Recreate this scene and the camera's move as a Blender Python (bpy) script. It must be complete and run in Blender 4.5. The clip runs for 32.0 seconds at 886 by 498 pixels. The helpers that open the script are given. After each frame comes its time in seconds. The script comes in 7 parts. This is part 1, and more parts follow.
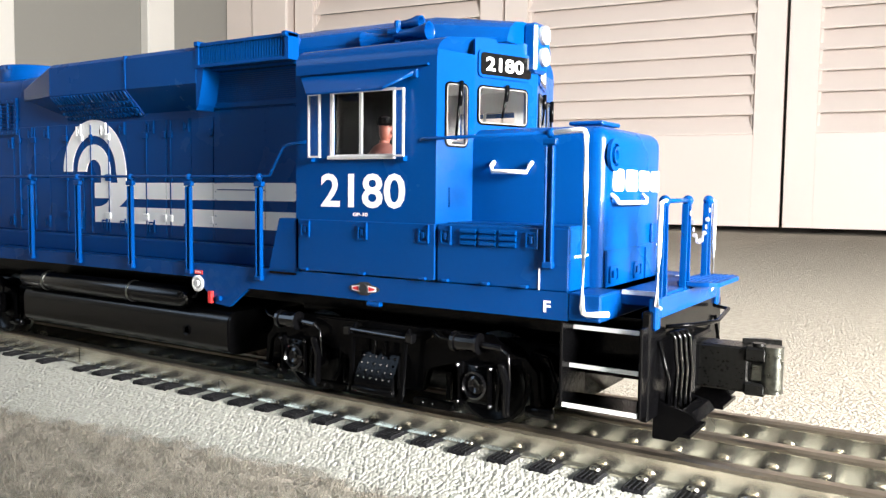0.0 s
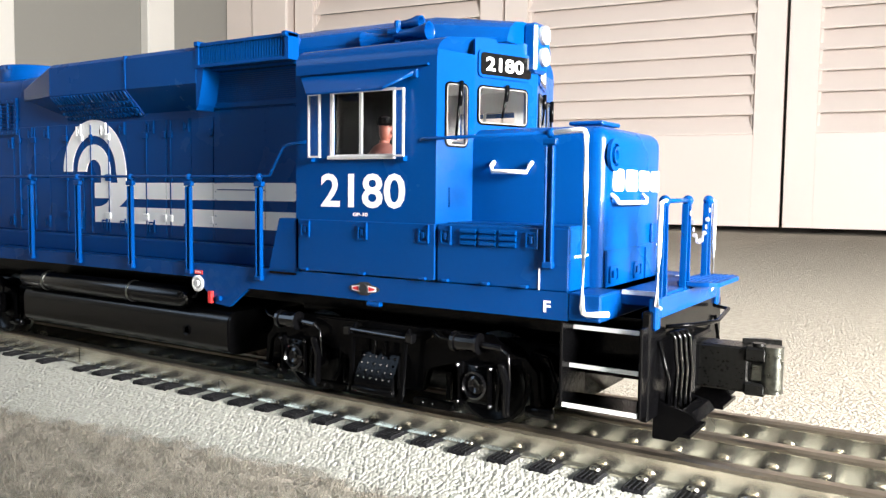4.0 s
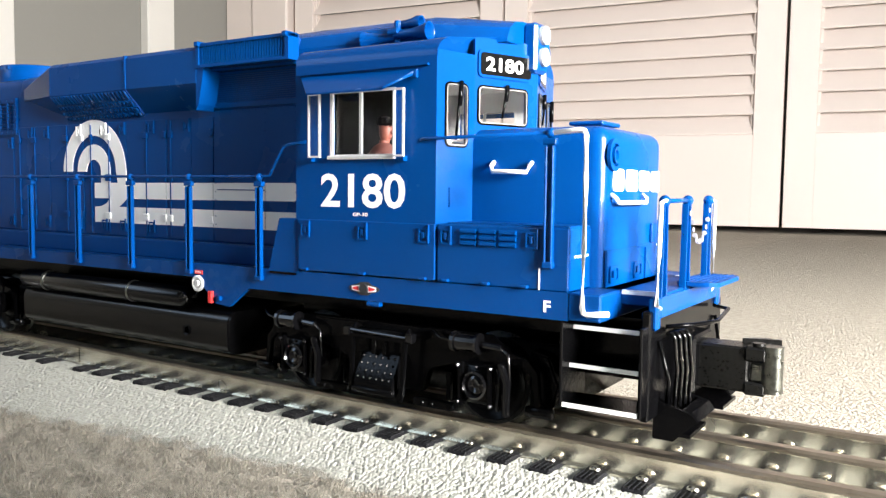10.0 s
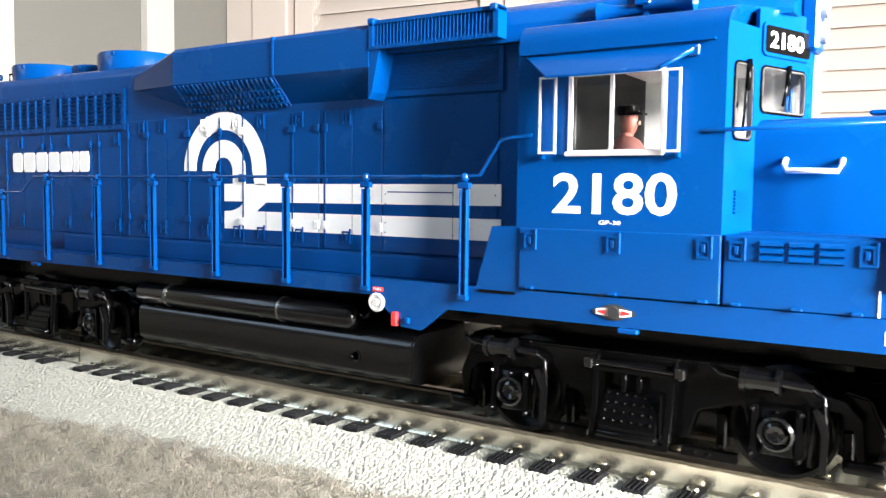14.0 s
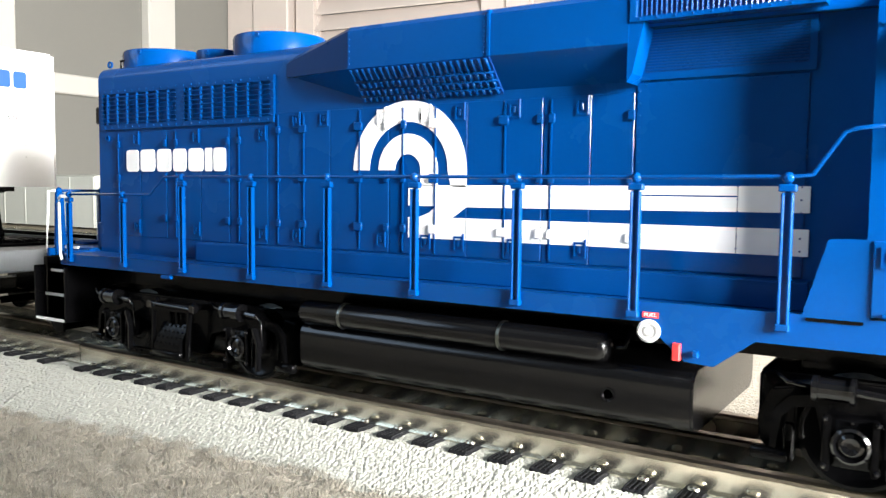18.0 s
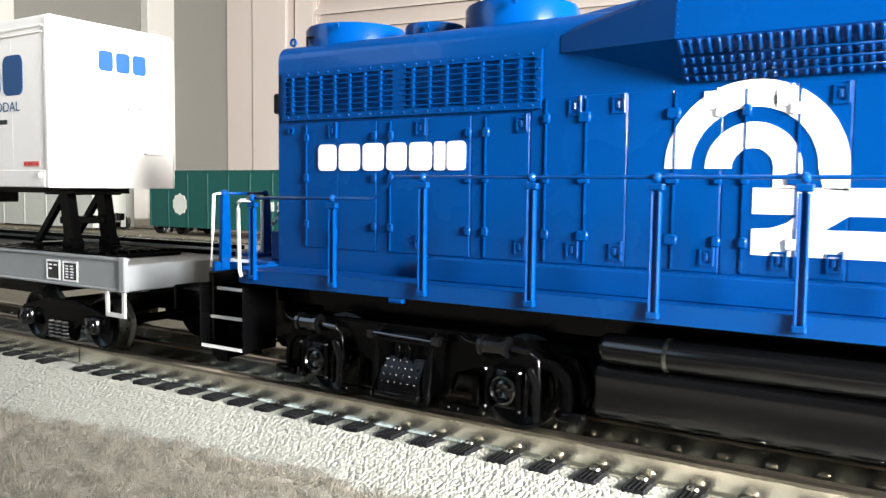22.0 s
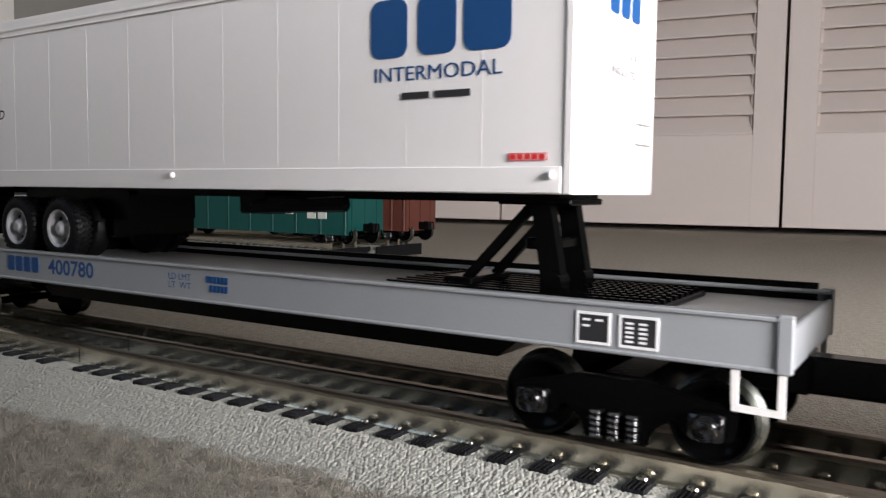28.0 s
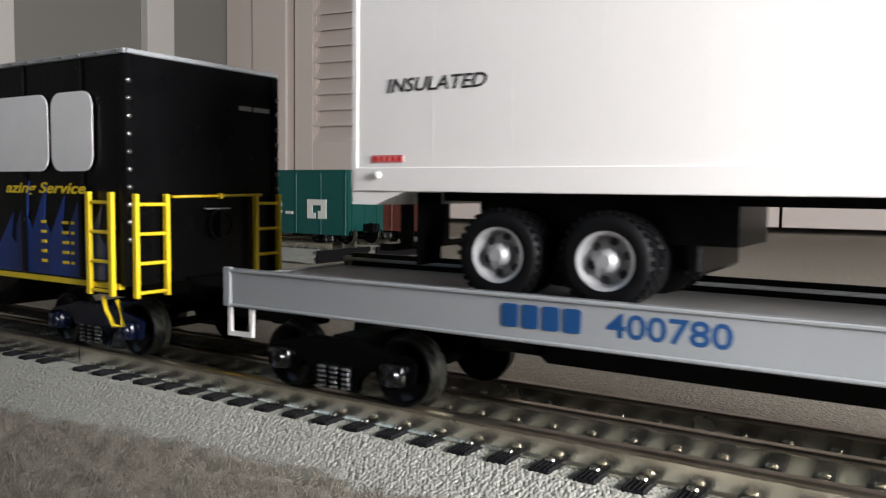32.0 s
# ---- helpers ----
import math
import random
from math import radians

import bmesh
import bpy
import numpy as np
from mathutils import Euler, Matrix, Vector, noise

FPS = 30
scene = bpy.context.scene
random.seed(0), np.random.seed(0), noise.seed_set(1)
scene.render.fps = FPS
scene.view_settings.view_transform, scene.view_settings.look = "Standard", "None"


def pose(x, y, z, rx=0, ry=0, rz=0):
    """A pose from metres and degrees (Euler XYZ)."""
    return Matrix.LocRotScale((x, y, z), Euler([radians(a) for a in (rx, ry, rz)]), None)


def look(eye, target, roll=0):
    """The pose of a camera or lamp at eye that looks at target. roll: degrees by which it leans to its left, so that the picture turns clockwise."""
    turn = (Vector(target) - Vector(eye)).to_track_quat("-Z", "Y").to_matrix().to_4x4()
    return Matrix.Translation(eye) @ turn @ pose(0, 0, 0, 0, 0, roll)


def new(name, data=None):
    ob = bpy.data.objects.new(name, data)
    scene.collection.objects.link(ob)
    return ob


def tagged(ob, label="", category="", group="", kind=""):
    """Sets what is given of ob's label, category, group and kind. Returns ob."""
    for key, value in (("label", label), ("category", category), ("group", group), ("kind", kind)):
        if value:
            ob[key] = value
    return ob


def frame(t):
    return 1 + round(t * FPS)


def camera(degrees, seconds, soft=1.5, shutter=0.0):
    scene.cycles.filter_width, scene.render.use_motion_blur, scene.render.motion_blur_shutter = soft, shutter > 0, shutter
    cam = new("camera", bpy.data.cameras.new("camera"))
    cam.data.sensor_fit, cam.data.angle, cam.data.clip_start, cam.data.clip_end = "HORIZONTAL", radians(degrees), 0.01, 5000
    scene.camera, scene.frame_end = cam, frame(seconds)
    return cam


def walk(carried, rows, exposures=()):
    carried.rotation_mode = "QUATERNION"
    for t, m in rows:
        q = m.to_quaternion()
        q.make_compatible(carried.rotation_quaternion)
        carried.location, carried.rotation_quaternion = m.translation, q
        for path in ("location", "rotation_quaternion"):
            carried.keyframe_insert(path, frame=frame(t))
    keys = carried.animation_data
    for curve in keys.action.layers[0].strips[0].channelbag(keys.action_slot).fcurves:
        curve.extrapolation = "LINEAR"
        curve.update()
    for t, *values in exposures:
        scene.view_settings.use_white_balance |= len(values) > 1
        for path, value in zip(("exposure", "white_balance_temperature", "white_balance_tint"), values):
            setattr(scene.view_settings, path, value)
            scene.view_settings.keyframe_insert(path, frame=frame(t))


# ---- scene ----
cam = camera(57.48, 32.0, soft=1.3, shutter=0.5)
EYE = Vector((0.0, 0.0, 0.0769))
PAN, TILT = radians(32.789), radians(4.142)
AIM = EYE + Vector((-math.sin(PAN) * math.cos(TILT), math.cos(PAN) * math.cos(TILT), -math.sin(TILT)))
STAND = look(EYE, AIM, 0.668)


def panned(px):
    """The stand turned a little about the upright, as the floor shakes."""
    return Matrix.Translation(EYE) @ Matrix.Rotation(radians(px * 0.040), 4, "Z") @ Matrix.Translation(-EYE) @ STAND


SHAKE = [(0.0, 0), (13.0, 0), (13.5, -10), (14.0, 0), (14.5, 1.5), (16.5, -3), (17.0, 3.1), (17.5, -4.6), (18.0, 1.5), (19.0, 1.0), (21.0, 0.5), (22.0, 0), (32.0, 0)]
walk(cam, [(t, panned(a)) for t, a in SHAKE], exposures=[(0.0, -0.04, 6500, 11), (10.0, -0.04, 6500, 11), (12.0, 0.19, 6500, 10), (13.0, 0.42, 6500, 10), (14.5, 0.37, 6500, 10), (17.0, 0.4, 6450, 9), (19.0, 0.02, 6450, 9), (21.0, 0.07, 6450, 9), (23.0, -0.08, 6500, 11), (24.0, -0.28, 6500, 12), (25.0, -0.45, 6450, 13), (28.0, -1.38, 6350, 16), (32.0, -1.38, 6350, 13)])

# travel of the train along its track, metres
TRAVEL = [(0.0, -0.0487), (9.9, -0.0487), (10.0, -0.0487), (10.5, -0.0410), (11.0, -0.0329), (11.5, -0.0247), (12.0, -0.0178), (12.5, -0.0085), (13.0, 0.0000), (13.5, 0.0093), (14.0, 0.0180), (14.5, 0.0263), (16.5, 0.0617), (17.0, 0.0713), (17.5, 0.0799), (18.0, 0.0881), (18.5, 0.0968), (19.0, 0.1070), (19.5, 0.1174), (20.0, 0.1274), (20.5, 0.1386), (21.0, 0.1507), (21.5, 0.1626), (22.0, 0.1757), (22.5, 0.1893), (23.0, 0.2044), (23.5, 0.2187), (24.0, 0.2353), (24.5, 0.2507), (25.0, 0.2681), (25.5, 0.2852), (27.5, 0.3630), (28.0, 0.3829), (28.5, 0.4049), (29.0, 0.4303), (29.5, 0.4554), (30.0, 0.4803), (30.5, 0.5047), (31.0, 0.5331), (31.5, 0.5625), (32.0, 0.5964)]

# ---- light: one tall window at the end of the room, daylight beyond it ----
world = bpy.data.worlds.new("world")
scene.world = world
world.use_nodes = True
wn = world.node_tree.nodes
sky = wn.new("ShaderNodeTexSky")
sky.sky_type, sky.sun_disc, sky.sun_elevation, sky.sun_rotation = "NISHITA", False, radians(40), radians(60)
wn["Background"].inputs[1].default_value = 0.1
world.node_tree.links.new(sky.outputs[0], wn["Background"].inputs[0])


def window_lamp(name, m, w, h, watts, colour):
    lamp = bpy.data.lights.new(name, "AREA")
    lamp.shape, lamp.size, lamp.size_y, lamp.energy, lamp.color = "RECTANGLE", w, h, watts, colour
    ob = new(name, lamp)
    ob.matrix_world = m
    return ob


RAIL = 0.0200      # top of the rails above the carpet
TRACK_Y = 0.1935   # middle of the main track
BASE_X = -0.1833   # locomotive's middle at travel 0
ROOM = dict(x0=-1.666, x1=0.705, y0=-3.2, y1=1.86, z1=2.4)
# the closet wall runs at a slight angle to the track: along it from a point near the doors' meeting edge, and into the closet
NORTH = pose(-0.2286, 1.706, 0, 0, 0, 7.37)
window_lamp("window_light", look((0.690, -0.03, 0.27), (-0.30, 0.33, 0.04)), 0.40, 0.28, 70, (1.0, 0.985, 0.96))
window_lamp("window_light_west", look((-1.650, -1.35, 1.15), (0.0, -1.35, 1.15)), 1.5, 0.9, 15, (0.60, 0.78, 1.0))


# ---- materials ----
def mat(name, col, rough=0.5, metal=0.0, var=0.1, vscale=40, bump=0.0, bscale=400, bdist=0.0006, coat=0.0, spec=0.5, glow=0.0):
    m = bpy.data.materials.new(name)
    m.use_nodes = True
    nt = m.node_tree
    p = nt.nodes["Principled BSDF"]
    co = nt.nodes.new("ShaderNodeTexCoord")
    info = nt.nodes.new("ShaderNodeObjectInfo")
    n1 = nt.nodes.new("ShaderNodeTexNoise")
    n1.inputs["Scale"].default_value, n1.inputs["Detail"].default_value = vscale, 5
    nt.links.new(co.outputs["Object"], n1.inputs["Vector"])
    n2 = nt.nodes.new("ShaderNodeTexNoise")
    n2.inputs["Scale"].default_value, n2.inputs["Detail"].default_value = bscale, 3
    nt.links.new(co.outputs["Object"], n2.inputs["Vector"])
    add = nt.nodes.new("ShaderNodeMath")
    add.operation = "ADD"
    nt.links.new(n1.outputs["Fac"], add.inputs[0])
    mul = nt.nodes.new("ShaderNodeMath")
    mul.operation = "MULTIPLY"
    mul.inputs[1].default_value = 0.35
    nt.links.new(n2.outputs["Fac"], mul.inputs[0])
    nt.links.new(mul.outputs[0], add.inputs[1])
    add2 = nt.nodes.new("ShaderNodeMath")
    add2.operation = "MULTIPLY_ADD"
    add2.inputs[1].default_value = 0.25
    nt.links.new(info.outputs["Random"], add2.inputs[0])
    nt.links.new(add.outputs[0], add2.inputs[2])
    mr = nt.nodes.new("ShaderNodeMapRange")
    mr.inputs["From Min"].default_value, mr.inputs["From Max"].default_value = 0.4, 1.2
    nt.links.new(add2.outputs[0], mr.inputs["Value"])
    mix = nt.nodes.new("ShaderNodeMix")
    mix.data_type = "RGBA"
    mix.inputs["A"].default_value = (*[c * (1 - var) for c in col], 1)
    mix.inputs["B"].default_value = (*[min(1, c * (1 + var)) for c in col], 1)
    nt.links.new(mr.outputs[0], mix.inputs["Factor"])
    nt.links.new(mix.outputs["Result"], p.inputs["Base Color"])
    rr = nt.nodes.new("ShaderNodeMapRange")
    rr.inputs["From Min"].default_value, rr.inputs["From Max"].default_value = 0.3, 0.7
    rr.inputs["To Min"].default_value, rr.inputs["To Max"].default_value = max(0.02, rough * 0.85), min(1, rough * 1.15)
    nt.links.new(n1.outputs["Fac"], rr.inputs["Value"])
    nt.links.new(rr.outputs[0], p.inputs["Roughness"])
    p.inputs["Metallic"].default_value = metal
    p.inputs["Specular IOR Level"].default_value = spec
    p.inputs["Coat Weight"].default_value = coat
    if bump:
        b = nt.nodes.new("ShaderNodeBump")
        b.inputs["Strength"].default_value, b.inputs["Distance"].default_value = min(1, bump), bdist
        nt.links.new(n2.outputs["Fac"], b.inputs["Height"])
        nt.links.new(b.outputs[0], p.inputs["Normal"])
    if glow:
        p.inputs["Emission Color"].default_value = (*col, 1)
        p.inputs["Emission Strength"].default_value = glow
    return m


def glass_mat(name, tint, rough=0.02):
    m = bpy.data.materials.new(name)
    m.use_nodes = True
    p = m.node_tree.nodes["Principled BSDF"]
    p.inputs["Base Color"].default_value = (*tint, 1)
    p.inputs["Roughness"].default_value, p.inputs["Transmission Weight"].default_value, p.inputs["IOR"].default_value = rough, 1.0, 1.4
    return m


BLUE = mat("blue_enamel", (0.0, 0.043, 0.195), 0.26, var=0.07, vscale=30, bump=0.05, bscale=900, spec=0.10, coat=0.16)
BLUE_TREAD = mat("blue_tread", (0.0, 0.043, 0.195), 0.42, var=0.12, vscale=120, bump=0.12, bscale=2600, spec=0.10)
BLUE_DARK = mat("blue_shadow_mesh", (0.0, 0.035, 0.19), 0.5, spec=0.2, var=0.25, vscale=400, bump=0.8, bscale=1800)
WHITE = mat("white_lettering", (0.86, 0.86, 0.86), 0.5, var=0.04, vscale=90)
WHITE_ROD = mat("white_rod_paint", (0.88, 0.88, 0.86), 0.4, var=0.05, vscale=200)
BLACK = mat("black_plastic", (0.0015, 0.0015, 0.0017), 0.20, spec=0.11, var=0.4, vscale=120, bump=0.08, bscale=900)
BLACK_GLOSS = mat("black_tank_paint", (0.002, 0.002, 0.0023), 0.15, spec=0.5, var=0.3, vscale=30, bump=0.05, bscale=900)
TANKBLACK = mat("black_tank_plastic", (0.0025, 0.0025, 0.0028), 0.20, spec=0.35, var=0.2, vscale=40, bump=0.04, bscale=900)
TIE = mat("black_tie_plastic", (0.008, 0.008, 0.009), 0.5, spec=0.12, var=0.5, vscale=260, bump=0.9, bscale=900)
STEEL = mat("worn_steel", (0.30, 0.295, 0.28), 0.38, metal=1.0, var=0.25, vscale=200, bump=0.1, bscale=900)
RAILMAT = mat("tinned_rail", (0.81, 0.78, 0.68), 0.24, metal=1.0, var=0.18, vscale=90, bump=0.10, bscale=500)
RAILTOP = mat("tarnished_railhead", (0.40, 0.35, 0.28), 0.36, metal=1.0, var=0.35, vscale=50, bump=0.15, bscale=800)
CAST = mat("speckled_cast_metal", (0.005, 0.005, 0.0045), 0.30, metal=0.0, spec=0.3, var=0.9, vscale=1200, bump=0.12, bscale=2500)
DARKSTEEL = mat("dark_scuffed_steel", (0.17, 0.175, 0.155), 0.30, metal=1.0, var=0.5, vscale=700, bump=0.1, bscale=1500)
CHROME = mat("bright_metal", (0.84, 0.84, 0.85), 0.24, metal=0.5, var=0.05)
BALLAST = mat("grey_ballast", (0.345, 0.345, 0.305), 0.45, var=0.2, vscale=500, bump=0.35, bscale=1500, spec=0.4)
RED = mat("red_print", (0.62, 0.03, 0.03), 0.45, var=0.1)
GLASS = glass_mat("window_glass", (0.95, 0.97, 0.97))
TRAILERW = mat("white_trailer_skin", (0.82, 0.80, 0.78), 0.38, var=0.035, vscale=12, bump=0.04, bscale=300)
NAVY = mat("navy_print", (0.005, 0.058, 0.19), 0.5, var=0.08)
INK = mat("black_print", (0.02, 0.02, 0.022), 0.5, var=0.1)
GREY = mat("grey_car_enamel", (0.30, 0.315, 0.325), 0.42, var=0.07, vscale=25, bump=0.06, bscale=900)
DECK = mat("grey_deck", (0.24, 0.235, 0.225), 0.6, var=0.2, vscale=60, bump=0.3, bscale=600)
RUBBER = mat("tyre_rubber", (0.003, 0.003, 0.0035), 0.5, spec=0.14, var=0.2, vscale=200, bump=0.3, bscale=900)
SILVER = mat("silver_wheel_paint", (0.42, 0.42, 0.43), 0.46, metal=0.5, var=0.1, vscale=200)
COAL_BLACK = mat("black_car_enamel", (0.0025, 0.0025, 0.003), 0.3, spec=0.15, var=0.3, vscale=60, bump=0.15, bscale=500)
YELLOW = mat("yellow_enamel", (0.85, 0.62, 0.02), 0.4, var=0.07, vscale=100)
FLAME = mat("blue_flame_print", (0.006, 0.036, 0.21), 0.45, var=0.4, vscale=70)
GREEN = mat("green_car_enamel", (0.003, 0.060, 0.052), 0.45, var=0.12, vscale=40)
BROWN = mat("oxide_red_car", (0.095, 0.028, 0.018), 0.55, var=0.15, vscale=60)
CREAMCAR = mat("white_car_plastic", (0.52, 0.53, 0.48), 0.5, var=0.05, vscale=40)
DOORPAINT = mat("cream_door_paint", (0.76, 0.67, 0.615), 0.45, var=0.03, vscale=6, bump=0.05, bscale=150)
TRIM = mat("white_trim_paint", (0.78, 0.76, 0.71), 0.45, var=0.04, vscale=8)
WALLP = mat("grey_wall_paint", (0.285, 0.28, 0.255), 0.75, var=0.05, vscale=5, bump=0.15, bscale=250)
CEIL = mat("white_ceiling_paint", (0.78, 0.77, 0.75), 0.85, var=0.04, vscale=4, bump=0.2, bscale=120)
GLOWLAMP = mat("lit_headlight", (1.0, 0.97, 0.92), 0.3, var=0.0, glow=9)
GLOWBOARD = mat("lit_numerals", (1.0, 0.98, 0.95), 0.4, var=0.0, glow=1.6)
INTERIOR = mat("cab_interior", (0.78, 0.77, 0.75), 0.7, var=0.1, vscale=60)
COAT = mat("brown_figure_coat", (0.10, 0.032, 0.024), 0.6, var=0.2, vscale=300)
SKIN = mat("painted_figure_flesh", (0.20, 0.062, 0.042), 0.5, var=0.08, vscale=300)

CARPET = mat("beige_carpet", (0.35, 0.318, 0.265), 0.95, var=0.35, vscale=260, bump=1.0, bscale=650, bdist=0.0018, spec=0.1)
# darker than the carpet: shade on the near foreground is put into this colour
SHADED_PILE = mat("shaded_carpet_fibre", (0.21, 0.193, 0.16), 0.9, var=0.3, vscale=300, spec=0.15)


# ---- mesh helpers ----
def part(name, bm, material, parent=None, label=""):
    me = bpy.data.meshes.new(name)
    bm.to_mesh(me)
    bm.free()
    me.materials.append(material)
    ob = new(name, me)
    ob.parent = parent
    if label:
        ob["label"] = label
    return ob


def thing(name, at, label, category, group="", kind=""):
    e = new(name)
    e.empty_display_size = 0.01
    e.location = at
    return tagged(e, label, category, group, kind)


def B():
    return bmesh.new()


def box(bm, x0, x1, y0, y1, z0, z1, bev=0.0, seg=1):
    r = bmesh.ops.create_cube(bm, size=1.0)
    vs = r["verts"]
    for v in vs:
        v.co = Vector(((x0 + x1) / 2 + v.co.x * (x1 - x0), (y0 + y1) / 2 + v.co.y * (y1 - y0), (z0 + z1) / 2 + v.co.z * (z1 - z0)))
    if bev:
        es = list({e for v in vs for e in v.link_edges})
        bmesh.ops.bevel(bm, geom=es, offset=bev, segments=seg, affect="EDGES", clamp_overlap=True)
    return bm


def prism(bm, pts, axis, a, b):
    """Extrude a closed outline along an axis. axis y: points are (x, z); axis x: (y, z); axis z: (x, y)."""
    def put(p, q):
        return {"y": (p[0], q, p[1]), "x": (q, p[0], p[1]), "z": (p[0], p[1], q)}[axis]
    lo = [bm.verts.new(put(p, a)) for p in pts]
    hi = [bm.verts.new(put(p, b)) for p in pts]
    n = len(pts)
    fs = [bm.faces.new(lo), bm.faces.new(hi[::-1])]
    for i in range(n):
        fs.append(bm.faces.new((lo[i], hi[i], hi[(i + 1) % n], lo[(i + 1) % n])))
    bmesh.ops.recalc_face_normals(bm, faces=fs)
    return fs


def cyl(bm, p0, p1, r, seg=12, r2=None):
    p0, p1 = Vector(p0), Vector(p1)
    d = p1 - p0
    m = Matrix.Translation((p0 + p1) / 2) @ d.to_track_quat("Z", "Y").to_matrix().to_4x4()
    bmesh.ops.create_cone(bm, cap_ends=True, segments=seg, radius1=r, radius2=r if r2 is None else r2, depth=d.length, matrix=m)
    return bm


def tube(bm, pts, r, seg=8):
    """A round rod along a bent line."""
    pts = [Vector(p) for p in pts]
    rings = []
    for i, p in enumerate(pts):
        a = pts[max(0, i - 1)]
        b = pts[min(len(pts) - 1, i + 1)]
        q = (b - a).to_track_quat("Z", "Y")
        rings.append([bm.verts.new(p + q @ Vector((math.cos(2 * math.pi * k / seg) * r, math.sin(2 * math.pi * k / seg) * r, 0))) for k in range(seg)])
    for u, v in zip(rings, rings[1:]):
        for k in range(seg):
            f = bm.faces.new((u[k], u[(k + 1) % seg], v[(k + 1) % seg], v[k]))
            f.smooth = True
    bm.faces.new(rings[0][::-1])
    bm.faces.new(rings[-1])
    return bm


def lathe(bm, prof, axis, at, seg=24):
    """Spin a profile of (along, radius) round the x, y or z axis through a point."""
    at = Vector(at)
    rings = []
    for h, r in prof:
        ring = []
        for k in range(seg):
            c, s = math.cos(2 * math.pi * k / seg) * r, math.sin(2 * math.pi * k / seg) * r
            ring.append(bm.verts.new(at + Vector({"x": (h, c, s), "y": (c, h, s), "z": (c, s, h)}[axis])))
        rings.append(ring)
    fs = []
    for u, v in zip(rings, rings[1:]):
        for k in range(seg):
            f = bm.faces.new((u[k], u[(k + 1) % seg], v[(k + 1) % seg], v[k]))
            f.smooth = True
            fs.append(f)
    fs += [bm.faces.new(rings[0]), bm.faces.new(rings[-1])]
    bmesh.ops.recalc_face_normals(bm, faces=fs)
    for e in {e for f in fs for e in f.edges}:
        e.smooth = len(e.link_faces) == 2 and e.calc_face_angle(0) < 0.75
    return bm


def smooth(bm, angle=40):
    for f in bm.faces:
        f.smooth = True
    lim = radians(angle)
    for e in bm.edges:
        e.smooth = len(e.link_faces) == 2 and e.calc_face_angle(0) < lim
    return bm


def soften(bm, off=0.0003, seg=2, angle=35):
    """Round the sharp edges, so that they catch the light."""
    es = [e for e in bm.edges if len(e.link_faces) == 2 and e.calc_face_angle(0) > radians(angle)]
    bmesh.ops.bevel(bm, geom=es, offset=off, segments=seg, affect="EDGES", clamp_overlap=True)
    return smooth(bm, 50)


def one(name, material, parent, *args, bev=0.0, label=""):
    return part(name, box(B(), *args, bev=bev), material, parent, label)


def letters(name, body, fit, place, material, parent, slant=0.0, bold=0.0, depth=0.00004, label=""):
    """Words in the built-in font, stretched to fit (width, height); place is a matrix that takes the page (x right, y up) to the thing."""
    cu = bpy.data.curves.new(name, "FONT")
    cu.body, cu.shear, cu.offset, cu.resolution_u = body, slant, bold, 3
    tmp = bpy.data.objects.new(name, cu)
    scene.collection.objects.link(tmp)
    dg = bpy.context.evaluated_depsgraph_get()
    me = bpy.data.meshes.new_from_object(tmp.evaluated_get(dg))
    bpy.data.objects.remove(tmp)
    bm = B()
    bm.from_mesh(me)
    bpy.data.meshes.remove(me)
    xs, ys = [v.co.x for v in bm.verts], [v.co.y for v in bm.verts]
    w, h = max(xs) - min(xs), max(ys) - min(ys)
    x0, y0 = min(xs), min(ys)
    for v in bm.verts:
        v.co = Vector(((v.co.x - x0) / w * fit[0], (v.co.y - y0) / h * fit[1], 0))
    r = bmesh.ops.extrude_face_region(bm, geom=bm.faces[:])
    for v in r["geom"]:
        if isinstance(v, bmesh.types.BMVert):
            v.co.z += depth
    bm.transform(place)
    bmesh.ops.recalc_face_normals(bm, faces=bm.faces[:])
    for f in bm.faces:
        f.smooth = False
    return part(name, bm, material, parent, label)


def side_page(x, y, z):
    """A page on a side that faces -y."""
    return Matrix(((1, 0, 0, x), (0, 0, -1, y), (0, 1, 0, z), (0, 0, 0, 1)))


def front_page(x, y, z):
    """A page on an end that faces +x."""
    return Matrix(((0, 0, 1, x), (1, 0, 0, y), (0, 1, 0, z), (0, 0, 0, 1)))


def rows_of(base):
    return [(t, pose(base[0] + s, base[1], base[2])) for t, s in TRAVEL]


def travel_at(t):
    for (a, u), (b, v) in zip(TRAVEL, TRAVEL[1:]):
        if a <= t <= b:
            return u + (v - u) * (t - a) / (b - a)
    return TRAVEL[-1][1]


def spin_rows(at, r):
    """A wheel that rolls: a row at least every 70 degrees."""
    out, last = [], None
    for k in range(321):
        t = k / 10
        a = -math.degrees(travel_at(t) / r)
        if last is None or k == 320 or abs(a - last) > 25 or k in (99, 100):
            out.append((t, Matrix.Translation(at) @ Matrix.Rotation(-radians(a), 4, "Y")))
            last = a
    return out


WHEELS = []   # (wheelset, its place on the truck, radius), keyed in motions()
MOVERS = []   # (thing, its place at travel 0)


# ---- the room ----
def graded(lo, hi, f0, f1, fine, coarse):
    """Grid lines that are fine between f0 and f1."""
    out = list(np.arange(lo, f0, coarse)) + list(np.arange(f0, f1, fine)) + list(np.arange(f1, hi, coarse)) + [hi]
    return np.array(sorted(set(np.round(out, 5))))


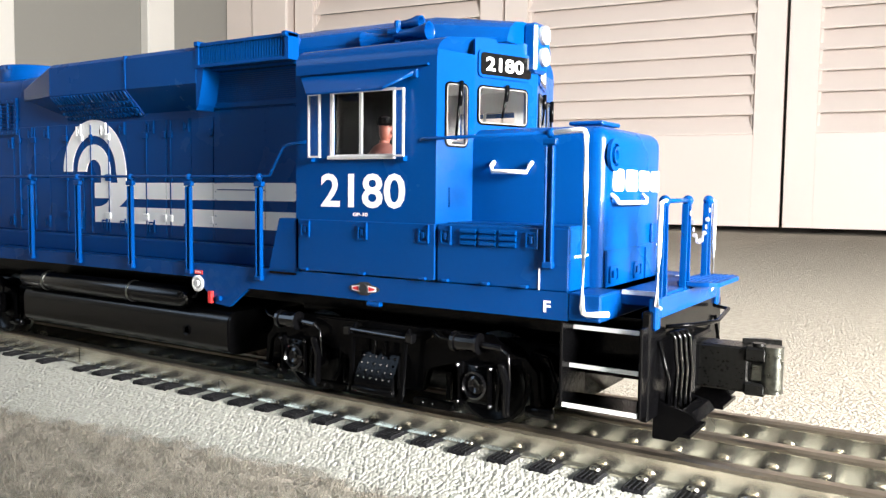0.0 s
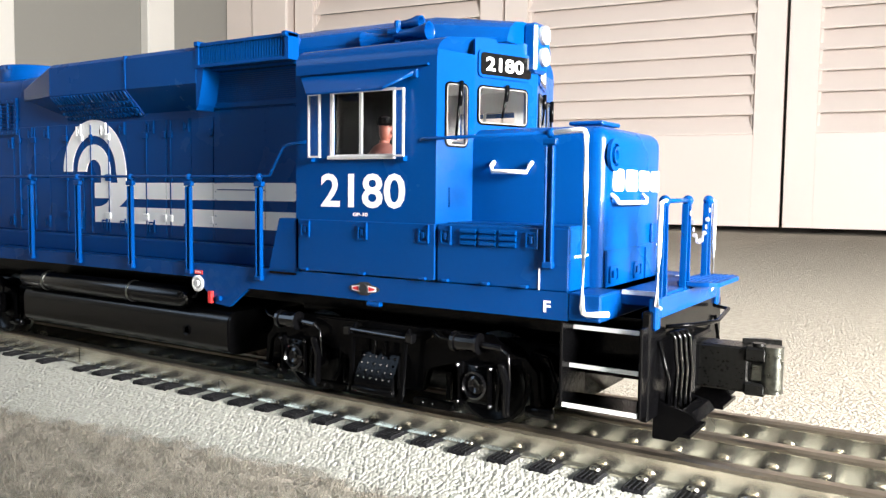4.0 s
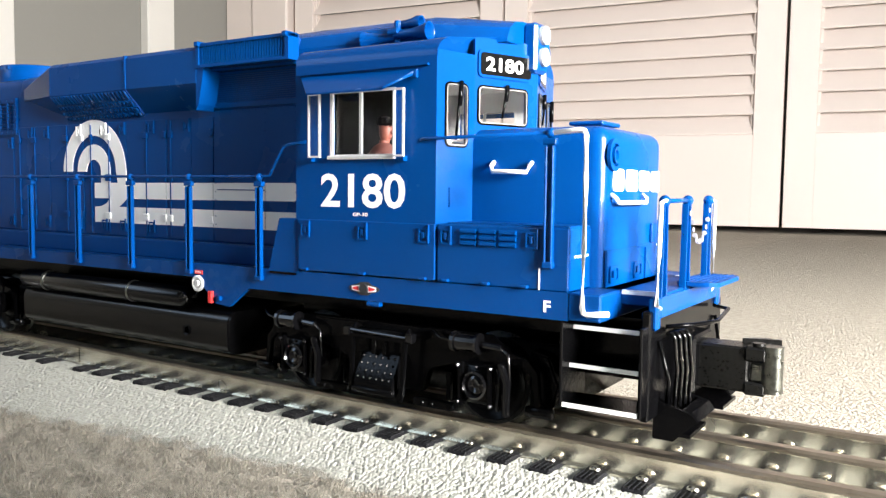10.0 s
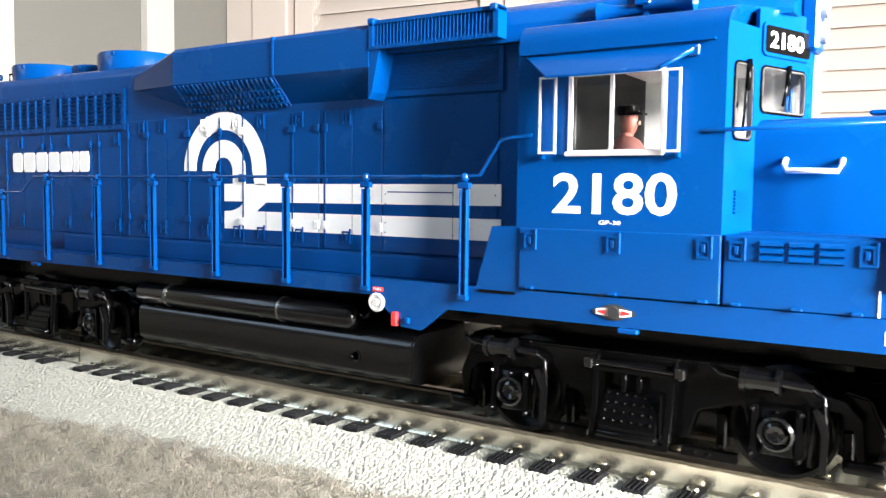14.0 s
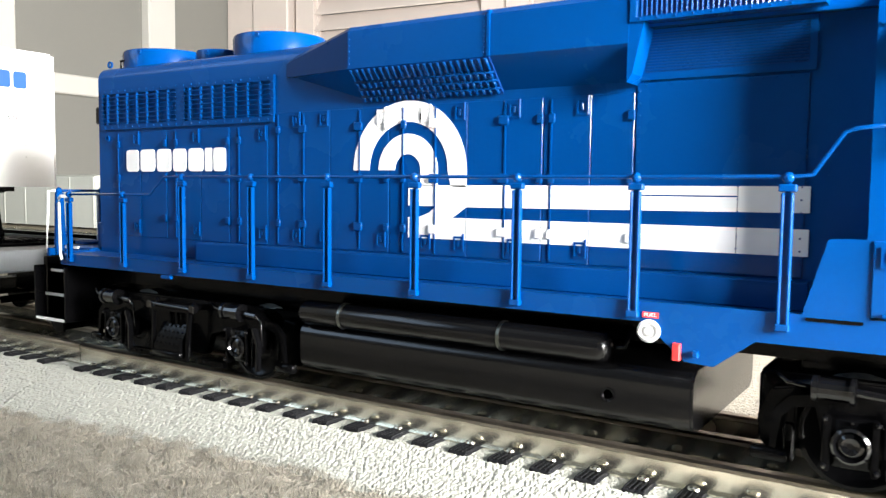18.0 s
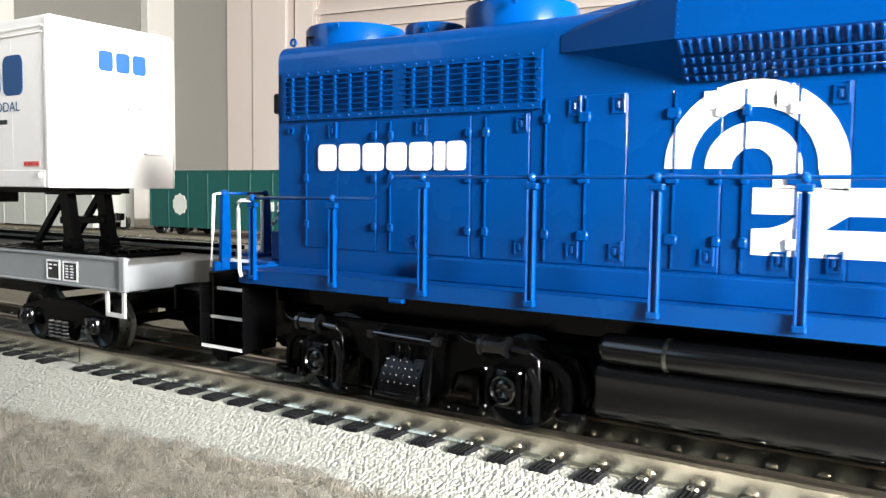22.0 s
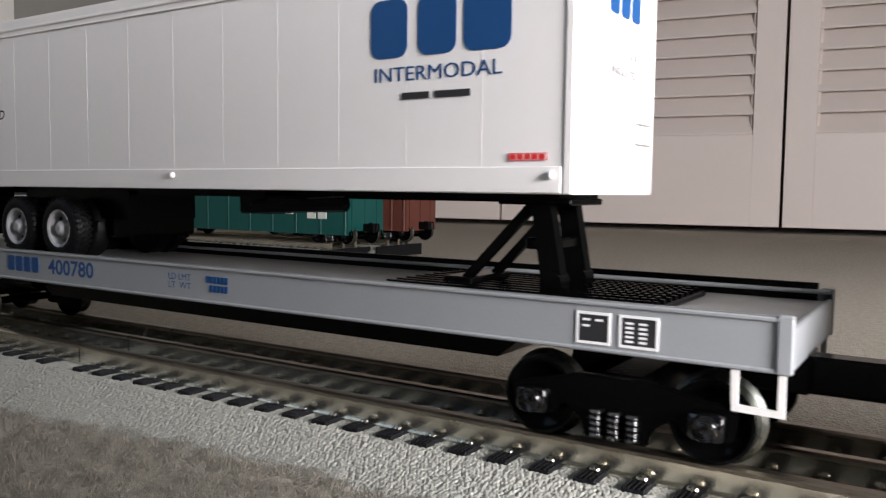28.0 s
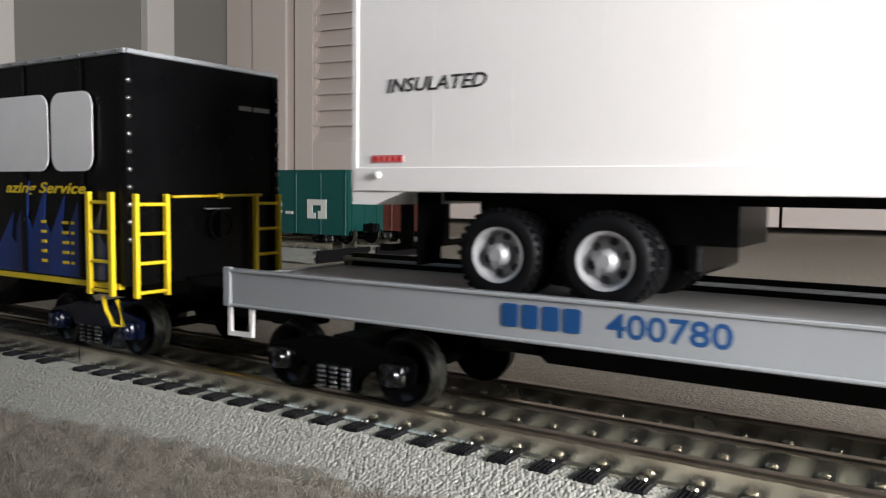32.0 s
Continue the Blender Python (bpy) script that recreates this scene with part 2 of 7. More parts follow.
def swell(x, y):
    """The pile stands up beside the roadbed where it was not pressed down."""
    ease = lambda v: min(1, max(0, v)) ** 2 * (3 - 2 * min(1, max(0, v)))
    return (0.0030 * ease((x + 0.42) / 0.07) + 0.0032 * ease((x + 0.28) / 0.15)) * ease((-0.04 - x) / 0.03) * ease((y - 0.066) / 0.03) * ease((0.166 - y) / 0.012)


def carpet():
    xs = graded(ROOM["x0"] - 0.02, ROOM["x1"] + 0.02, -0.42, -0.04, 0.0013, 0.05)
    ys = graded(ROOM["y0"] - 0.02, ROOM["y1"] + 0.70, 0.070, 0.166, 0.0013, 0.05)
    verts, faces = [], []
    rnd = np.random.RandomState(4)
    for y in ys:
        for x in xs:
            z = 0.0
            if -0.42 < x < -0.04 and 0.07 < y < 0.166:
                z = swell(x, y) + 0.0006 * noise.noise((x * 620, y * 620, 0.3)) + 0.0006 * noise.noise((x * 160, y * 160, 2.0)) + 0.0004 * rnd.rand() - 0.0004
            verts.append((x, y, z))
    w = len(xs)
    for j in range(len(ys) - 1):
        for i in range(w - 1):
            faces.append((j * w + i, j * w + i + 1, (j + 1) * w + i + 1, (j + 1) * w + i))
    me = bpy.data.meshes.new("floor")
    me.from_pydata(verts, [], faces)
    me.materials.append(CARPET)
    me.shade_smooth()
    return tagged(new("floor", me), "beige cut-pile carpet that covers the whole room", "carpet", kind="structure")


def carpet_pile(x0, x1, y0, y1, n, seed):
    """Loose fibres of the pile near the viewpoint, in leaning tufts; the shade there is in their colour."""
    rnd = np.random.RandomState(seed)
    p = np.stack([x0 + (x1 - x0) * rnd.rand(n), y0 + (y1 - y0) * rnd.rand(n)], 1)
    a = 6.283 * rnd.rand(n)
    lean = 0.0006 * rnd.rand(n)
    swirl = np.array([3.0 * noise.noise((q[0] * 160, q[1] * 160, 7.0)) for q in p])
    h = 0.0009 + 0.0010 * rnd.rand(n) + 0.0007 * np.sin(swirl)
    w = 0.000028 + 0.00003 * rnd.rand(n)
    d = np.stack([np.cos(swirl + a * 0.8), np.sin(swirl + a * 0.8)], 1) * lean[:, None]
    s = np.stack([np.cos(a), np.sin(a)], 1) * w[:, None]
    lift = np.array([swell(q[0], q[1]) for q in p])
    z0 = (lift + 0.0004)[:, None]
    h = h + lift
    v = np.empty((n, 3, 3))
    v[:, 0] = np.hstack([p - s, z0])
    v[:, 1] = np.hstack([p + s, z0])
    v[:, 2] = np.hstack([p + d, h[:, None]])
    me = bpy.data.meshes.new("carpet_pile")
    me.from_pydata(v.reshape(-1, 3).tolist(), [], np.arange(3 * n).reshape(n, 3).tolist())
    me.materials.append(SHADED_PILE)
    return tagged(new("carpet_pile", me), "beige loose fibres of the carpet pile, coloured darker for the shade there", "carpet pile", kind="stuff")


def wall(name, *args, label="", m=None):
    return tagged(part(name, box(B(), *args), m or WALLP), label, "wall", kind="structure")


def prism_mesh(outline, a, b):
    bm = B()
    prism(bm, outline, "x", a, b)
    return bm


def room():
    x0, x1, y0, y1, z1 = (ROOM[k] for k in ("x0", "x1", "y0", "y1", "z1"))
    t = 0.1
    carpet()
    # closet wall: solid above and beside the doors' opening
    def north(name, label, kind_of, material, *args, bev=0.0):
        ob = part(name, box(B(), *args, bev=bev), material)
        ob.matrix_world = NORTH
        return tagged(ob, label, kind_of, kind="structure")
    north("wall_north", "grey painted wall beside the closet", "wall", WALLP, -1.62, -1.36, 0.0, t, 0, z1)
    north("wall_north_head", "grey painted wall above the closet doors", "wall", WALLP, -1.36, 1.10, 0.0, t, 2.06, z1)
    north("wall_north_end", "grey painted wall beside the closet", "wall", WALLP, 0.512, 1.10, 0.0, t, 0, 2.06)
    north("closet_back", "dim grey back wall of the closet", "wall", WALLP, -1.62, 1.10, 0.55, 0.6, 0, z1)
    north("casing", "cream painted casing beside the closet doors", "trim", DOORPAINT, -1.358, -1.247, -0.018, 0.05, 0, 2.08, bev=0.004)
    north("casing_return", "cream painted wall return beside the casing", "trim", DOORPAINT, -1.446, -1.362, -0.008, -0.0005, 0, z1)
    # west wall round the second window
    bm = B()
    box(bm, x0 - t, x0, y0, -2.10, 0, z1)
    box(bm, x0 - t, x0, -0.60, y1, 0, z1)
    box(bm, x0 - t, x0, -2.10, -0.60, 0, 0.70)
    box(bm, x0 - t, x0, -2.10, -0.60, 1.60, z1)
    tagged(part("wall_west", bm, WALLP), "grey painted wall with white trim and a window", "wall", kind="structure")
    wall("wall_south", x0, x1, y0 - t, y0, 0, z1, label="grey painted wall behind the viewer")
    # east wall round a window
    wy0, wy1, wz0, wz1 = -0.28, 0.22, 0.10, 0.46
    bm = B()
    box(bm, x1, x1 + t, y0, wy0, 0, z1)
    box(bm, x1, x1 + t, wy1, y1 + 0.6, 0, z1)
    box(bm, x1, x1 + t, wy0, wy1, 0, wz0)
    box(bm, x1, x1 + t, wy0, wy1, wz1, z1)
    tagged(part("wall_east", bm, WALLP), "grey painted wall round a window", "wall", kind="structure")
    tagged(part("ceiling", box(B(), x0 - t, x1 + t, y0 - t, y1 + 0.6, z1, z1 + 0.1), CEIL), "plain white ceiling", "ceiling", kind="structure")
    # window frame
    win = thing("window_1", (x1 + 0.03, (wy0 + wy1) / 2, wz0), "white framed window with daylight behind it", "window", kind="structure")
    h, w = wz1 - wz0, wy1 - wy0
    for a in (-w / 2, -0.02, w / 2 - 0.04):
        one("window_frame", TRIM, win, 0, 0.05, a, a + 0.04, 0, h, bev=0.003)
    for z in (0, h - 0.04):
        one("window_rail", TRIM, win, 0.005, 0.045, -w / 2 + 0.04, w / 2 - 0.04, z, z + 0.04)

    # second window, in the west wall behind the viewer
    win = thing("window_2", (x0, -1.35, 0.66), "white framed window with pale blue daylight behind it", "window", kind="structure")
    for a in (-0.79, 0.75):
        one("window_frame", TRIM, win, 0.0, 0.03, a, a + 0.04, 0, 0.98, bev=0.003)
    for z in (0, 0.94):
        one("window_rail", TRIM, win, 0.0, 0.028, -0.75, 0.75, z, z + 0.04)
    # louvred closet doors
    edges = (-1.2376, -0.6668, -0.0758, 0.509)
    for a, b in zip(edges, edges[1:]):
        d = thing("closet_door", (0, 0, 0), "cream painted louvred folding closet door", "door", "louvred closet doors")
        d.matrix_world = NORTH @ Matrix.Translation(((a + b) / 2, 0, 0))
        w = (b - a) / 2 - 0.003
        st = 0.054
        y_0, y_1 = 0.0, 0.034
        zb, zt = 0.012, 2.03
        for sx in (-1, 1):
            one("stile", DOORPAINT, d, *sorted((sx * w, sx * (w - st))), y_0, y_1, zb, zt, bev=0.0008)
            one("louvre_stop", DOORPAINT, d, *sorted((sx * (w - st), sx * (w - st - 0.006))), y_0 + 0.010, y_1 - 0.004, 0.1945, 1.93, bev=0.001)
        one("bottom_rail", DOORPAINT, d, -w + st, w - st, y_0 + 0.0002, y_1 - 0.002, zb, 0.1945, bev=0.0006)
        one("mid_rail", DOORPAINT, d, -w + st, w - st, y_0 + 0.0002, y_1 - 0.002, 0.98, 1.10, bev=0.002)
        one("top_rail", DOORPAINT, d, -w + st, w - st, y_0 + 0.0002, y_1 - 0.002, 1.93, zt, bev=0.002)
        slat = prism_mesh([(0.003, 0.0), (0.0045, -0.0022), (0.0066, -0.0018), (0.031, 0.0395), (0.028, 0.0415), (0.0035, 0.0018)], -w + st, w - st)
        me, z = None, 0.1970
        while z < 1.90:
            if z < 0.94 or z > 1.10:
                if me is None:
                    o = part("slat", slat, DOORPAINT, d)
                    me = o.data
                else:
                    o = new("slat", me)
                    o.parent = d
                o.location.z = z
            z += 0.0397
    # white framed panels on the west wall
    for name, args in (("trim_post_1", (x0, x0 + 0.03, 1.247, 1.324, 0, 2.05)), ("trim_post_2", (x0, x0 + 0.03, 0.838, 0.928, 0, 2.05)),
                       ("trim_rail", (x0, x0 + 0.022, 0.928, 1.247, 0.276, 0.319)), ("trim_sill", (x0, x0 + 0.022, 0.928, 1.247, 0.0, 0.098))):
        tagged(part(name, box(B(), *args, bev=0.003), TRIM), "white painted trim board on the grey wall", "trim", kind="structure")


# ---- the track ----
PITCH = 0.01103


def pebbles(nx, ny, step, seed, lo, hi):
    """A height field of packed pebbles on a grid."""
    rnd = np.random.RandomState(seed)
    H = np.zeros((ny, nx))
    lx, ly = nx * step, ny * step
    g = (lo + hi) * 0.80
    gx, gy = np.meshgrid(np.arange(0, lx + g, g), np.arange(0, ly + g, g * 0.87))
    gx[1::2] += g / 2
    n = gx.size
    px, py = gx.ravel() + (rnd.rand(n) - 0.5) * g * 0.45, gy.ravel() + (rnd.rand(n) - 0.5) * g * 0.45
    pr = lo + (hi - lo) * rnd.rand(n)
    for x, y, r in zip(px, py, pr):
        i0, i1 = max(0, int((x - r) / step)), min(nx, int((x + r) / step) + 2)
        j0, j1 = max(0, int((y - r) / step)), min(ny, int((y + r) / step) + 2)
        if i0 >= i1 or j0 >= j1:
            continue
        X, Y = np.meshgrid(np.arange(i0, i1) * step - x, np.arange(j0, j1) * step - y)
        d = r * r - X * X - Y * Y
        bump = np.where(d > 0, np.sqrt(np.maximum(d, 0)) * 0.88 - r * 0.15, 0)
        H[j0:j1, i0:i1] = np.maximum(H[j0:j1, i0:i1], bump)
    return H


def strip_mesh(name, x0, x1, path, step, seed, material, lo, hi):
    """A ballast skin that runs along x over a cross-section path of (y, z)."""
    seg = []
    for (ya, za), (yb, zb) in zip(path, path[1:]):
        L = math.hypot(yb - ya, zb - za)
        n = max(1, int(L / step))
        for k in range(n):
            seg.append((ya + (yb - ya) * k / n, za + (zb - za) * k / n, -(zb - za) / L, (yb - ya) / L))
    seg.append((*path[-1], seg[-1][2], seg[-1][3]))
    xs = np.arange(x0, x1 + step * 0.5, step)
    xs[-1] = x1
    H = pebbles(len(xs), len(seg), step, seed, lo, hi)
    verts = [(x, s[0] + s[2] * H[j, i], s[1] + s[3] * H[j, i]) for j, s in enumerate(seg) for i, x in enumerate(xs)]
    w = len(xs)
    faces = [(j * w + i, j * w + i + 1, (j + 1) * w + i + 1, (j + 1) * w + i) for j in range(len(seg) - 1) for i in range(w - 1)]
    me = bpy.data.meshes.new(name)
    me.from_pydata(verts, [], faces)
    me.materials.append(material)
    me.shade_smooth()
    return me


def rail_mesh(bm, x0, x1, y, z=0.0):
    """A hollow tinplate rail: wide foot, thin web, round head; its top at z."""
    prof = [(-0.0030, -0.0066), (0.0030, -0.0066), (0.0030, -0.0062), (0.0016, -0.0061), (0.0017, -0.0015), (0.0021, -0.0012), (0.0020, -0.0005),
            (0.0012, 0.0), (-0.0012, 0.0), (-0.0020, -0.0005), (-0.0021, -0.0012), (-0.0017, -0.0015), (-0.0016, -0.0061), (-0.0030, -0.0062)]
    prism(bm, [(y + a, z + b) for a, b in prof], "x", x0, x1)


def track_section(x0, x1, y, seed, first_tie, label, fine=(-9, 9), group="track sections"):
    """Plastic roadbed with moulded ballast, black ties and three rails; origin on the rail tops' middle line."""
    tr = thing("track_section", (0, y, RAIL), label, "toy track", group)
    top = -0.0066
    core = B()
    prism(core, [(-0.0440, -0.021), (-0.0338, top - 0.0012), (0.0338, top - 0.0012), (0.0440, -0.021)], "x", x0, x1)
    part("roadbed_core", core, BALLAST, tr)
    za = top - 0.0006
    slopes = ([(-0.0572, -0.0190), (-0.0372, za - 0.0026), (-0.0350, za - 0.0016), (-0.0332, za - 0.0006), (-0.0316, za), (-0.0205, za)], [(-0.0205, za), (0.0335, za)], [(0.0335, za), (0.0450, -0.0205)])
    f0, f1 = max(x0, fine[0]), min(x1, fine[1])
    runs = [(x0, x1, 0)] if f0 >= f1 else [(f0, f1, 1)] + ([(x0, f0, 0)] if f0 > x0 else []) + ([(f1, x1, 0)] if f1 < x1 else [])
    for a, b, near in runs:
        for k, path in enumerate(slopes):
            st = (0.00022, 0.0004, 0.0016)[k] if near else 0.0016
            lo, hi = (0.00052, 0.00078) if near and k < 2 else (0.0012, 0.0020)
            o = new("ballast", strip_mesh("ballast", a, b, path, st, seed + k, BALLAST, lo, hi))
            o.parent = tr
            o["label"] = "moulded pale grey pebble ballast"
            o["kind"] = "stuff"
    for i, ry in enumerate((-0.0205, 0.0, 0.0205)):
        bm = B()
        rail_mesh(bm, x0 + 0.0002, x1 - 0.0002, ry)
        r = part("rail", smooth(bm, 30), RAILMAT, tr)
        r.data.materials.append(RAILTOP)
        for f in r.data.polygons:
            if f.center.z > -0.00125:
                f.material_index = 1
    if y != TRACK_Y:
        # solid near-black plate in place of the shade inside the hollow end
        one("end_cap", TIE, tr, x1, x1 + 0.002, -0.0440, 0.0440, -0.0199, top, label="dark plate that stands in for the shade in the roadbed's hollow end")
    me = pin = None
    k = 0
    n0 = math.ceil((first_tie - x1 + 0.003) / PITCH)
    x = first_tie - n0 * PITCH
    while x > x0 + 0.003:
        if me is None:
            bm = B()
            box(bm, -0.0027, 0.0027, -0.0306, 0.0306, top - 0.001, top + 0.0005, bev=0.0003)
            for gx in (-0.0022, -0.0011, 0.0, 0.0012, 0.0023):
                for sy in (-1, 1):
                    box(bm, gx - 0.00016, gx + 0.00016, *sorted((sy * 0.0250, sy * 0.0303)), top + 0.0004, top + 0.0008)
            o = part("tie", bm, TIE, tr)
            me = o.data
            bm = B()
            bmesh.ops.create_icosphere(bm, subdivisions=2, radius=0.0011, matrix=Matrix.Translation((0, -0.0243, top + 0.0010)) @ Matrix.Diagonal((1.25, 0.9, 0.8, 1)))
            p = part("spike", bm, RAILMAT, o)
            pin = p.data
        else:
            o = new("tie", me)
            o.parent = tr
            p = new("spike", pin)
            p.parent = o
        if y == TRACK_Y:
            for sy in (0.0205, 0.0410):
                p = new("spike", pin)
                p.parent = o
                p.location.y = sy
        o.location.x = x
        x -= PITCH
        k += 1
    return tr


def unseen_shade_slab():
    """An unseen upright slab, added just behind the viewpoint to shade the carpet beside it."""
    p = thing("tablet", (0.006, -0.009, 0.0), "unseen dark upright slab on a foot, added to shade the carpet", "tablet")
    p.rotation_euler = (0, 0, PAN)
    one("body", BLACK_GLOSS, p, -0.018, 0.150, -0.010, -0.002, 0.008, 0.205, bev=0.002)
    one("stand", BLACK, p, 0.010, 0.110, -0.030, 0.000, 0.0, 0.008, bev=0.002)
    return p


JOINT = -0.266
room()
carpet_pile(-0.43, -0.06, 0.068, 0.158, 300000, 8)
unseen_shade_slab()
track_section(JOINT, JOINT + 1.016, TRACK_Y, 11, -0.0675, "grey plastic track section with three steel rails on the carpet", (-0.27, 0.02))
track_section(JOINT - 0.762, JOINT - 0.0002, TRACK_Y, 12, -0.0675 - 0.0004, "grey plastic track section with three steel rails on the carpet", (-0.45, 0.2))
track_section(-1.35, -0.56, 0.672, 13, -0.51, "grey plastic siding track that ends on the carpet", (5, 6))
track_section(-1.10, -0.55, 0.759, 14, -0.50, "grey plastic siding track that ends on the carpet", (5, 6))


# ---- the locomotive: x forward, z above the rail tops ----
HY = 0.0174     # half width of the hoods
CY = 0.0320     # half width of cab and walkways


def mirror(sy, y0, y1):
    return sorted((sy * y0, sy * y1))


def hood_profile(hy, z0, zt, r=0.0042, n=6):
    pts = [(-hy, z0)]
    for k in range(n + 1):
        a = math.pi - k * math.pi / 2 / n
        pts.append((-hy + r + r * math.cos(a), zt - r + r * math.sin(a)))
    return pts + [(-y, z) for y, z in pts[::-1]]


def rounded(w, h, r, n=5, cx=0.0, cy=0.0):
    pts = []
    for sx, sy, a0 in ((1, -1, -90), (1, 1, 0), (-1, 1, 90), (-1, -1, 180)):
        for k in range(n + 1):
            a = radians(a0 + 90 * k / n)
            pts.append((cx + sx * (w / 2 - r) + r * math.cos(a), cy + sy * (h / 2 - r) + r * math.sin(a)))
    return pts


def frame_ring(bm, outer, inner, axis, a, b):
    """A flat ring between two outlines of the same count."""
    def put(p, q):
        return {"y": (p[0], q, p[1]), "x": (q, p[0], p[1]), "z": (p[0], p[1], q)}[axis]
    rings = [[bm.verts.new(put(p, q)) for p in o] for o, q in ((outer, a), (outer, b), (inner, b), (inner, a))]
    n = len(outer)
    fs = []
    for i in range(4):
        u, v = rings[i], rings[(i + 1) % 4]
        for k in range(n):
            fs.append(bm.faces.new((u[k], v[k], v[(k + 1) % n], u[(k + 1) % n])))
    bmesh.ops.recalc_face_normals(bm, faces=fs)
    return bm


def rivet_row(bm, a, b, n, r=0.00024):
    a, b = Vector(a), Vector(b)
    for k in range(n):
        p = a.lerp(b, (k + 0.5) / n)
        bmesh.ops.create_icosphere(bm, subdivisions=1, radius=r, matrix=Matrix.Translation(p))


def rod(name, pts, r, material, parent, label=""):
    return part(name, tube(B(), pts, r, 8), material, parent, label)


def wheelset(parent, at, r, half=0.0212, dull=BLACK):
    bm = B()
    for s in (-1, 1):
        prof = [(s * (half - 0.0036), r * 1.10), (s * (half - 0.0030), r * 1.13), (s * (half - 0.0022), r), (s * (half + 0.0022), r * 0.985),
                (s * (half + 0.0024), r * 0.90), (s * (half + 0.0014), r * 0.80), (s * (half + 0.0010), r * 0.45), (s * (half + 0.0018), r * 0.35), (s * (half + 0.0022), r * 0.12)]
        lathe(bm, [(s * (half - 0.0036), r * 0.1)] + prof, "y", (0, 0, 0), 28)
    cyl(bm, (0, -half, 0), (0, half, 0), 0.0016, 10)
    ob = part("wheelset", bm, dull, parent, "steel wheels on one axle")
    ob.data.materials.append(DARKSTEEL)
    for f in ob.data.polygons:
        c = f.center
        if math.hypot(c.x, c.z) > r * 0.94:
            f.material_index = 1
    ob.location = at
    WHEELS.append((ob, at, r))
    return ob


def loco_truck(loco, cx):
    """Black four-wheel power truck; its origin lies on the rail below its middle."""
    bm = B()
    box(bm, -0.0400, 0.0400, -0.016, 0.016, 0.006, 0.0235)
    box(bm, -0.0475, 0.0475, -0.0195, 0.0195, 0.0050, 0.0215, bev=0.0012)
    for e in (-1, 1):
        prism(bm, [(e * 0.0392, 0.0060), (e * 0.0452, 0.0060), (e * 0.0468, 0.0120), (e * 0.0440, 0.0185), (e * 0.0392, 0.0195)], "y", -0.0240, 0.0240)
    for s in (-1, 1):
        ya, yb = mirror(s, 0.0248, 0.0280)
        prism(bm, [(-0.036, 0.0185), (-0.0335, 0.0085), (-0.0235, 0.0080), (-0.0215, 0.0150), (-0.013, 0.0125), (-0.011, 0.0062), (0.011, 0.0062), (0.013, 0.0125),
                   (0.0215, 0.0150), (0.0235, 0.0080), (0.0335, 0.0085), (0.036, 0.0185), (0.030, 0.0225), (-0.030, 0.0225)], "y", ya, yb)
    tr = part("truck", soften(bm, 0.0005), BLACK, loco, "black moulded truck side frames with brake gear")
    tr.location = (cx, 0, 0)
    for s in (-1, 1):
        for e in (-1, 1):
            bm = B()
            prism(bm, [(e * 0.0345, 0.0190), (e * 0.0400, 0.0182), (e * 0.0430, 0.0150), (e * 0.0436, 0.0075), (e * 0.0424, 0.0070), (e * 0.0414, 0.0138), (e * 0.0392, 0.0160), (e * 0.0345, 0.0166)], "y", *mirror(s, 0.0262, 0.0276))
            box(bm, *sorted((e * 0.0400, e * 0.0470)), *mirror(s, 0.0262, 0.0282), 0.0048, 0.0072, bev=0.0003)
            part("brake_hanger", soften(bm, 0.0003), BLACK, tr)
    for ax in (-0.0287, 0.0287):
        wheelset(tr, (ax, 0, 0.0105), 0.0105)
        for s in (-1, 1):
            bm = B()
            ya, yb = mirror(s, 0.0278, 0.0310)
            box(bm, ax - 0.0052, ax + 0.0052, ya, yb, 0.0065, 0.0160, bev=0.0006)
            for dx in (-0.0040, 0.0040):
                box(bm, ax + dx - 0.0006, ax + dx + 0.0006, *mirror(s, 0.0305, 0.0322), 0.0060, 0.0165)
            jb = part("journal_box", soften(bm, 0.0003), BLACK, tr)
            bm = B()
            lathe(bm, [(s * 0.0300, 0.0034), (s * 0.0322, 0.0034), (s * 0.0326, 0.0029), (s * 0.0318, 0.0025), (s * 0.0322, 0.0016), (s * 0.0318, 0.0006)], "y", (ax, 0, 0.0112), 16)
            for k in range(3):
                a = radians(90 + 120 * k)
                bmesh.ops.create_icosphere(bm, subdivisions=1, radius=0.0004, matrix=Matrix.Translation((ax + 0.0042 * math.cos(a), s * 0.0312, 0.0112 + 0.0042 * math.sin(a))))
            part("bearing_cap", bm, BLACK_GLOSS, jb)
            if s < 0:
                bm = B()
                tube(bm, [(ax + 0.0062, -0.0300, 0.0170), (ax + 0.0066, -0.0316, 0.0140), (ax + 0.0062, -0.0316, 0.0060)], 0.0006, 6)
                part("pedestal_tie", bm, BLACK, tr)
                bm = B()
                prism(bm, [(ax + 0.0062, 0.0172), (ax + 0.0074, 0.0172), (ax + 0.0092, 0.0130), (ax + 0.0090, 0.0050), (ax + 0.0078, 0.0050), (ax + 0.0079, 0.0126)], "y", -0.0326, -0.0308)
                part("journal_guard", soften(bm, 0.0003), BLACK_GLOSS, tr)
                bm = B()
                for dx, dz in ((-0.0044, 0.0046), (0.0044, 0.0046), (-0.0044, -0.0042), (0.0044, -0.0042)):
                    bmesh.ops.create_icosphere(bm, subdivisions=1, radius=0.0006, matrix=Matrix.Translation((ax + dx, -0.0324, 0.0112 + dz)))
                part("journal_bolts", bm, BLACK_GLOSS, jb)
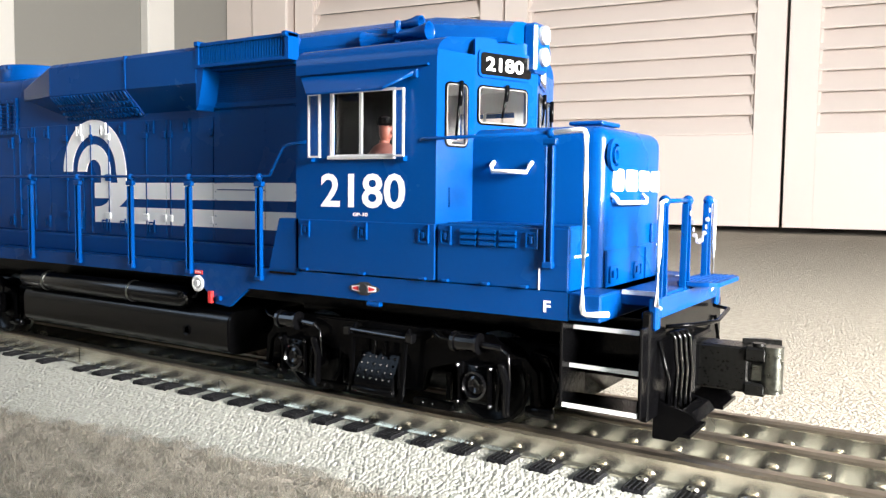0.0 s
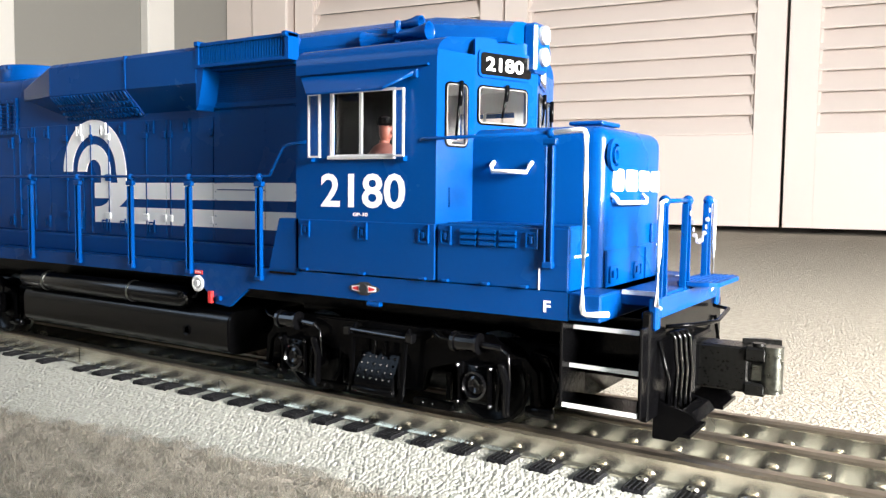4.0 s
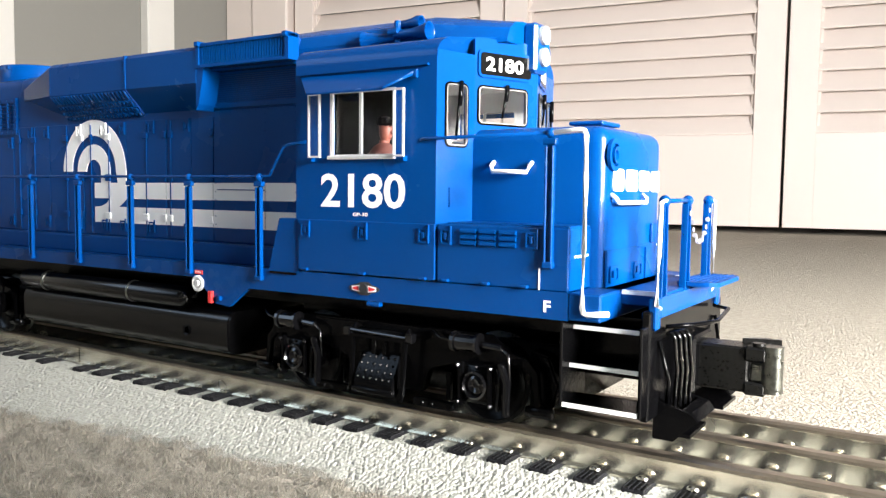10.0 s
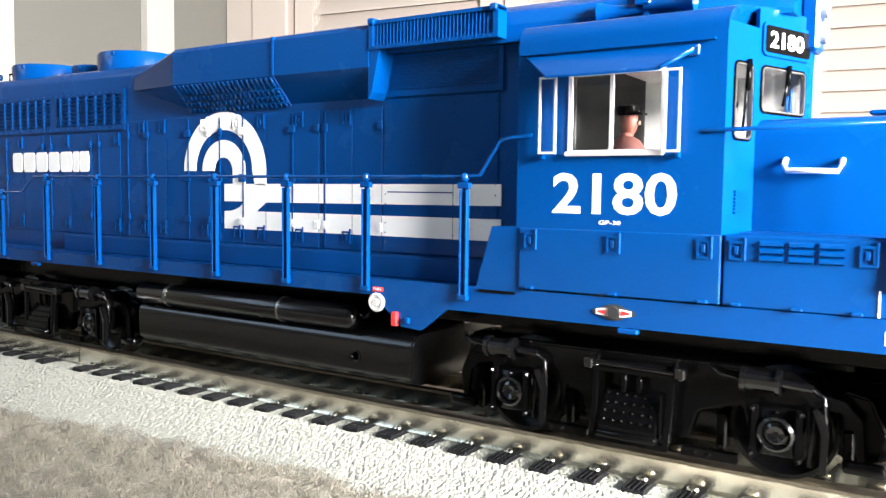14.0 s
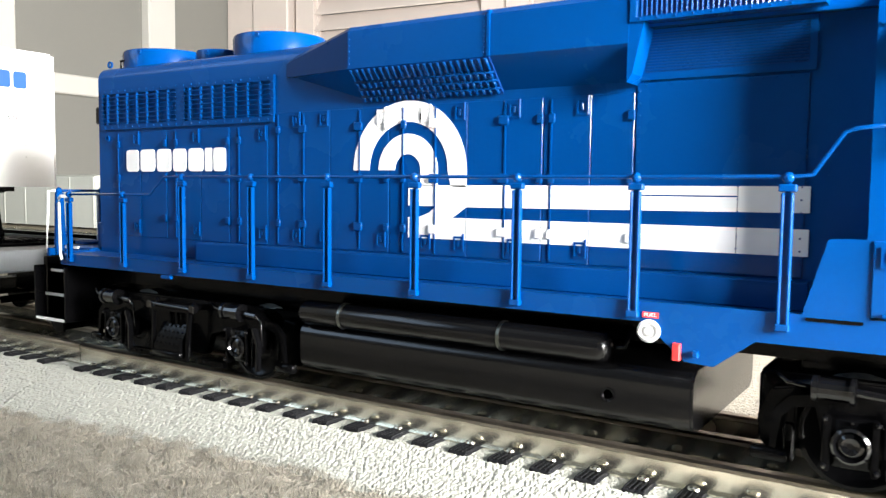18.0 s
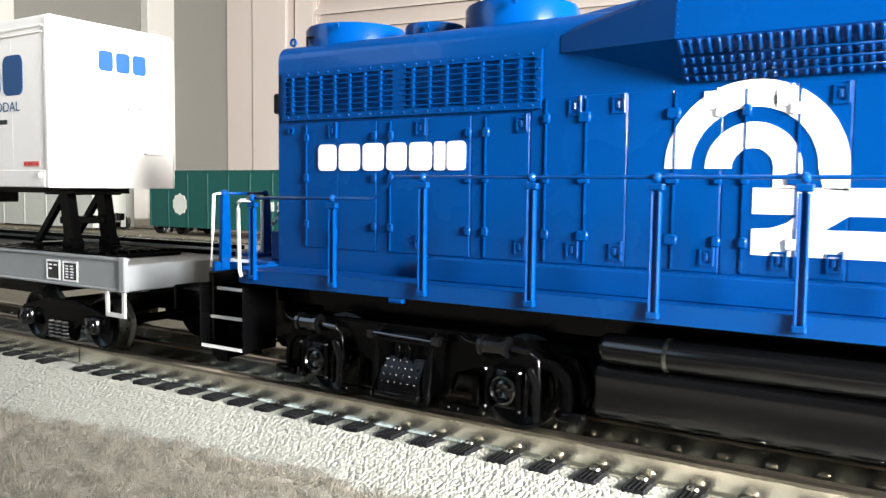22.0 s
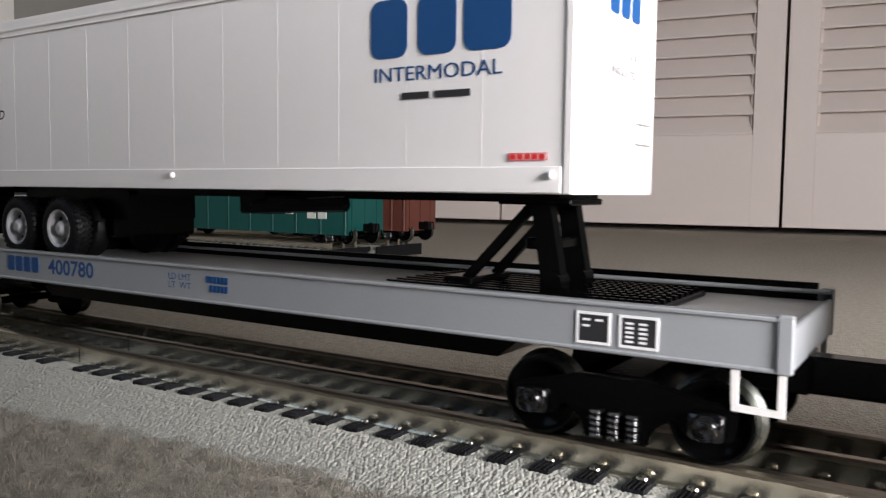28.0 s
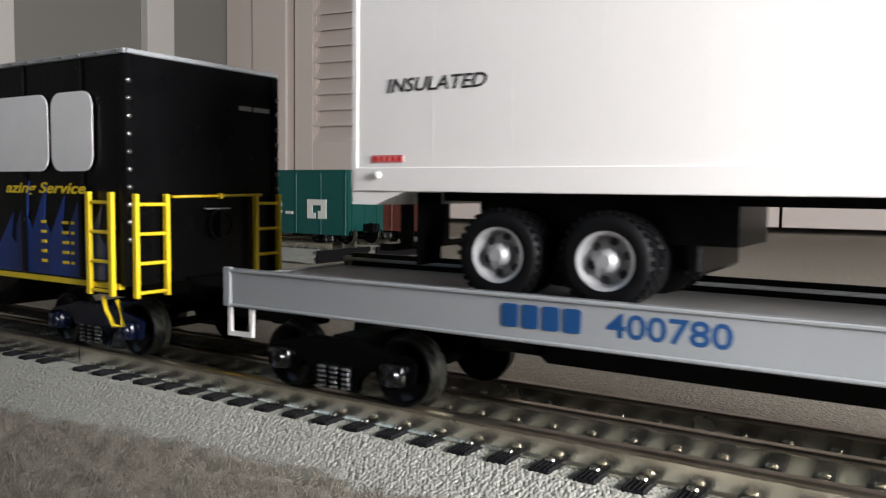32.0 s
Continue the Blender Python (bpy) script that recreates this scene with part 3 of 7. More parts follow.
        for s in (-1, 1):
            bm = B()
            sx = ax - 0.0045
            cyl(bm, (sx - 0.0015, s * 0.0300, 0.0208), (sx + 0.004, s * 0.0300, 0.0208), 0.0021, 14)
            cyl(bm, (sx + 0.004, s * 0.0300, 0.0208), (sx + 0.0048, s * 0.0300, 0.0208), 0.0026, 14)
            cyl(bm, (sx + 0.0048, s * 0.0300, 0.0208), (sx + 0.0105, s * 0.0300, 0.0204), 0.0008, 8)
            cyl(bm, (sx - 0.0025, s * 0.0300, 0.0208), (sx - 0.0015, s * 0.0300, 0.0208), 0.0025, 14)
            part("brake_cylinder", bm, BLACK_GLOSS, tr)
            bm = B()
            tube(bm, [(sx + 0.0105, s * 0.0300, 0.0204), (sx + 0.0125, s * 0.0302, 0.0190), (sx + 0.0130, s * 0.0302, 0.0120)], 0.00045, 6)
            part("brake_lever", bm, BLACK_GLOSS, tr)
            bm = B()
            tube(bm, [(sx - 0.0025, s * 0.0300, 0.0208), (sx - 0.0070, s * 0.0296, 0.0212), (sx - 0.0090, s * 0.0290, 0.0225)], 0.0004, 6)
            part("brake_pipe", bm, BLACK_GLOSS, tr)
    for s in (-1, 1):
        bm = B()
        prism(bm, [(s * 0.0288, 0.0066), (s * 0.0335, 0.0066), (s * 0.0335, 0.0082), (s * 0.0300, 0.0150), (s * 0.0288, 0.0150)], "x", -0.0064, 0.0058)
        box(bm, -0.0068, 0.0062, *mirror(s, 0.0286, 0.0342), 0.0052, 0.0068, bev=0.0003)
        sp = part("swing_spring_pack", soften(bm, 0.0003), BLACK, tr, "black moulded studded spring pack")
        bm = B()
        for q in range(4):
            f = (q + 0.5) / 4
            y, z = 0.0335 + (0.0300 - 0.0335) * f, 0.0082 + (0.0150 - 0.0082) * f
            for w in range(6):
                x = -0.0055 + w * 0.0020
                bmesh.ops.create_icosphere(bm, subdivisions=1, radius=0.00042, matrix=Matrix.Translation((x, s * y, z)))
        part("pack_studs", bm, BLACK, sp)["kind"] = "stuff"
        for hx in (-0.0080, 0.0088):
            bm = B()
            tube(bm, [(hx, s * 0.0300, 0.0220), (hx, s * 0.0318, 0.0205), (hx - 0.0006, s * 0.0320, 0.0060), (hx - 0.0014, s * 0.0320, 0.0048)], 0.0006, 6)
            part("swing_hanger", bm, BLACK_GLOSS, tr)
        bm = B()
        box(bm, -0.0085, 0.0100, *mirror(s, 0.0280, 0.0312), 0.0196, 0.0212, bev=0.0004)
        part("bolster_cap", soften(bm, 0.0003), BLACK, tr)
        bm = B()
        cyl(bm, (-0.0098, s * 0.0322, 0.0209), (0.0106, s * 0.0322, 0.0203), 0.0005, 8)
        for hx in (-0.0094, 0.0102):
            box(bm, hx - 0.0011, hx + 0.0011, *mirror(s, 0.0308, 0.0330), 0.0192, 0.0216, bev=0.0003)
        part("bolster_rod", bm, BLACK_GLOSS, tr)
        for hx in (-0.0020, 0.0014):
            bm = B()
            box(bm, hx - 0.0007, hx + 0.0007, *mirror(s, 0.0300, 0.0312), 0.0148, 0.0192, bev=0.0003)
            part("spring_hanger", smooth(bm), BLACK, tr)
        bm = B()
        frame_ring(bm, [(-0.0088, 0.0040), (0.0082, 0.0040), (0.0094, 0.0200), (-0.0082, 0.0200)], [(-0.0074, 0.0054), (0.0070, 0.0054), (0.0082, 0.0190), (-0.0070, 0.0190)], "y", *mirror(s, 0.0318, 0.0328))
        part("hanger_frame", soften(bm, 0.0002), BLACK, tr)
        for a, b in ((0.0105, 0.0215), (-0.0215, -0.0105)):
            bm = B()
            box(bm, a, b, *mirror(s, 0.0290, 0.0308), 0.0036, 0.0054)
            for q in (0.25, 0.5):
                bmesh.ops.create_icosphere(bm, subdivisions=1, radius=0.0005, matrix=Matrix.Translation((a + (b - a) * q, s * 0.0308, 0.0046)))
            part("truck_link", bm, BLACK, tr)
    for wx in (-0.0287, 0.0287):
        for k in (-1, 1):
            one("brake_shoe", BLACK, tr, wx + k * 0.0118 - 0.001, wx + k * 0.0118 + 0.001, -0.0245, -0.0205, 0.004, 0.012, bev=0.0004)
    return tr


def out(sx, x):
    """A place along the frame: x ahead at the cab end, and the same from the long hood's end, which reaches farther."""
    return x if sx > 0 else -x - 0.0056


def steps(loco, sx):
    """Black corner step well at one end; sx is +1 at the cab end."""
    for sy in (-1, 1):
        st = part("step_well", box(B(), *sorted((out(sx, 0.1593), out(sx, 0.1765))), *mirror(sy, 0.0186, 0.0192), 0.0150, 0.0288), BLACK, loco, "black corner step well")
        for xs in (0.1585, 0.1765):
            one("step_side", BLACK, st, *sorted((out(sx, xs), out(sx, xs + 0.0008))), *mirror(sy, 0.0186, 0.0318), 0.0095, 0.0288, bev=0.0002)
        for z, ye in ((0.0104, 0.0312), (0.0186, 0.0276), (0.0270, 0.0258)):
            bm = B()
            box(bm, *sorted((out(sx, 0.1594), out(sx, 0.1764))), *mirror(sy, 0.0196, ye), z - 0.0010, z - 0.0002)
            part("step_tread", bm, BLACK, st)
            bm = B()
            box(bm, *sorted((out(sx, 0.1594), out(sx, 0.1764))), *mirror(sy, ye, ye + 0.0006), z - 0.0007, z + 0.0002)
            part("step_edge", bm, WHITE_ROD, st, "white painted step edge")


def channel_post(name, parent, x, y, z0, z1, sy):
    """A pressed handrail stanchion with a groove down its face and a round eye on top."""
    bm = B()
    w = 0.0011
    box(bm, x - w, x - w * 0.45, *mirror(sy, abs(y) - 0.0006, abs(y) + 0.0007), z0, z1 - 0.0028, bev=0.0002)
    box(bm, x + w * 0.45, x + w, *mirror(sy, abs(y) - 0.0006, abs(y) + 0.0007), z0, z1 - 0.0028, bev=0.0002)
    box(bm, x - w * 0.5, x + w * 0.5, *mirror(sy, abs(y) - 0.0006, abs(y)), z0 + 0.0004, z1 - 0.001)
    bmesh.ops.create_icosphere(bm, subdivisions=2, radius=0.0011, matrix=Matrix.Translation((x, y, z1)))
    box(bm, x - 0.0016, x + 0.0016, *mirror(sy, abs(y) - 0.0008, abs(y) + 0.0007), z1 - 0.0026, z1 - 0.0012, bev=0.0002)
    box(bm, x - 0.0013, x + 0.0013, *mirror(sy, abs(y) - 0.0010, abs(y) + 0.0009), z0 - 0.0006, z0 + 0.0008, bev=0.0002)
    return part(name, bm, BLUE, parent)


def on_mark(x, z):
    """True where the white mark is painted over the hood's fittings."""
    r = math.hypot(x + 0.0298, z - 0.0622)
    if z > 0.0622:
        return 0.0127 < r < 0.0183 or 0.0042 < r < 0.0096
    return x > -0.0294 and (0.0528 < z < 0.0583 or 0.0443 < z < 0.0500)


def latch(parent, x, z, sy, y):
    """A recessed pull: a raised rim, a dark well behind a small handle, and a rib along one side."""
    white = sy < 0 and y < 0.02 and on_mark(x, z)
    bm = B()
    o = [(x + u, z + v) for u, v in ((-0.0013, -0.0019), (0.0013, -0.0019), (0.0013, 0.0019), (-0.0013, 0.0019))]
    i = [(x + u, z + v) for u, v in ((-0.0009, -0.0014), (0.0009, -0.0014), (0.0009, 0.0014), (-0.0009, 0.0014))]
    frame_ring(bm, o, i, "y", *mirror(sy, y, y + 0.0005))
    box(bm, x - 0.0004, x + 0.0004, *mirror(sy, y, y + 0.0005), z - 0.0007, z + 0.0009, bev=0.0001)
    box(bm, x + 0.0013, x + 0.0018, *mirror(sy, y, y + 0.0006), z - 0.0019, z + 0.0026, bev=0.00012)
    ob = part("latch", bm, WHITE if white else BLUE, parent)
    return ob


def hinge(parent, x, z, sy, y):
    bm = B()
    box(bm, x - 0.0009, x + 0.0009, *mirror(sy, y, y + 0.0008), z - 0.0012, z + 0.0012, bev=0.0003)
    return part("hinge", smooth(bm), WHITE if sy < 0 and on_mark(x, z) else BLUE, parent)


def coupler(parent, x, sx, z=0.0175, metal=None):
    bm = B()
    box(bm, *sorted((sx * (x - 0.010), sx * (x + 0.0105))), -0.0036, 0.0036, z - 0.0042, z + 0.0042, bev=0.0008)
    box(bm, *sorted((sx * (x + 0.0100), sx * (x + 0.0180))), *((0.0005, 0.0052) if sx > 0 else (-0.0052, -0.0005)), z - 0.0046, z + 0.0046, bev=0.0012)
    c = part("coupler", smooth(bm, 35), BLACK, parent, "black knuckle coupler with worn bright edges")
    bm = B()
    y = -0.0032 if sx > 0 else 0.0032
    cyl(bm, (sx * (x + 0.0155), y, z - 0.0046), (sx * (x + 0.0155), y, z + 0.0046), 0.0026, 14)
    cyl(bm, (sx * (x + 0.0118), y, z - 0.0050), (sx * (x + 0.0118), y, z + 0.0054), 0.0017, 12)
    box(bm, *sorted((sx * (x + 0.0110), sx * (x + 0.0150))), y - 0.0012, y + 0.0012, z - 0.0040, z + 0.0040, bev=0.0004)
    part("knuckle", smooth(bm, 35), metal or BLACK, c, "scuffed knuckle")
    return c


def big_coupler(parent, sx):
    """Knuckle coupler with a deep shank; its split head points outward."""
    bm = B()
    box(bm, *sorted((out(sx, 0.1790), out(sx, 0.1925))), -0.0040, 0.0040, 0.0118, 0.0222, bev=0.0005)
    box(bm, *sorted((out(sx, 0.1915), out(sx, 0.1965))), -0.0046, 0.0030, 0.0190, 0.0226, bev=0.0006)
    box(bm, *sorted((out(sx, 0.1915), out(sx, 0.1965))), -0.0046, 0.0030, 0.0114, 0.0144, bev=0.0006)
    prism(bm, [(out(sx, 0.1900), 0.0010), (out(sx, 0.1925), 0.0042), (out(sx, 0.1972), 0.0048), (out(sx, 0.1982), 0.0036), (out(sx, 0.1940), 0.0024)], "z", 0.0124, 0.0234)
    cyl(bm, (out(sx, 0.1945), -0.0030, 0.0226), (out(sx, 0.1945), -0.0030, 0.0234), 0.0014, 12)
    c = part("coupler", smooth(bm, 35), CAST, parent, "black speckled cast knuckle coupler")
    bm = B()
    prism(bm, rounded(0.0050, 0.0046, 0.0020, 4, out(sx, 0.1972), -0.0022), "z", 0.0122, 0.0228)
    box(bm, *sorted((out(sx, 0.1930), out(sx, 0.1965))), -0.0040, -0.0010, 0.0146, 0.0188, bev=0.0004)
    part("knuckle", smooth(bm, 35), DARKSTEEL, c, "scuffed dark steel knuckle")
    return c


def locomotive():
    L = thing("locomotive", (BASE_X, TRACK_Y, RAIL), "blue model diesel locomotive with white lettering on the track", "toy train")
    MOVERS.append((L, (BASE_X, TRACK_Y, RAIL)))
    S = 0.0338     # walkway
    # frame with its side sills
    bm = B()
    box(bm, -0.164, 0.160, -0.018, 0.018, 0.0235, 0.0330)
    part("underframe", bm, BLACK, L, "black underframe")
    for sy in (-1, 1):
        bm = B()
        prism(bm, [(-0.1650, S), (0.1604, 0.0350), (0.1604, 0.0288), (0.0625, 0.0286), (0.0548, 0.0227), (0.0490, 0.0231), (0.0405, 0.0304), (-0.1650, 0.0300)], "y", *mirror(sy, CY - 0.0012, CY))
        part("side_sill", bm, BLUE, L)
        bm = B()
        box(bm, -0.1650, 0.0790, *mirror(sy, HY - 0.001, CY - 0.0012), S - 0.0012, S, bev=0.0)
        box(bm, -0.1085, 0.0700, *mirror(sy, HY - 0.001, HY + 0.0048), S, S + 0.0058, bev=0.0003)
        part("walkway", bm, BLUE_TREAD, L, "blue tread plate walkway")
        # sill fittings
        for x, z in ((0.1075, 0.0286), (-0.110, 0.0300)):
            one("jacking_pad", BLUE, L, x - 0.0022, x + 0.0022, *mirror(sy, CY - 0.0008, CY + 0.0008), z - 0.0012, z, bev=0.0003)
    # long hood
    bm = B()
    prism(bm, hood_profile(HY, 0.0330, 0.0985), "x", -0.1642, 0.0812)
    part("long_hood", smooth(bm), BLUE, L, "blue long hood")
    # door edges: 'h' hinged there, 's' a plain meeting edge with a latch to its rear
    columns = [(-0.1533, "h"), (-0.1409, "s"), (-0.1275, "h"), (-0.1232, "h"), (-0.1108, "s"), (-0.0977, "h"), (-0.0938, "h"), (-0.0812, "s"), (-0.0773, "h"),
               (-0.0671, "h"), (-0.0568, "s"), (-0.0464, "h"), (-0.0360, "h"), (-0.0317, "h"), (-0.0214, "h"), (-0.0114, "s"), (-0.0009, "h"), (0.0096, "h"),
               (0.0115, "h"), (0.0219, "s"), (0.0322, "h")]
    for sy in (-1, 1):
        for (a, ka), (b, kb) in zip(columns, columns[1:]):
            zt = 0.0757 if b < -0.0775 else 0.0792
            if b - a < 0.005:
                one("door_post", BLUE, L, a + 0.0004, b - 0.0004, *mirror(sy, HY - 0.0004, HY + 0.0002), 0.0400, zt)
                continue
            d = one("hood_door", BLUE, L, a + 0.00010, b - 0.00010, *mirror(sy, HY - 0.0004, HY + 0.0003), 0.0400, zt, bev=0.00012)
            if sy > 0:
                continue
            if kb == "s":
                spots = (b - 0.0023,)
            elif ka == "s":
                spots = ()
            else:
                spots = (b - 0.0026,) if a < -0.02 else (a + 0.0028,)
            for x in spots:
                latch(d, x, zt - 0.0026, sy, HY + 0.0002)
                latch(d, x, 0.0433, sy, HY + 0.0002)
            for x, k in ((a + 0.0006, ka), (b - 0.0006, kb)):
                if k == "h":
                    for z in (0.0467, 0.0600, zt - 0.0042 if zt < 0.078 else zt - 0.0050):
                        hinge(d, x, z, sy, HY + 0.0002)
            if ka == "h":
                one("hinge_bead", BLUE, d, a + 0.0002, a + 0.0006, -HY - 0.0006, -HY - 0.0003, 0.0405, zt - 0.0005)
        one("battery_panel", BLUE, L, 0.0326, 0.0680, *mirror(sy, HY - 0.0004, HY + 0.0004), 0.0400, 0.0812, bev=0.00015)
        bm = B()
        for x in (0.0334, 0.0550, 0.0674):
            rivet_row(bm, (x, sy * (HY + 0.0004), 0.0415), (x, sy * (HY + 0.0004), 0.0805), 15)
        rivet_row(bm, (0.0335, sy * (HY + 0.0004), 0.0806), (0.0685, sy * (HY + 0.0004), 0.0806), 13)
        part("rivets", bm, BLUE, L)["kind"] = "stuff"
    # radiator grilles at the rear of the long hood
    for sy in (-1, 1):
        gr = one("radiator_grille", BLUE_DARK, L, -0.1612, -0.0784, *mirror(sy, HY - 0.0012, HY - 0.0002), 0.0770, 0.0902, label="recessed radiator shutters behind wire guards")
        bm = B()
        o = [(-0.1618, 0.0766), (-0.0782, 0.0766), (-0.0782, 0.0906), (-0.1618, 0.0906)]
        i = [(-0.1605, 0.0783), (-0.0798, 0.0783), (-0.0798, 0.0888), (-0.1605, 0.0888)]
        frame_ring(bm, o, i, "y", *mirror(sy, HY - 0.0004, HY + 0.0009))
        box(bm, -0.1218, -0.1179, *mirror(sy, HY - 0.0004, HY + 0.0008), 0.0783, 0.0888)
        rivet_row(bm, (-0.1612, sy * (HY + 0.0009), 0.0897), (-0.0786, sy * (HY + 0.0009), 0.0897), 22, 0.00036)
        rivet_row(bm, (-0.1612, sy * (HY + 0.0009), 0.0774), (-0.0786, sy * (HY + 0.0009), 0.0774), 22, 0.00036)
        rivet_row(bm, (-0.0788, sy * (HY + 0.0009), 0.0774), (-0.0788, sy * (HY + 0.0009), 0.0897), 5, 0.00036)
        part("grille_frame", bm, BLUE, gr)
        for a, b in ((-0.1604, -0.1219), (-0.1178, -0.0799)):
            for k in range(12):
                z = 0.0787 + k * 0.00083
                one("shutter_blade", BLUE, gr, a, b - 0.0022, *mirror(sy, HY - 0.0003, HY + 0.0001), z, z + 0.0005)
            for k in range(7):
                z = 0.0790 + k * 0.00145
                part("guard_wire", cyl(B(), (a - 0.0004, sy * (HY + 0.0011), z), (b + 0.0002, sy * (HY + 0.0011), z), 0.00019, 6), BLUE, gr)
            for k in range(7):
                x = a + (b - a) * (k + 0.52) / 7.25
                bm = B()
                box(bm, x - 0.00035, x + 0.00035, *mirror(sy, HY + 0.0006, HY + 0.0013), 0.0784, 0.0887)
                part("guard_bar", bm, BLUE, gr)
    # raised blower housing over the hood, tapered at its rear
    BY, BT = 0.0248, 0.0998
    def bulge(y, zlow, zmid, ztop, crown):
        half = [(-HY + 0.001, zlow), (-y, zmid), (-y, ztop - 0.0012), (-y + 0.0012, ztop), (-0.010, crown)]
        return half + [(-a, b) for a, b in half[::-1]]
    secs = [(-0.0735, bulge(HY + 0.0002, 0.0890, 0.0893, 0.0945, 0.0992)), (-0.0446, bulge(BY, 0.0806, 0.0888, BT, 0.1030)), (0.0328, bulge(BY, 0.0806, 0.0888, BT, 0.1035))]
    bm = B()
    rings = [[bm.verts.new((x, y, z)) for y, z in pr] for x, pr in secs]
    n = len(rings[0])
    fs = [bm.faces.new(rings[0]), bm.faces.new(rings[-1])]
    for u, v in zip(rings, rings[1:]):
        for k in range(n):
            fs.append(bm.faces.new((u[k], u[(k + 1) % n], v[(k + 1) % n], v[k])))
    bmesh.ops.recalc_face_normals(bm, faces=fs)
    part("blower_housing", bm, BLUE, L, "raised blue housing with a tapered rear end")
    # lower slanted grille under the housing's side
    for sy in (-1, 1):
        bm = B()
        def sl(f):
            return sy * (BY + (HY - BY) * f + 0.0004), 0.0888 + (0.0806 - 0.0888) * f
        for k in range(22):
            x = -0.0436 + k * 0.00196
            for f0, f1 in ((0.05, 0.36), (0.44, 0.58), (0.66, 0.79), (0.86, 0.98)):
                (ya, za), (yb, zb) = sl(f0), sl(f1)
                tube(bm, [(x, ya, za), (x, yb, zb)], 0.00044, 6)
        for f in (0.40, 0.62, 0.825):
            y, z = sl(f)
            tube(bm, [(-0.0443, y - sy * 0.0001, z), (-0.0014, y - sy * 0.0001, z)], 0.00030, 5)
        part("housing_grille", bm, BLUE, L, "slanted slotted air grille")
        one("grille_back", BLUE_DARK, L, -0.0443, -0.0014, *mirror(sy, HY - 0.002, HY + 0.0001), 0.0806, 0.0826)
        part("slanted_back", _slant(B(), -0.0445, -0.0013, sy, BY, HY), BLUE_DARK, L)
        bm = B()
        rivet_row(bm, (-0.0440, sy * (BY + 0.0001), 0.0892), (-0.0440, sy * (BY + 0.0001), 0.0988), 6)
        rivet_row(bm, (-0.0028, sy * (BY + 0.0001), 0.0892), (-0.0028, sy * (BY + 0.0001), 0.0988), 8)
        part("rivets", bm, BLUE, L)["kind"] = "stuff"
        one("housing_joint", BLUE, L, -0.0020, -0.0012, *mirror(sy, BY - 0.001, BY + 0.0003), 0.0889, 0.0996)
        # upper and lower intake by the cab
        up = one("intake_grille", BLUE_DARK, L, 0.0336, 0.0704, *mirror(sy, 0.0190, BY - 0.0004), 0.0934, 0.0998, label="blue meshed intake under the roof")
        bm = B()
        o = [(0.0331, 0.0931), (0.0714, 0.0931), (0.0714, 0.1004), (0.0331, 0.1004)]
        i = [(0.0344, 0.0941), (0.0700, 0.0941), (0.0700, 0.0995), (0.0344, 0.0995)]
        frame_ring(bm, o, i, "y", *mirror(sy, BY - 0.004, BY + 0.0003))
        rivet_row(bm, (0.0335, sy * (BY + 0.0003), 0.0936), (0.0710, sy * (BY + 0.0003), 0.0936), 10)
        box(bm, 0.0331, 0.0352, *mirror(sy, BY - 0.004, BY + 0.0012), 0.0994, 0.1010, bev=0.0003)
        box(bm, 0.0694, 0.0714, *mirror(sy, BY - 0.004, BY + 0.0012), 0.0992, 0.1008, bev=0.0003)
        part("intake_frame", bm, BLUE, up)
        for k in range(34):
            x = 0.0345 + k * 0.00106
            bm = B()
            cyl(bm, (x, sy * (BY - 0.0002), 0.0941), (x, sy * (BY - 0.0002), 0.0995), 0.0002, 5)
            part("mesh_wire", bm, BLUE, up)
        one("intake_recess", BLUE_DARK, L, 0.0335, 0.0690, *mirror(sy, HY, HY + 0.0003), 0.0830, 0.0918)
        for k in range(13):
            z = 0.0836 + k * 0.00062
            one("louvre", BLUE, L, 0.0344, 0.0676, *mirror(sy, HY + 0.0003, HY + 0.0006), z, z + 0.00028)
        bm = B()
        frame_ring(bm, [(0.0326, 0.0816), (0.0692, 0.0816), (0.0692, 0.0924), (0.0326, 0.0924)], [(0.0342, 0.0832), (0.0678, 0.0832), (0.0678, 0.0916), (0.0342, 0.0916)], "y", *mirror(sy, HY, HY + 0.0008))
        part("recess_frame", bm, BLUE, L)
        # rounded cheek of the housing's front end
        bm = B()
        prism(bm, [(0.0326, 0.0806), (0.0326, 0.0995), (0.0350, 0.0995), (0.0362, 0.0932), (0.0338, 0.0824)], "y", *mirror(sy, HY - 0.001, BY - 0.0002))
        part("housing_cheek", bm, BLUE, L)
    # roof hump that runs forward over the cab
    hp = [(-BY + 0.0035, 0.0925), (-BY + 0.0035, 0.0965), (-BY + 0.0052, 0.0998), (-0.0150, 0.1022), (-0.0060, 0.1034)]
    hp = hp + [(-a, b) for a, b in hp[::-1]]
    front = [(-0.0125, 0.0944), (-0.0125, 0.0952), (-0.0110, 0.0980), (-0.0085, 0.0998), (-0.0040, 0.1006)]
    front = front + [(-a, b) for a, b in front[::-1]]
    bm = B()
    rings = [[bm.verts.new((x, y, z)) for y, z in pr] for x, pr in ((0.0326, hp), (0.1130, [(y * 0.88, z) for y, z in hp]), (0.1338, front))]
    n = len(rings[0])
    fs = [bm.faces.new(rings[0]), bm.faces.new(rings[-1])]
    for u, v in zip(rings, rings[1:]):
        for k in range(n):
            fs.append(bm.faces.new((u[k], u[(k + 1) % n], v[(k + 1) % n], v[k])))
    bmesh.ops.recalc_face_normals(bm, faces=fs)
    part("roof_hump", smooth(bm, 25), BLUE, L, "blue roof hump over the cab")
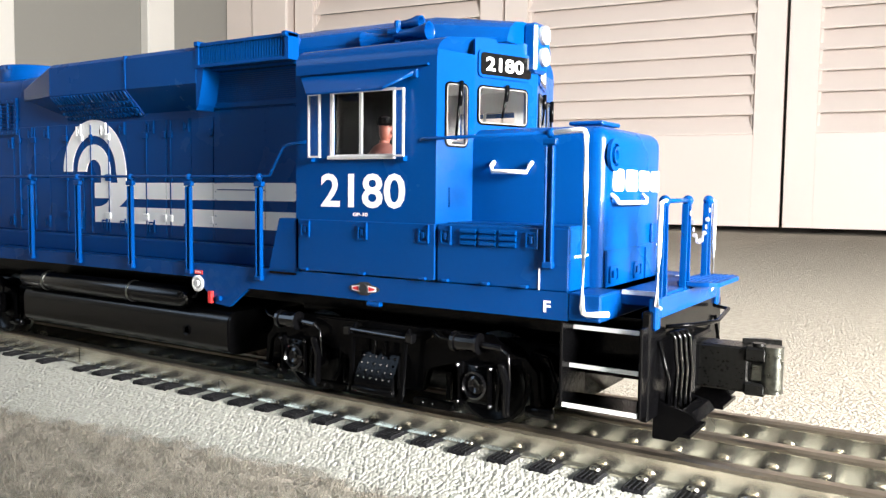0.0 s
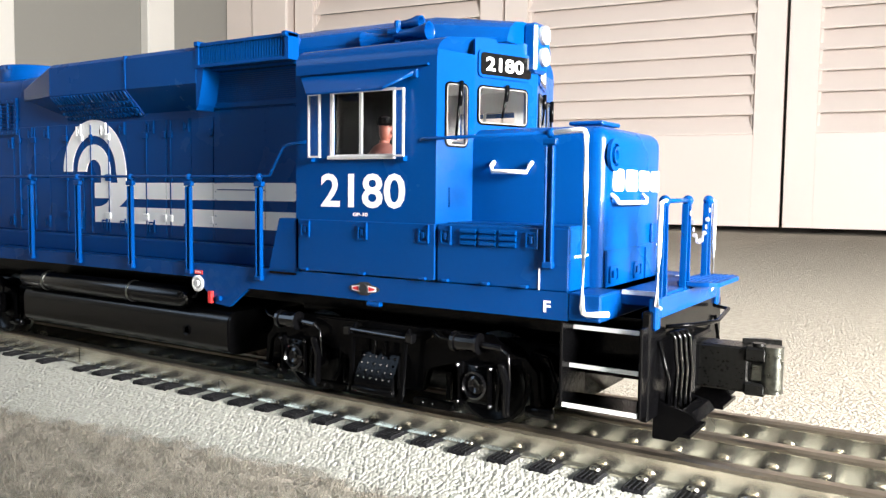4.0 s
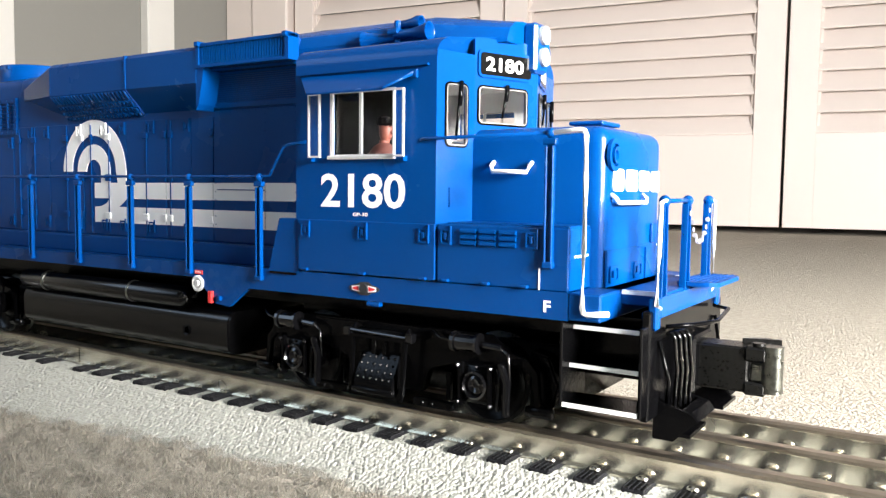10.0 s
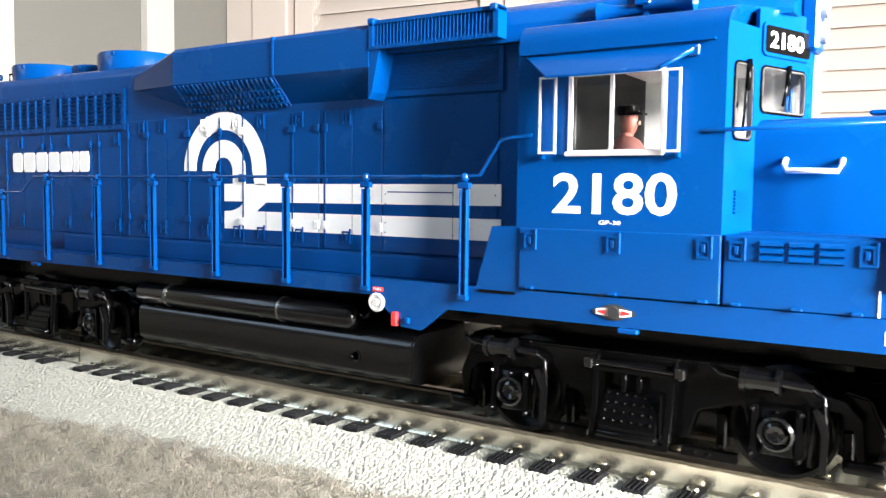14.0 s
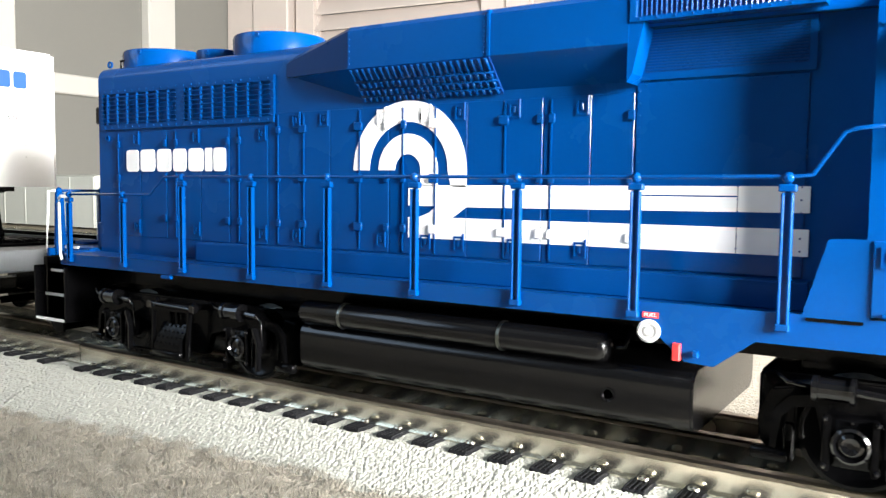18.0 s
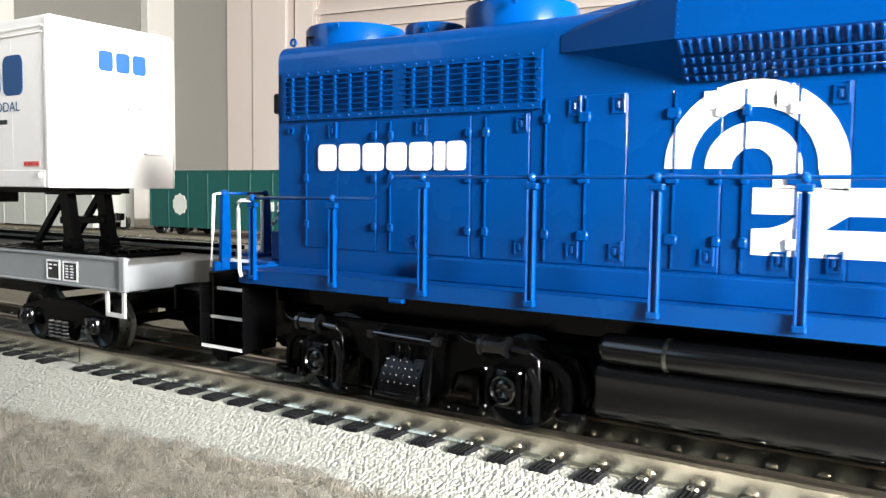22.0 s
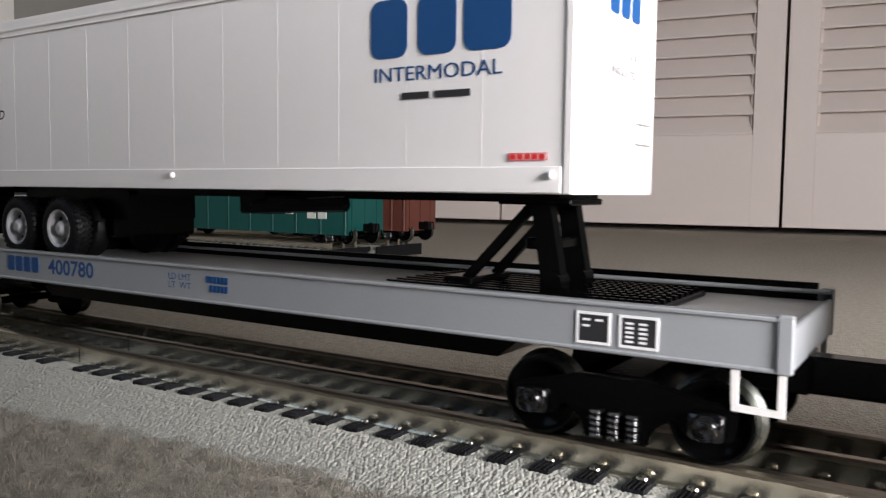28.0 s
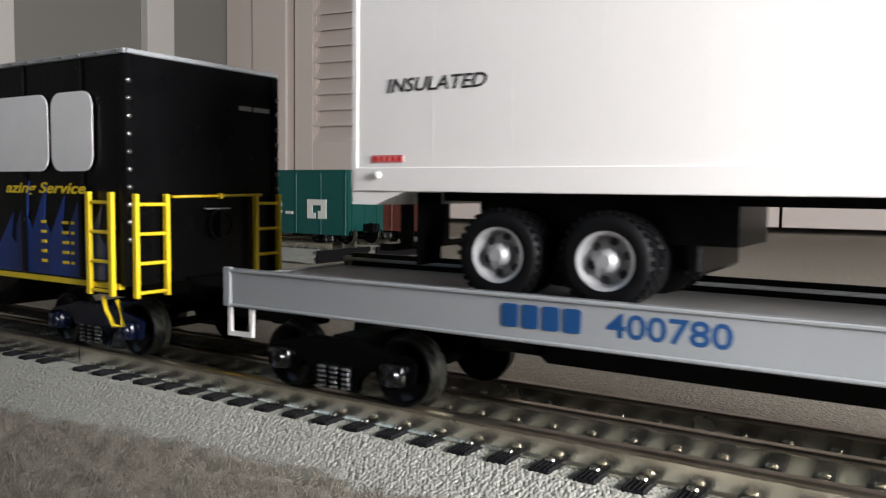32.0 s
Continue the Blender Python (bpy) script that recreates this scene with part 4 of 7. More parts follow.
    # fans
    for x, r, z in ((-0.1490, 0.0150, 0.1035), (-0.1205, 0.0085, 0.1020), (-0.0930, 0.0150, 0.1040)):
        bm = B()
        lathe(bm, [(0.0975, r), (z, r), (z + 0.0008, r * 0.97), (z + 0.0008, r * 0.90), (z - 0.0018, r * 0.88), (z - 0.0018, r * 0.15), (z - 0.0006, r * 0.12)], "z", (x, 0, 0), 32)
        f = part("roof_fan", bm, BLUE, L, "round blue roof fan housing")
        for k in range(8):
            bm = B()
            a = k * math.pi / 4
            cyl(bm, (x + 0.1 * r * math.cos(a), 0.1 * r * math.sin(a), z), (x + 0.93 * r * math.cos(a), 0.93 * r * math.sin(a), z), 0.0003, 5)
            part("fan_guard", bm, BLUE, f)
        for sy in (-1, 1):
            bm = B()
            lathe(bm, [(sy * 0 - 0.0004, 0.0008), (0.0004, 0.0008)], "y", (x + r * 0.4, sy * (r + 0.0010), z - 0.0008), 8)
            part("lifting_eye", bm, BLUE, f)
    for sy in (-1, 1):
        rod("roof_grab", [(-0.1560, sy * 0.0140, 0.0980), (-0.1560, sy * 0.0140, 0.1008), (-0.1465, sy * 0.0140, 0.1008), (-0.1465, sy * 0.0140, 0.0980)], 0.0004, BLACK, L)
        bm = B()
        frame_ring(bm, rounded(0.0024, 0.0024, 0.0011, 4, -0.1602, 0.0996), rounded(0.0014, 0.0014, 0.0006, 4, -0.1602, 0.0996), "y", *mirror(sy, 0.0150, 0.0156))
        part("lifting_eye", bm, BLUE, L)
    bm = B()
    frame_ring(bm, rounded(0.0022, 0.0022, 0.0010, 4, -0.1590, 0.0737), rounded(0.0012, 0.0012, 0.0005, 4, -0.1590, 0.0737), "y", -HY - 0.0006, -HY)
    part("class_lamp", bm, BLUE, L)
    # cab
    cab(L)
    nose(L)
    ends(L)
    # handrails along the walkways
    posts = [(-0.1596, 0.0542), (-0.1306, 0.0545), (-0.1022, 0.0600), (-0.0731, 0.0600), (-0.0450, 0.0600), (-0.0172, 0.0600), (0.0108, 0.0600), (0.0382, 0.0600), (0.0673, 0.0600)]
    for sy in (-1, 1):
        y = sy * (CY + 0.0004)
        for x, z in posts:
            channel_post("stanchion", L, x, y, 0.0318, z, sy)
        rod("handrail", [(-0.1596, y, 0.0542), (-0.1306, y, 0.0545), (-0.1172, y, 0.0545), (-0.1102, y, 0.0600), (-0.0450, y, 0.0601), (0.0681, y, 0.0602), (0.0715, y, 0.0606), (0.0765, y, 0.0682), (0.0785, y, 0.0688), (0.0845, y * 0.99, 0.0693)], 0.00042, BLUE, L)
    # fuel tank and air reservoirs
    bm = B()
    tp = [(-0.0246 - 0.0036 * math.sin(k * 0.2618), 0.0164 + 0.0036 * math.cos(k * 0.2618)) for k in range(7)]
    tp += [(-0.0246 - 0.0036 * math.cos(k * 0.2618), 0.0104 - 0.0036 * math.sin(k * 0.2618)) for k in range(7)]
    for a, b in ((-0.0582, 0.0494), (-0.0588, -0.0582), (0.0494, 0.0500)):
        e = 0.0 if b - a > 0.01 else 0.0004
        prism(bm, [(y + e, z) for y, z in tp] + [(-y - e, z) for y, z in tp[::-1]], "x", a, b)
    part("fuel_tank", smooth(bm, 30), TANKBLACK, L, "black fuel tank with rounded edges")
    for sy in (-1, 1):
        bm = B()
        lathe(bm, [(-0.0586, 0.0004), (-0.0583, 0.0017), (-0.0576, 0.0027), (-0.0562, 0.0034), (0.0296, 0.0034), (0.0309, 0.0028), (0.0316, 0.0018), (0.0319, 0.0004)], "x", (0, sy * 0.0272, 0.0230), 20)
        at_ = part("air_reservoir", bm, TANKBLACK, L, "black air reservoir")
        for x in (-0.0430, 0.0052):
            bm = B()
            lathe(bm, [(-0.0004, 0.0036), (0.0004, 0.0036)], "x", (x, sy * 0.0272, 0.0230), 20)
            part("strap", bm, DARKSTEEL, at_, "thin steel strap")
        bm = B()
        tube(bm, [(0.0318, sy * 0.0272, 0.0230), (0.0350, sy * 0.0272, 0.0235), (0.0360, sy * 0.0262, 0.0280)], 0.0006, 6)
        part("air_pipe", bm, BLACK, at_)
        bm = B()
        lathe(bm, [(sy * 0.0282, 0.0016), (sy * 0.0286, 0.0016), (sy * 0.0284, 0.0011), (sy * 0.0282, 0.0010)], "y", (0.0316, 0, 0.0130), 16)
        part("tank_plug", bm, BLACK, L)
        # fuel filler, its glass and sign
        bm = B()
        lathe(bm, [(sy * CY, 0.0024), (sy * (CY + 0.0006), 0.0024), (sy * (CY + 0.0008), 0.0019), (sy * (CY + 0.0005), 0.0016), (sy * (CY + 0.0005), 0.0010), (sy * (CY + 0.0009), 0.0008)], "y", (0.0417, 0, 0.0286), 20)
        part("fuel_filler", bm, CHROME, L, "chrome fuel filler cap")
        one("sight_glass", RED, L, 0.0468, 0.0484, *mirror(sy, CY, CY + 0.0012), 0.0232, 0.0268, bev=0.0002, label="red fuel sight glass")
        one("fuel_valve", BLUE, L, 0.0508, 0.0520, *mirror(sy, CY, CY + 0.0012), 0.0242, 0.0256, bev=0.0002)
    fs_ = one("fuel_sign", RED, L, 0.0402, 0.0436, -CY - 0.0002, -CY, 0.0313, 0.0325, label="small red sign")
    letters("sign_word", "FUEL", (0.0026, 0.0007), side_page(0.0406, -CY - 0.0002, 0.0316), WHITE, fs_)
    # builder's emblem
    bm = B()
    prism(bm, [(0.1043 + 0.0048 * math.cos(a) * (1 if abs(math.cos(a)) < 0.4 else 1.0), 0.0317 + (0.0012 if abs(math.cos(a)) > 0.45 else 0.0017) * math.sin(a)) for a in [k * math.pi / 12 for k in range(24)]], "y", -CY - 0.0003, -CY)
    em = part("emblem_plate", bm, INK, L, "small dark oval emblem with red and white bars")
    for a, b in ((0.1004, 0.1030), (0.1056, 0.1082)):
        hi_, lo_ = (0.00090, 0.00055) if a > 0.1043 else (0.00055, 0.00090)
        for nm, m, g, y in (("emblem_field", WHITE, 0.0, -CY - 0.0004), ("emblem_bar", RED, 0.00036, -CY - 0.0005)):
            bm = B()
            prism(bm, [(a + g, 0.0317 - hi_ + g), (b - g, 0.0317 - lo_ + g), (b - g, 0.0317 + lo_ - g), (a + g, 0.0317 + hi_ - g)], "y", y, y + 0.0001)
            part(nm, bm, m, em)
    bm = B()
    lathe(bm, [(-CY - 0.0007, 0.0013), (-CY - 0.0003, 0.0014)], "y", (0.1043, 0, 0.0317), 14)
    part("emblem_hub", bm, INK, em)
    # trucks, pipes under the sill
    for cx in (0.1084, -0.1084):
        loco_truck(L, cx)
    markings(L)
    return L


def _slant(bm, x0, x1, sy, by, hy):
    pts = [(x0, sy * (by + 0.0001), 0.0886), (x1, sy * (by + 0.0001), 0.0886), (x1, sy * (hy + 0.0003), 0.0808), (x0, sy * (hy + 0.0003), 0.0808)]
    f = bm.faces.new([bm.verts.new(p) for p in pts])
    r = bmesh.ops.extrude_face_region(bm, geom=[f])
    for v in r["geom"]:
        if isinstance(v, bmesh.types.BMVert):
            v.co.y -= sy * 0.0008
    bmesh.ops.recalc_face_normals(bm, faces=bm.faces[:])
    return bm


def on_panel(p, q, u, z, out):
    d = Vector((q[0] - p[0], q[1] - p[1], 0)).normalized()
    n = Vector((d.y, -d.x, 0))
    return Vector((p[0], p[1], z)) + d * u + n * out


def pane_on(name, p, q, u0, u1, z0, z1, material, parent, out, th, r=0.001, label="", ring=None):
    d = Vector((q[0] - p[0], q[1] - p[1], 0)).normalized()
    n = Vector((d.y, -d.x, 0))
    m = Matrix(((d.x, 0, n.x, p[0]), (d.y, 0, n.y, p[1]), (0, 1, 0, 0), (0, 0, 0, 1)))
    bm = B()
    o = rounded(u1 - u0, z1 - z0, r, 4, (u0 + u1) / 2, (z0 + z1) / 2)
    if ring:
        i = rounded(u1 - u0 - 2 * ring, z1 - z0 - 2 * ring, max(0.0002, r - ring), 4, (u0 + u1) / 2, (z0 + z1) / 2)
        frame_ring(bm, o, i, "z", out, out + th)
    else:
        prism(bm, o, "z", out, out + th)
    bm.transform(m)
    return part(name, bm, material, parent, label)


def cab(L):
    x0, x1 = 0.0808, 0.1257
    fx = [(-0.0320, 0.1257), (-0.0197, 0.1288), (0.0, 0.1362), (0.0197, 0.1288), (0.0320, 0.1257)]
    # side walls with the window opening
    for sy in (-1, 1):
        bm = B()
        frame_ring(bm, [(x0, 0.0355), (x1, 0.0355), (x1, 0.0886), (x0, 0.0886)], [(0.0935, 0.0656), (0.1135, 0.0656), (0.1135, 0.0815), (0.0935, 0.0815)], "y", *mirror(sy, CY - 0.0010, CY))
        part("cab_side", bm, BLUE, L, "blue cab side with an open window")
        one("cab_skirt", BLUE, L, 0.0818, 0.1258, *mirror(sy, CY, CY + 0.0004), 0.0352, 0.0489, bev=0.0002)
        # sash: two bright uprights, a sill and half-open pane
        w = part("cab_window", frame_ring(B(), [(0.0930, 0.0650), (0.1138, 0.0650), (0.1138, 0.0820), (0.0930, 0.0820)], [(0.0938, 0.0658), (0.1131, 0.0658), (0.1131, 0.0813), (0.0938, 0.0813)], "y", *mirror(sy, CY - 0.0004, CY + 0.0004)), CHROME, L, "bright metal window frame")
        one("window_sill", CHROME, w, 0.0926, 0.1140, *mirror(sy, CY, CY + 0.0013), 0.0645, 0.0655, bev=0.0002)
        one("sash_bar", CHROME, w, 0.1020, 0.1027, *mirror(sy, CY - 0.0012, CY - 0.0004), 0.0656, 0.0815)
        # wind deflectors
        for a, b in ((0.0868, 0.0908), (0.1143, 0.1175)):
            d = part("wind_deflector", frame_ring(B(), [(a, 0.0650), (b, 0.0650), (b, 0.0815), (a, 0.0815)], [(a + 0.0004, 0.0655), (b - 0.0004, 0.0655), (b - 0.0004, 0.0810), (a + 0.0004, 0.0810)], "y", *mirror(sy, CY + 0.0014, CY + 0.0021)), CHROME, L, "clear wind deflector in a bright frame")
            q = one("deflector_pane", GLASS, d, a + 0.0005, b - 0.0005, *mirror(sy, CY + 0.0016, CY + 0.0018), 0.0656, 0.0809)
            q.visible_shadow = False
            one("deflector_bracket", BLUE, d, (a if a < 0.1 else b - 0.001) + 0.0002, (a if a < 0.1 else b - 0.001) + 0.0008, *mirror(sy, CY, CY + 0.0016), 0.0640, 0.0652)
        # sunshade
        bm = B()
        y0, y1 = sy * (CY - 0.0002), sy * (CY + 0.0068)
        top = [(0.0822, y0, 0.0866), (0.1205, y0, 0.0862), (0.1146, y1, 0.0810), (0.0905, y1, 0.0810)]
        f = bm.faces.new([bm.verts.new(v) for v in top])
        r = bmesh.ops.extrude_face_region(bm, geom=[f])
        for v in r["geom"]:
            if isinstance(v, bmesh.types.BMVert):
                v.co.z -= 0.0005
        bmesh.ops.recalc_face_normals(bm, faces=bm.faces[:])
        part("sunshade", bm, BLUE, L, "slanted blue sunshade above the cab window")
        rod("shade_brace", [(0.1146, y1, 0.0810), (0.1195, sy * (CY + 0.0004), 0.0850)], 0.0004, BLUE, L)
        one("shade_bracket", BLUE, L, 0.1185, 0.1205, *mirror(sy, CY, CY + 0.0010), 0.0838, 0.0856, bev=0.0002)
        one("rain_gutter", BLUE, L, 0.0815, 0.1235, *mirror(sy, CY, CY + 0.0008), 0.0866, 0.0871)
        if sy > 0:
            continue
        p = one("pane", GLASS, w, 0.0942, 0.1020, *mirror(sy, CY - 0.0011, CY - 0.0008), 0.0660, 0.0812)
        p.visible_shadow = False
    one("cab_rear_wall", INTERIOR, L, x0 + 0.0002, x0 + 0.0010, -CY + 0.001, CY - 0.001, 0.0355, 0.0898)
    one("cab_floor", INTERIOR, L, x0, x1, -CY + 0.001, CY - 0.001, 0.0540, 0.0550)
    one("cab_ceiling", INTERIOR, L, x0 + 0.001, x1, -CY + 0.0012, CY - 0.0012, 0.0874, 0.0882)
    part("cab_lining", frame_ring(B(), [(x0 + 0.001, 0.0550), (x1, 0.0550), (x1, 0.0874), (x0 + 0.001, 0.0874)], [(0.0935, 0.0656), (0.1135, 0.0656), (0.1135, 0.0815), (0.0935, 0.0815)], "y", CY - 0.0018, CY - 0.0012), INTERIOR, L)
    one("electrical_locker", BLACK, L, 0.0820, 0.0905, -0.0240, 0.0240, 0.0550, 0.0872)
    # curved roof
    roof = [(-CY, 0.0886)]
    for k in range(7):
        a = radians(180 - 90 * k / 6 * 0.88)
        roof.append((-CY + 0.0050 + 0.0050 * math.cos(a), 0.0893 + 0.0044 * math.sin(a)))
    roof += [(-0.0130, 0.0954)]
    roof = roof + [(-a, b) for a, b in roof[::-1]]
    bm = B()
    rings = [[bm.verts.new((xx, y, z)) for y, z in roof] for xx in (x0, x1 + 0.0002)]
    # its front edge follows the bent cab front
    for v in rings[1]:
        v.co.x = float(np.interp(v.co.y, [f[0] for f in fx], [f[1] for f in fx])) + 0.0001
    fs = [bm.faces.new(rings[0]), bm.faces.new(rings[1])]
    n = len(roof)
    for k in range(n):
        fs.append(bm.faces.new((rings[0][k], rings[0][(k + 1) % n], rings[1][(k + 1) % n], rings[1][k])))
    bmesh.ops.recalc_face_normals(bm, faces=fs)
    part("cab_roof", smooth(bm, 30), BLUE, L, "curved blue cab roof")
    # bent front wall, window by window
    for i in range(4):
        p, q = (fx[i][1], fx[i][0]), (fx[i + 1][1], fx[i + 1][0])
        ln = math.hypot(q[0] - p[0], q[1] - p[1])
        outer = i in (0, 3)
        if outer:
            u0, u1, a, b = 0.0032, 0.0098, 0.0680, 0.0824
            if i == 3:
                u0, u1 = ln - u1, ln - u0
        else:
            u0, u1, a, b = (0.0014, ln - 0.0040, 0.0740, 0.0826) if i == 1 else (0.0040, ln - 0.0014, 0.0740, 0.0826)
        d = Vector((q[0] - p[0], q[1] - p[1], 0)).normalized()
        nn = Vector((d.y, -d.x, 0))
        bm = B()
        za, zb = (0.0355, 0.0903) if outer else (0.0480, 0.0948)
        frame_ring(bm, [(0, za), (ln, za), (ln, zb), (0, zb)], [(u0, a), (u1, a), (u1, b), (u0, b)], "z", -0.0008, 0)
        bm.transform(Matrix(((d.x, 0, nn.x, p[0]), (d.y, 0, nn.y, p[1]), (0, 1, 0, 0), (0, 0, 0, 1))))
        part("cab_front", bm, BLUE, L)
        pane_on("windscreen_frame", p, q, u0 - 0.0002, u1 + 0.0002, a - 0.0002, b + 0.0002, STEEL, L, -0.0003, 0.0007, 0.0012, "bright windscreen frame", ring=0.0003)
        pane_on("windscreen_gasket", p, q, u0 - 0.0006, u1 + 0.0006, a - 0.0006, b + 0.0006, BLACK, L, 0.0, 0.0003, 0.0015, ring=0.0004)
        g = pane_on("windscreen", p, q, u0, u1, a, b, GLASS, L, -0.0006, 0.0002, 0.0010)
        g.visible_shadow = False
        um = (u0 + u1) / 2
        wp = part("wiper", tube(B(), [on_panel(p, q, um + 0.0008, b + 0.0008, 0.0008), on_panel(p, q, um - 0.0002, (a + b) / 2, 0.0008), on_panel(p, q, um - 0.0006, a + 0.0012, 0.0005)], 0.00032, 6), BLACK, L, "black wiper")
        part("wiper_motor", tube(B(), [on_panel(p, q, um + 0.0009, b + 0.0010, 0.0008), on_panel(p, q, um + 0.0003, b - 0.0050 if outer else b - 0.0030, 0.0009)], 0.0006, 6), BLACK, wp)
        if not outer:
            b0, b1 = (0.0016, ln - 0.0028) if i == 1 else (0.0028, ln - 0.0016)
            nb = pane_on("number_board", p, q, b0, b1, 0.0858, 0.0912, BLACK_GLOSS, L, 0.0, 0.0006, 0.0010, "black number board with lit white numerals")
            pane_on("board_frame", p, q, b0 - 0.0008, b1 + 0.0008, 0.0851, 0.0919, BLUE, nb, 0.0, 0.0005, 0.0014, ring=0.0007)
            d = Vector((q[0] - p[0], q[1] - p[1], 0)).normalized()
            nn = Vector((d.y, -d.x, 0))
            o = on_panel(p, q, b0 + 0.0015, 0.0868, 0.0006)
            letters("lit_number", "2180", (b1 - b0 - 0.0042, 0.0034), Matrix(((d.x, 0, nn.x, o.x), (d.y, 0, nn.y, o.y), (0, 1, 0, o.z), (0, 0, 0, 1))), GLOWBOARD, nb, bold=0.02)
    # headlight
    one("headlight_box", BLUE, L, 0.1335, 0.1375, -0.0036, 0.0036, 0.0876, 0.1004, bev=0.0008)
    for z in (0.0918, 0.0974):
        bm = B()
        lathe(bm, [(0.1372, 0.0024), (0.1386, 0.0024), (0.1384, 0.0019), (0.1380, 0.0019)], "x", (0, 0, z), 20)
        h = part("headlight", bm, GREY, L, "grey headlight rim with a lit lens")
        bm = B()
        lathe(bm, [(0.1378, 0.0017), (0.1386, 0.0014), (0.1389, 0.0007)], "x", (0, 0, z), 18)
        part("lens", bm, GLOWLAMP, h, "lit headlight lens")
    # horn beside the roof hump
    bm = B()
    cyl(bm, (0.1050, -0.0195, 0.0930), (0.1050, -0.0195, 0.1010), 0.0009, 8)
    box(bm, 0.1032, 0.1068, -0.0222, -0.0168, 0.0972, 0.0986, bev=0.0003)
    hn = part("air_horn", bm, BLUE, L, "blue three-chime air horn")
    for y, z, sx, ln in ((-0.0208, 0.0972, 1, 0.0110), (-0.0200, 0.0968, -1, 0.0105), (-0.0185, 0.1002, 1, 0.0070)):
        bm = B()
        lathe(bm, [(0, 0.0009), (sx * ln * 0.5, 0.0012), (sx * ln * 0.82, 0.0018), (sx * ln, 0.0024 if ln > 0.008 else 0.0017), (sx * ln * 0.98, 0.0020 if ln > 0.008 else 0.0014), (sx * ln * 0.7, 0.0008)], "x", (0.1050, y, z), 16)
        part("horn_bell", bm, BLUE, hn)
    # vent on the cab front corner, figure inside
    for k in range(7):
        p, q = (fx[0][1], fx[0][0]), (fx[1][1], fx[1][0])
        pane_on("vent_slat", p, q, 0.0042, 0.0100, 0.0530 + k * 0.0007, 0.0534 + k * 0.0007, BLUE, L, 0.0, 0.0005, 0.0001)
    one("control_stand", INTERIOR, L, 0.1150, 0.1230, -0.0220, -0.0120, 0.0550, 0.0700, bev=0.0006)
    bm = B()
    fx_ = 0.1020
    lathe(bm, [(0.0550, 0.0046), (0.0620, 0.0050), (0.0662, 0.0044), (0.0684, 0.0028), (0.0692, 0.0014), (0.0700, 0.0014)], "z", (fx_, -0.0210, 0), 16)
    lathe(bm, [(0.0694, 0.0008), (0.0706, 0.0016), (0.0722, 0.0019), (0.0738, 0.0018), (0.0750, 0.0008)], "z", (fx_ + 0.0005, -0.0210, 0), 16)
    lathe(bm, [(0.0737, 0.0020), (0.0746, 0.0024), (0.0757, 0.0023), (0.0763, 0.0007)], "z", (fx_ + 0.0002, -0.0210, 0), 16)
    box(bm, fx_ + 0.0014, fx_ + 0.0038, -0.0230, -0.0190, 0.0738, 0.0743)
    box(bm, fx_ + 0.0023, fx_ + 0.0030, -0.0215, -0.0205, 0.0716, 0.0726, bev=0.0002)
    cyl(bm, (fx_ + 0.0010, -0.0255, 0.0660), (fx_ + 0.0030, -0.0262, 0.0600), 0.0014, 8)
    fg = part("toy_figure", bm, COAT, L, "painted plastic figure with a dark cap in the cab")
    fg.data.materials.append(SKIN)
    fg.data.materials.append(BLACK)
    for f in fg.data.polygons:
        z = f.center.z
        f.material_index = 2 if z > 0.0737 else (1 if z > 0.0690 else 0)


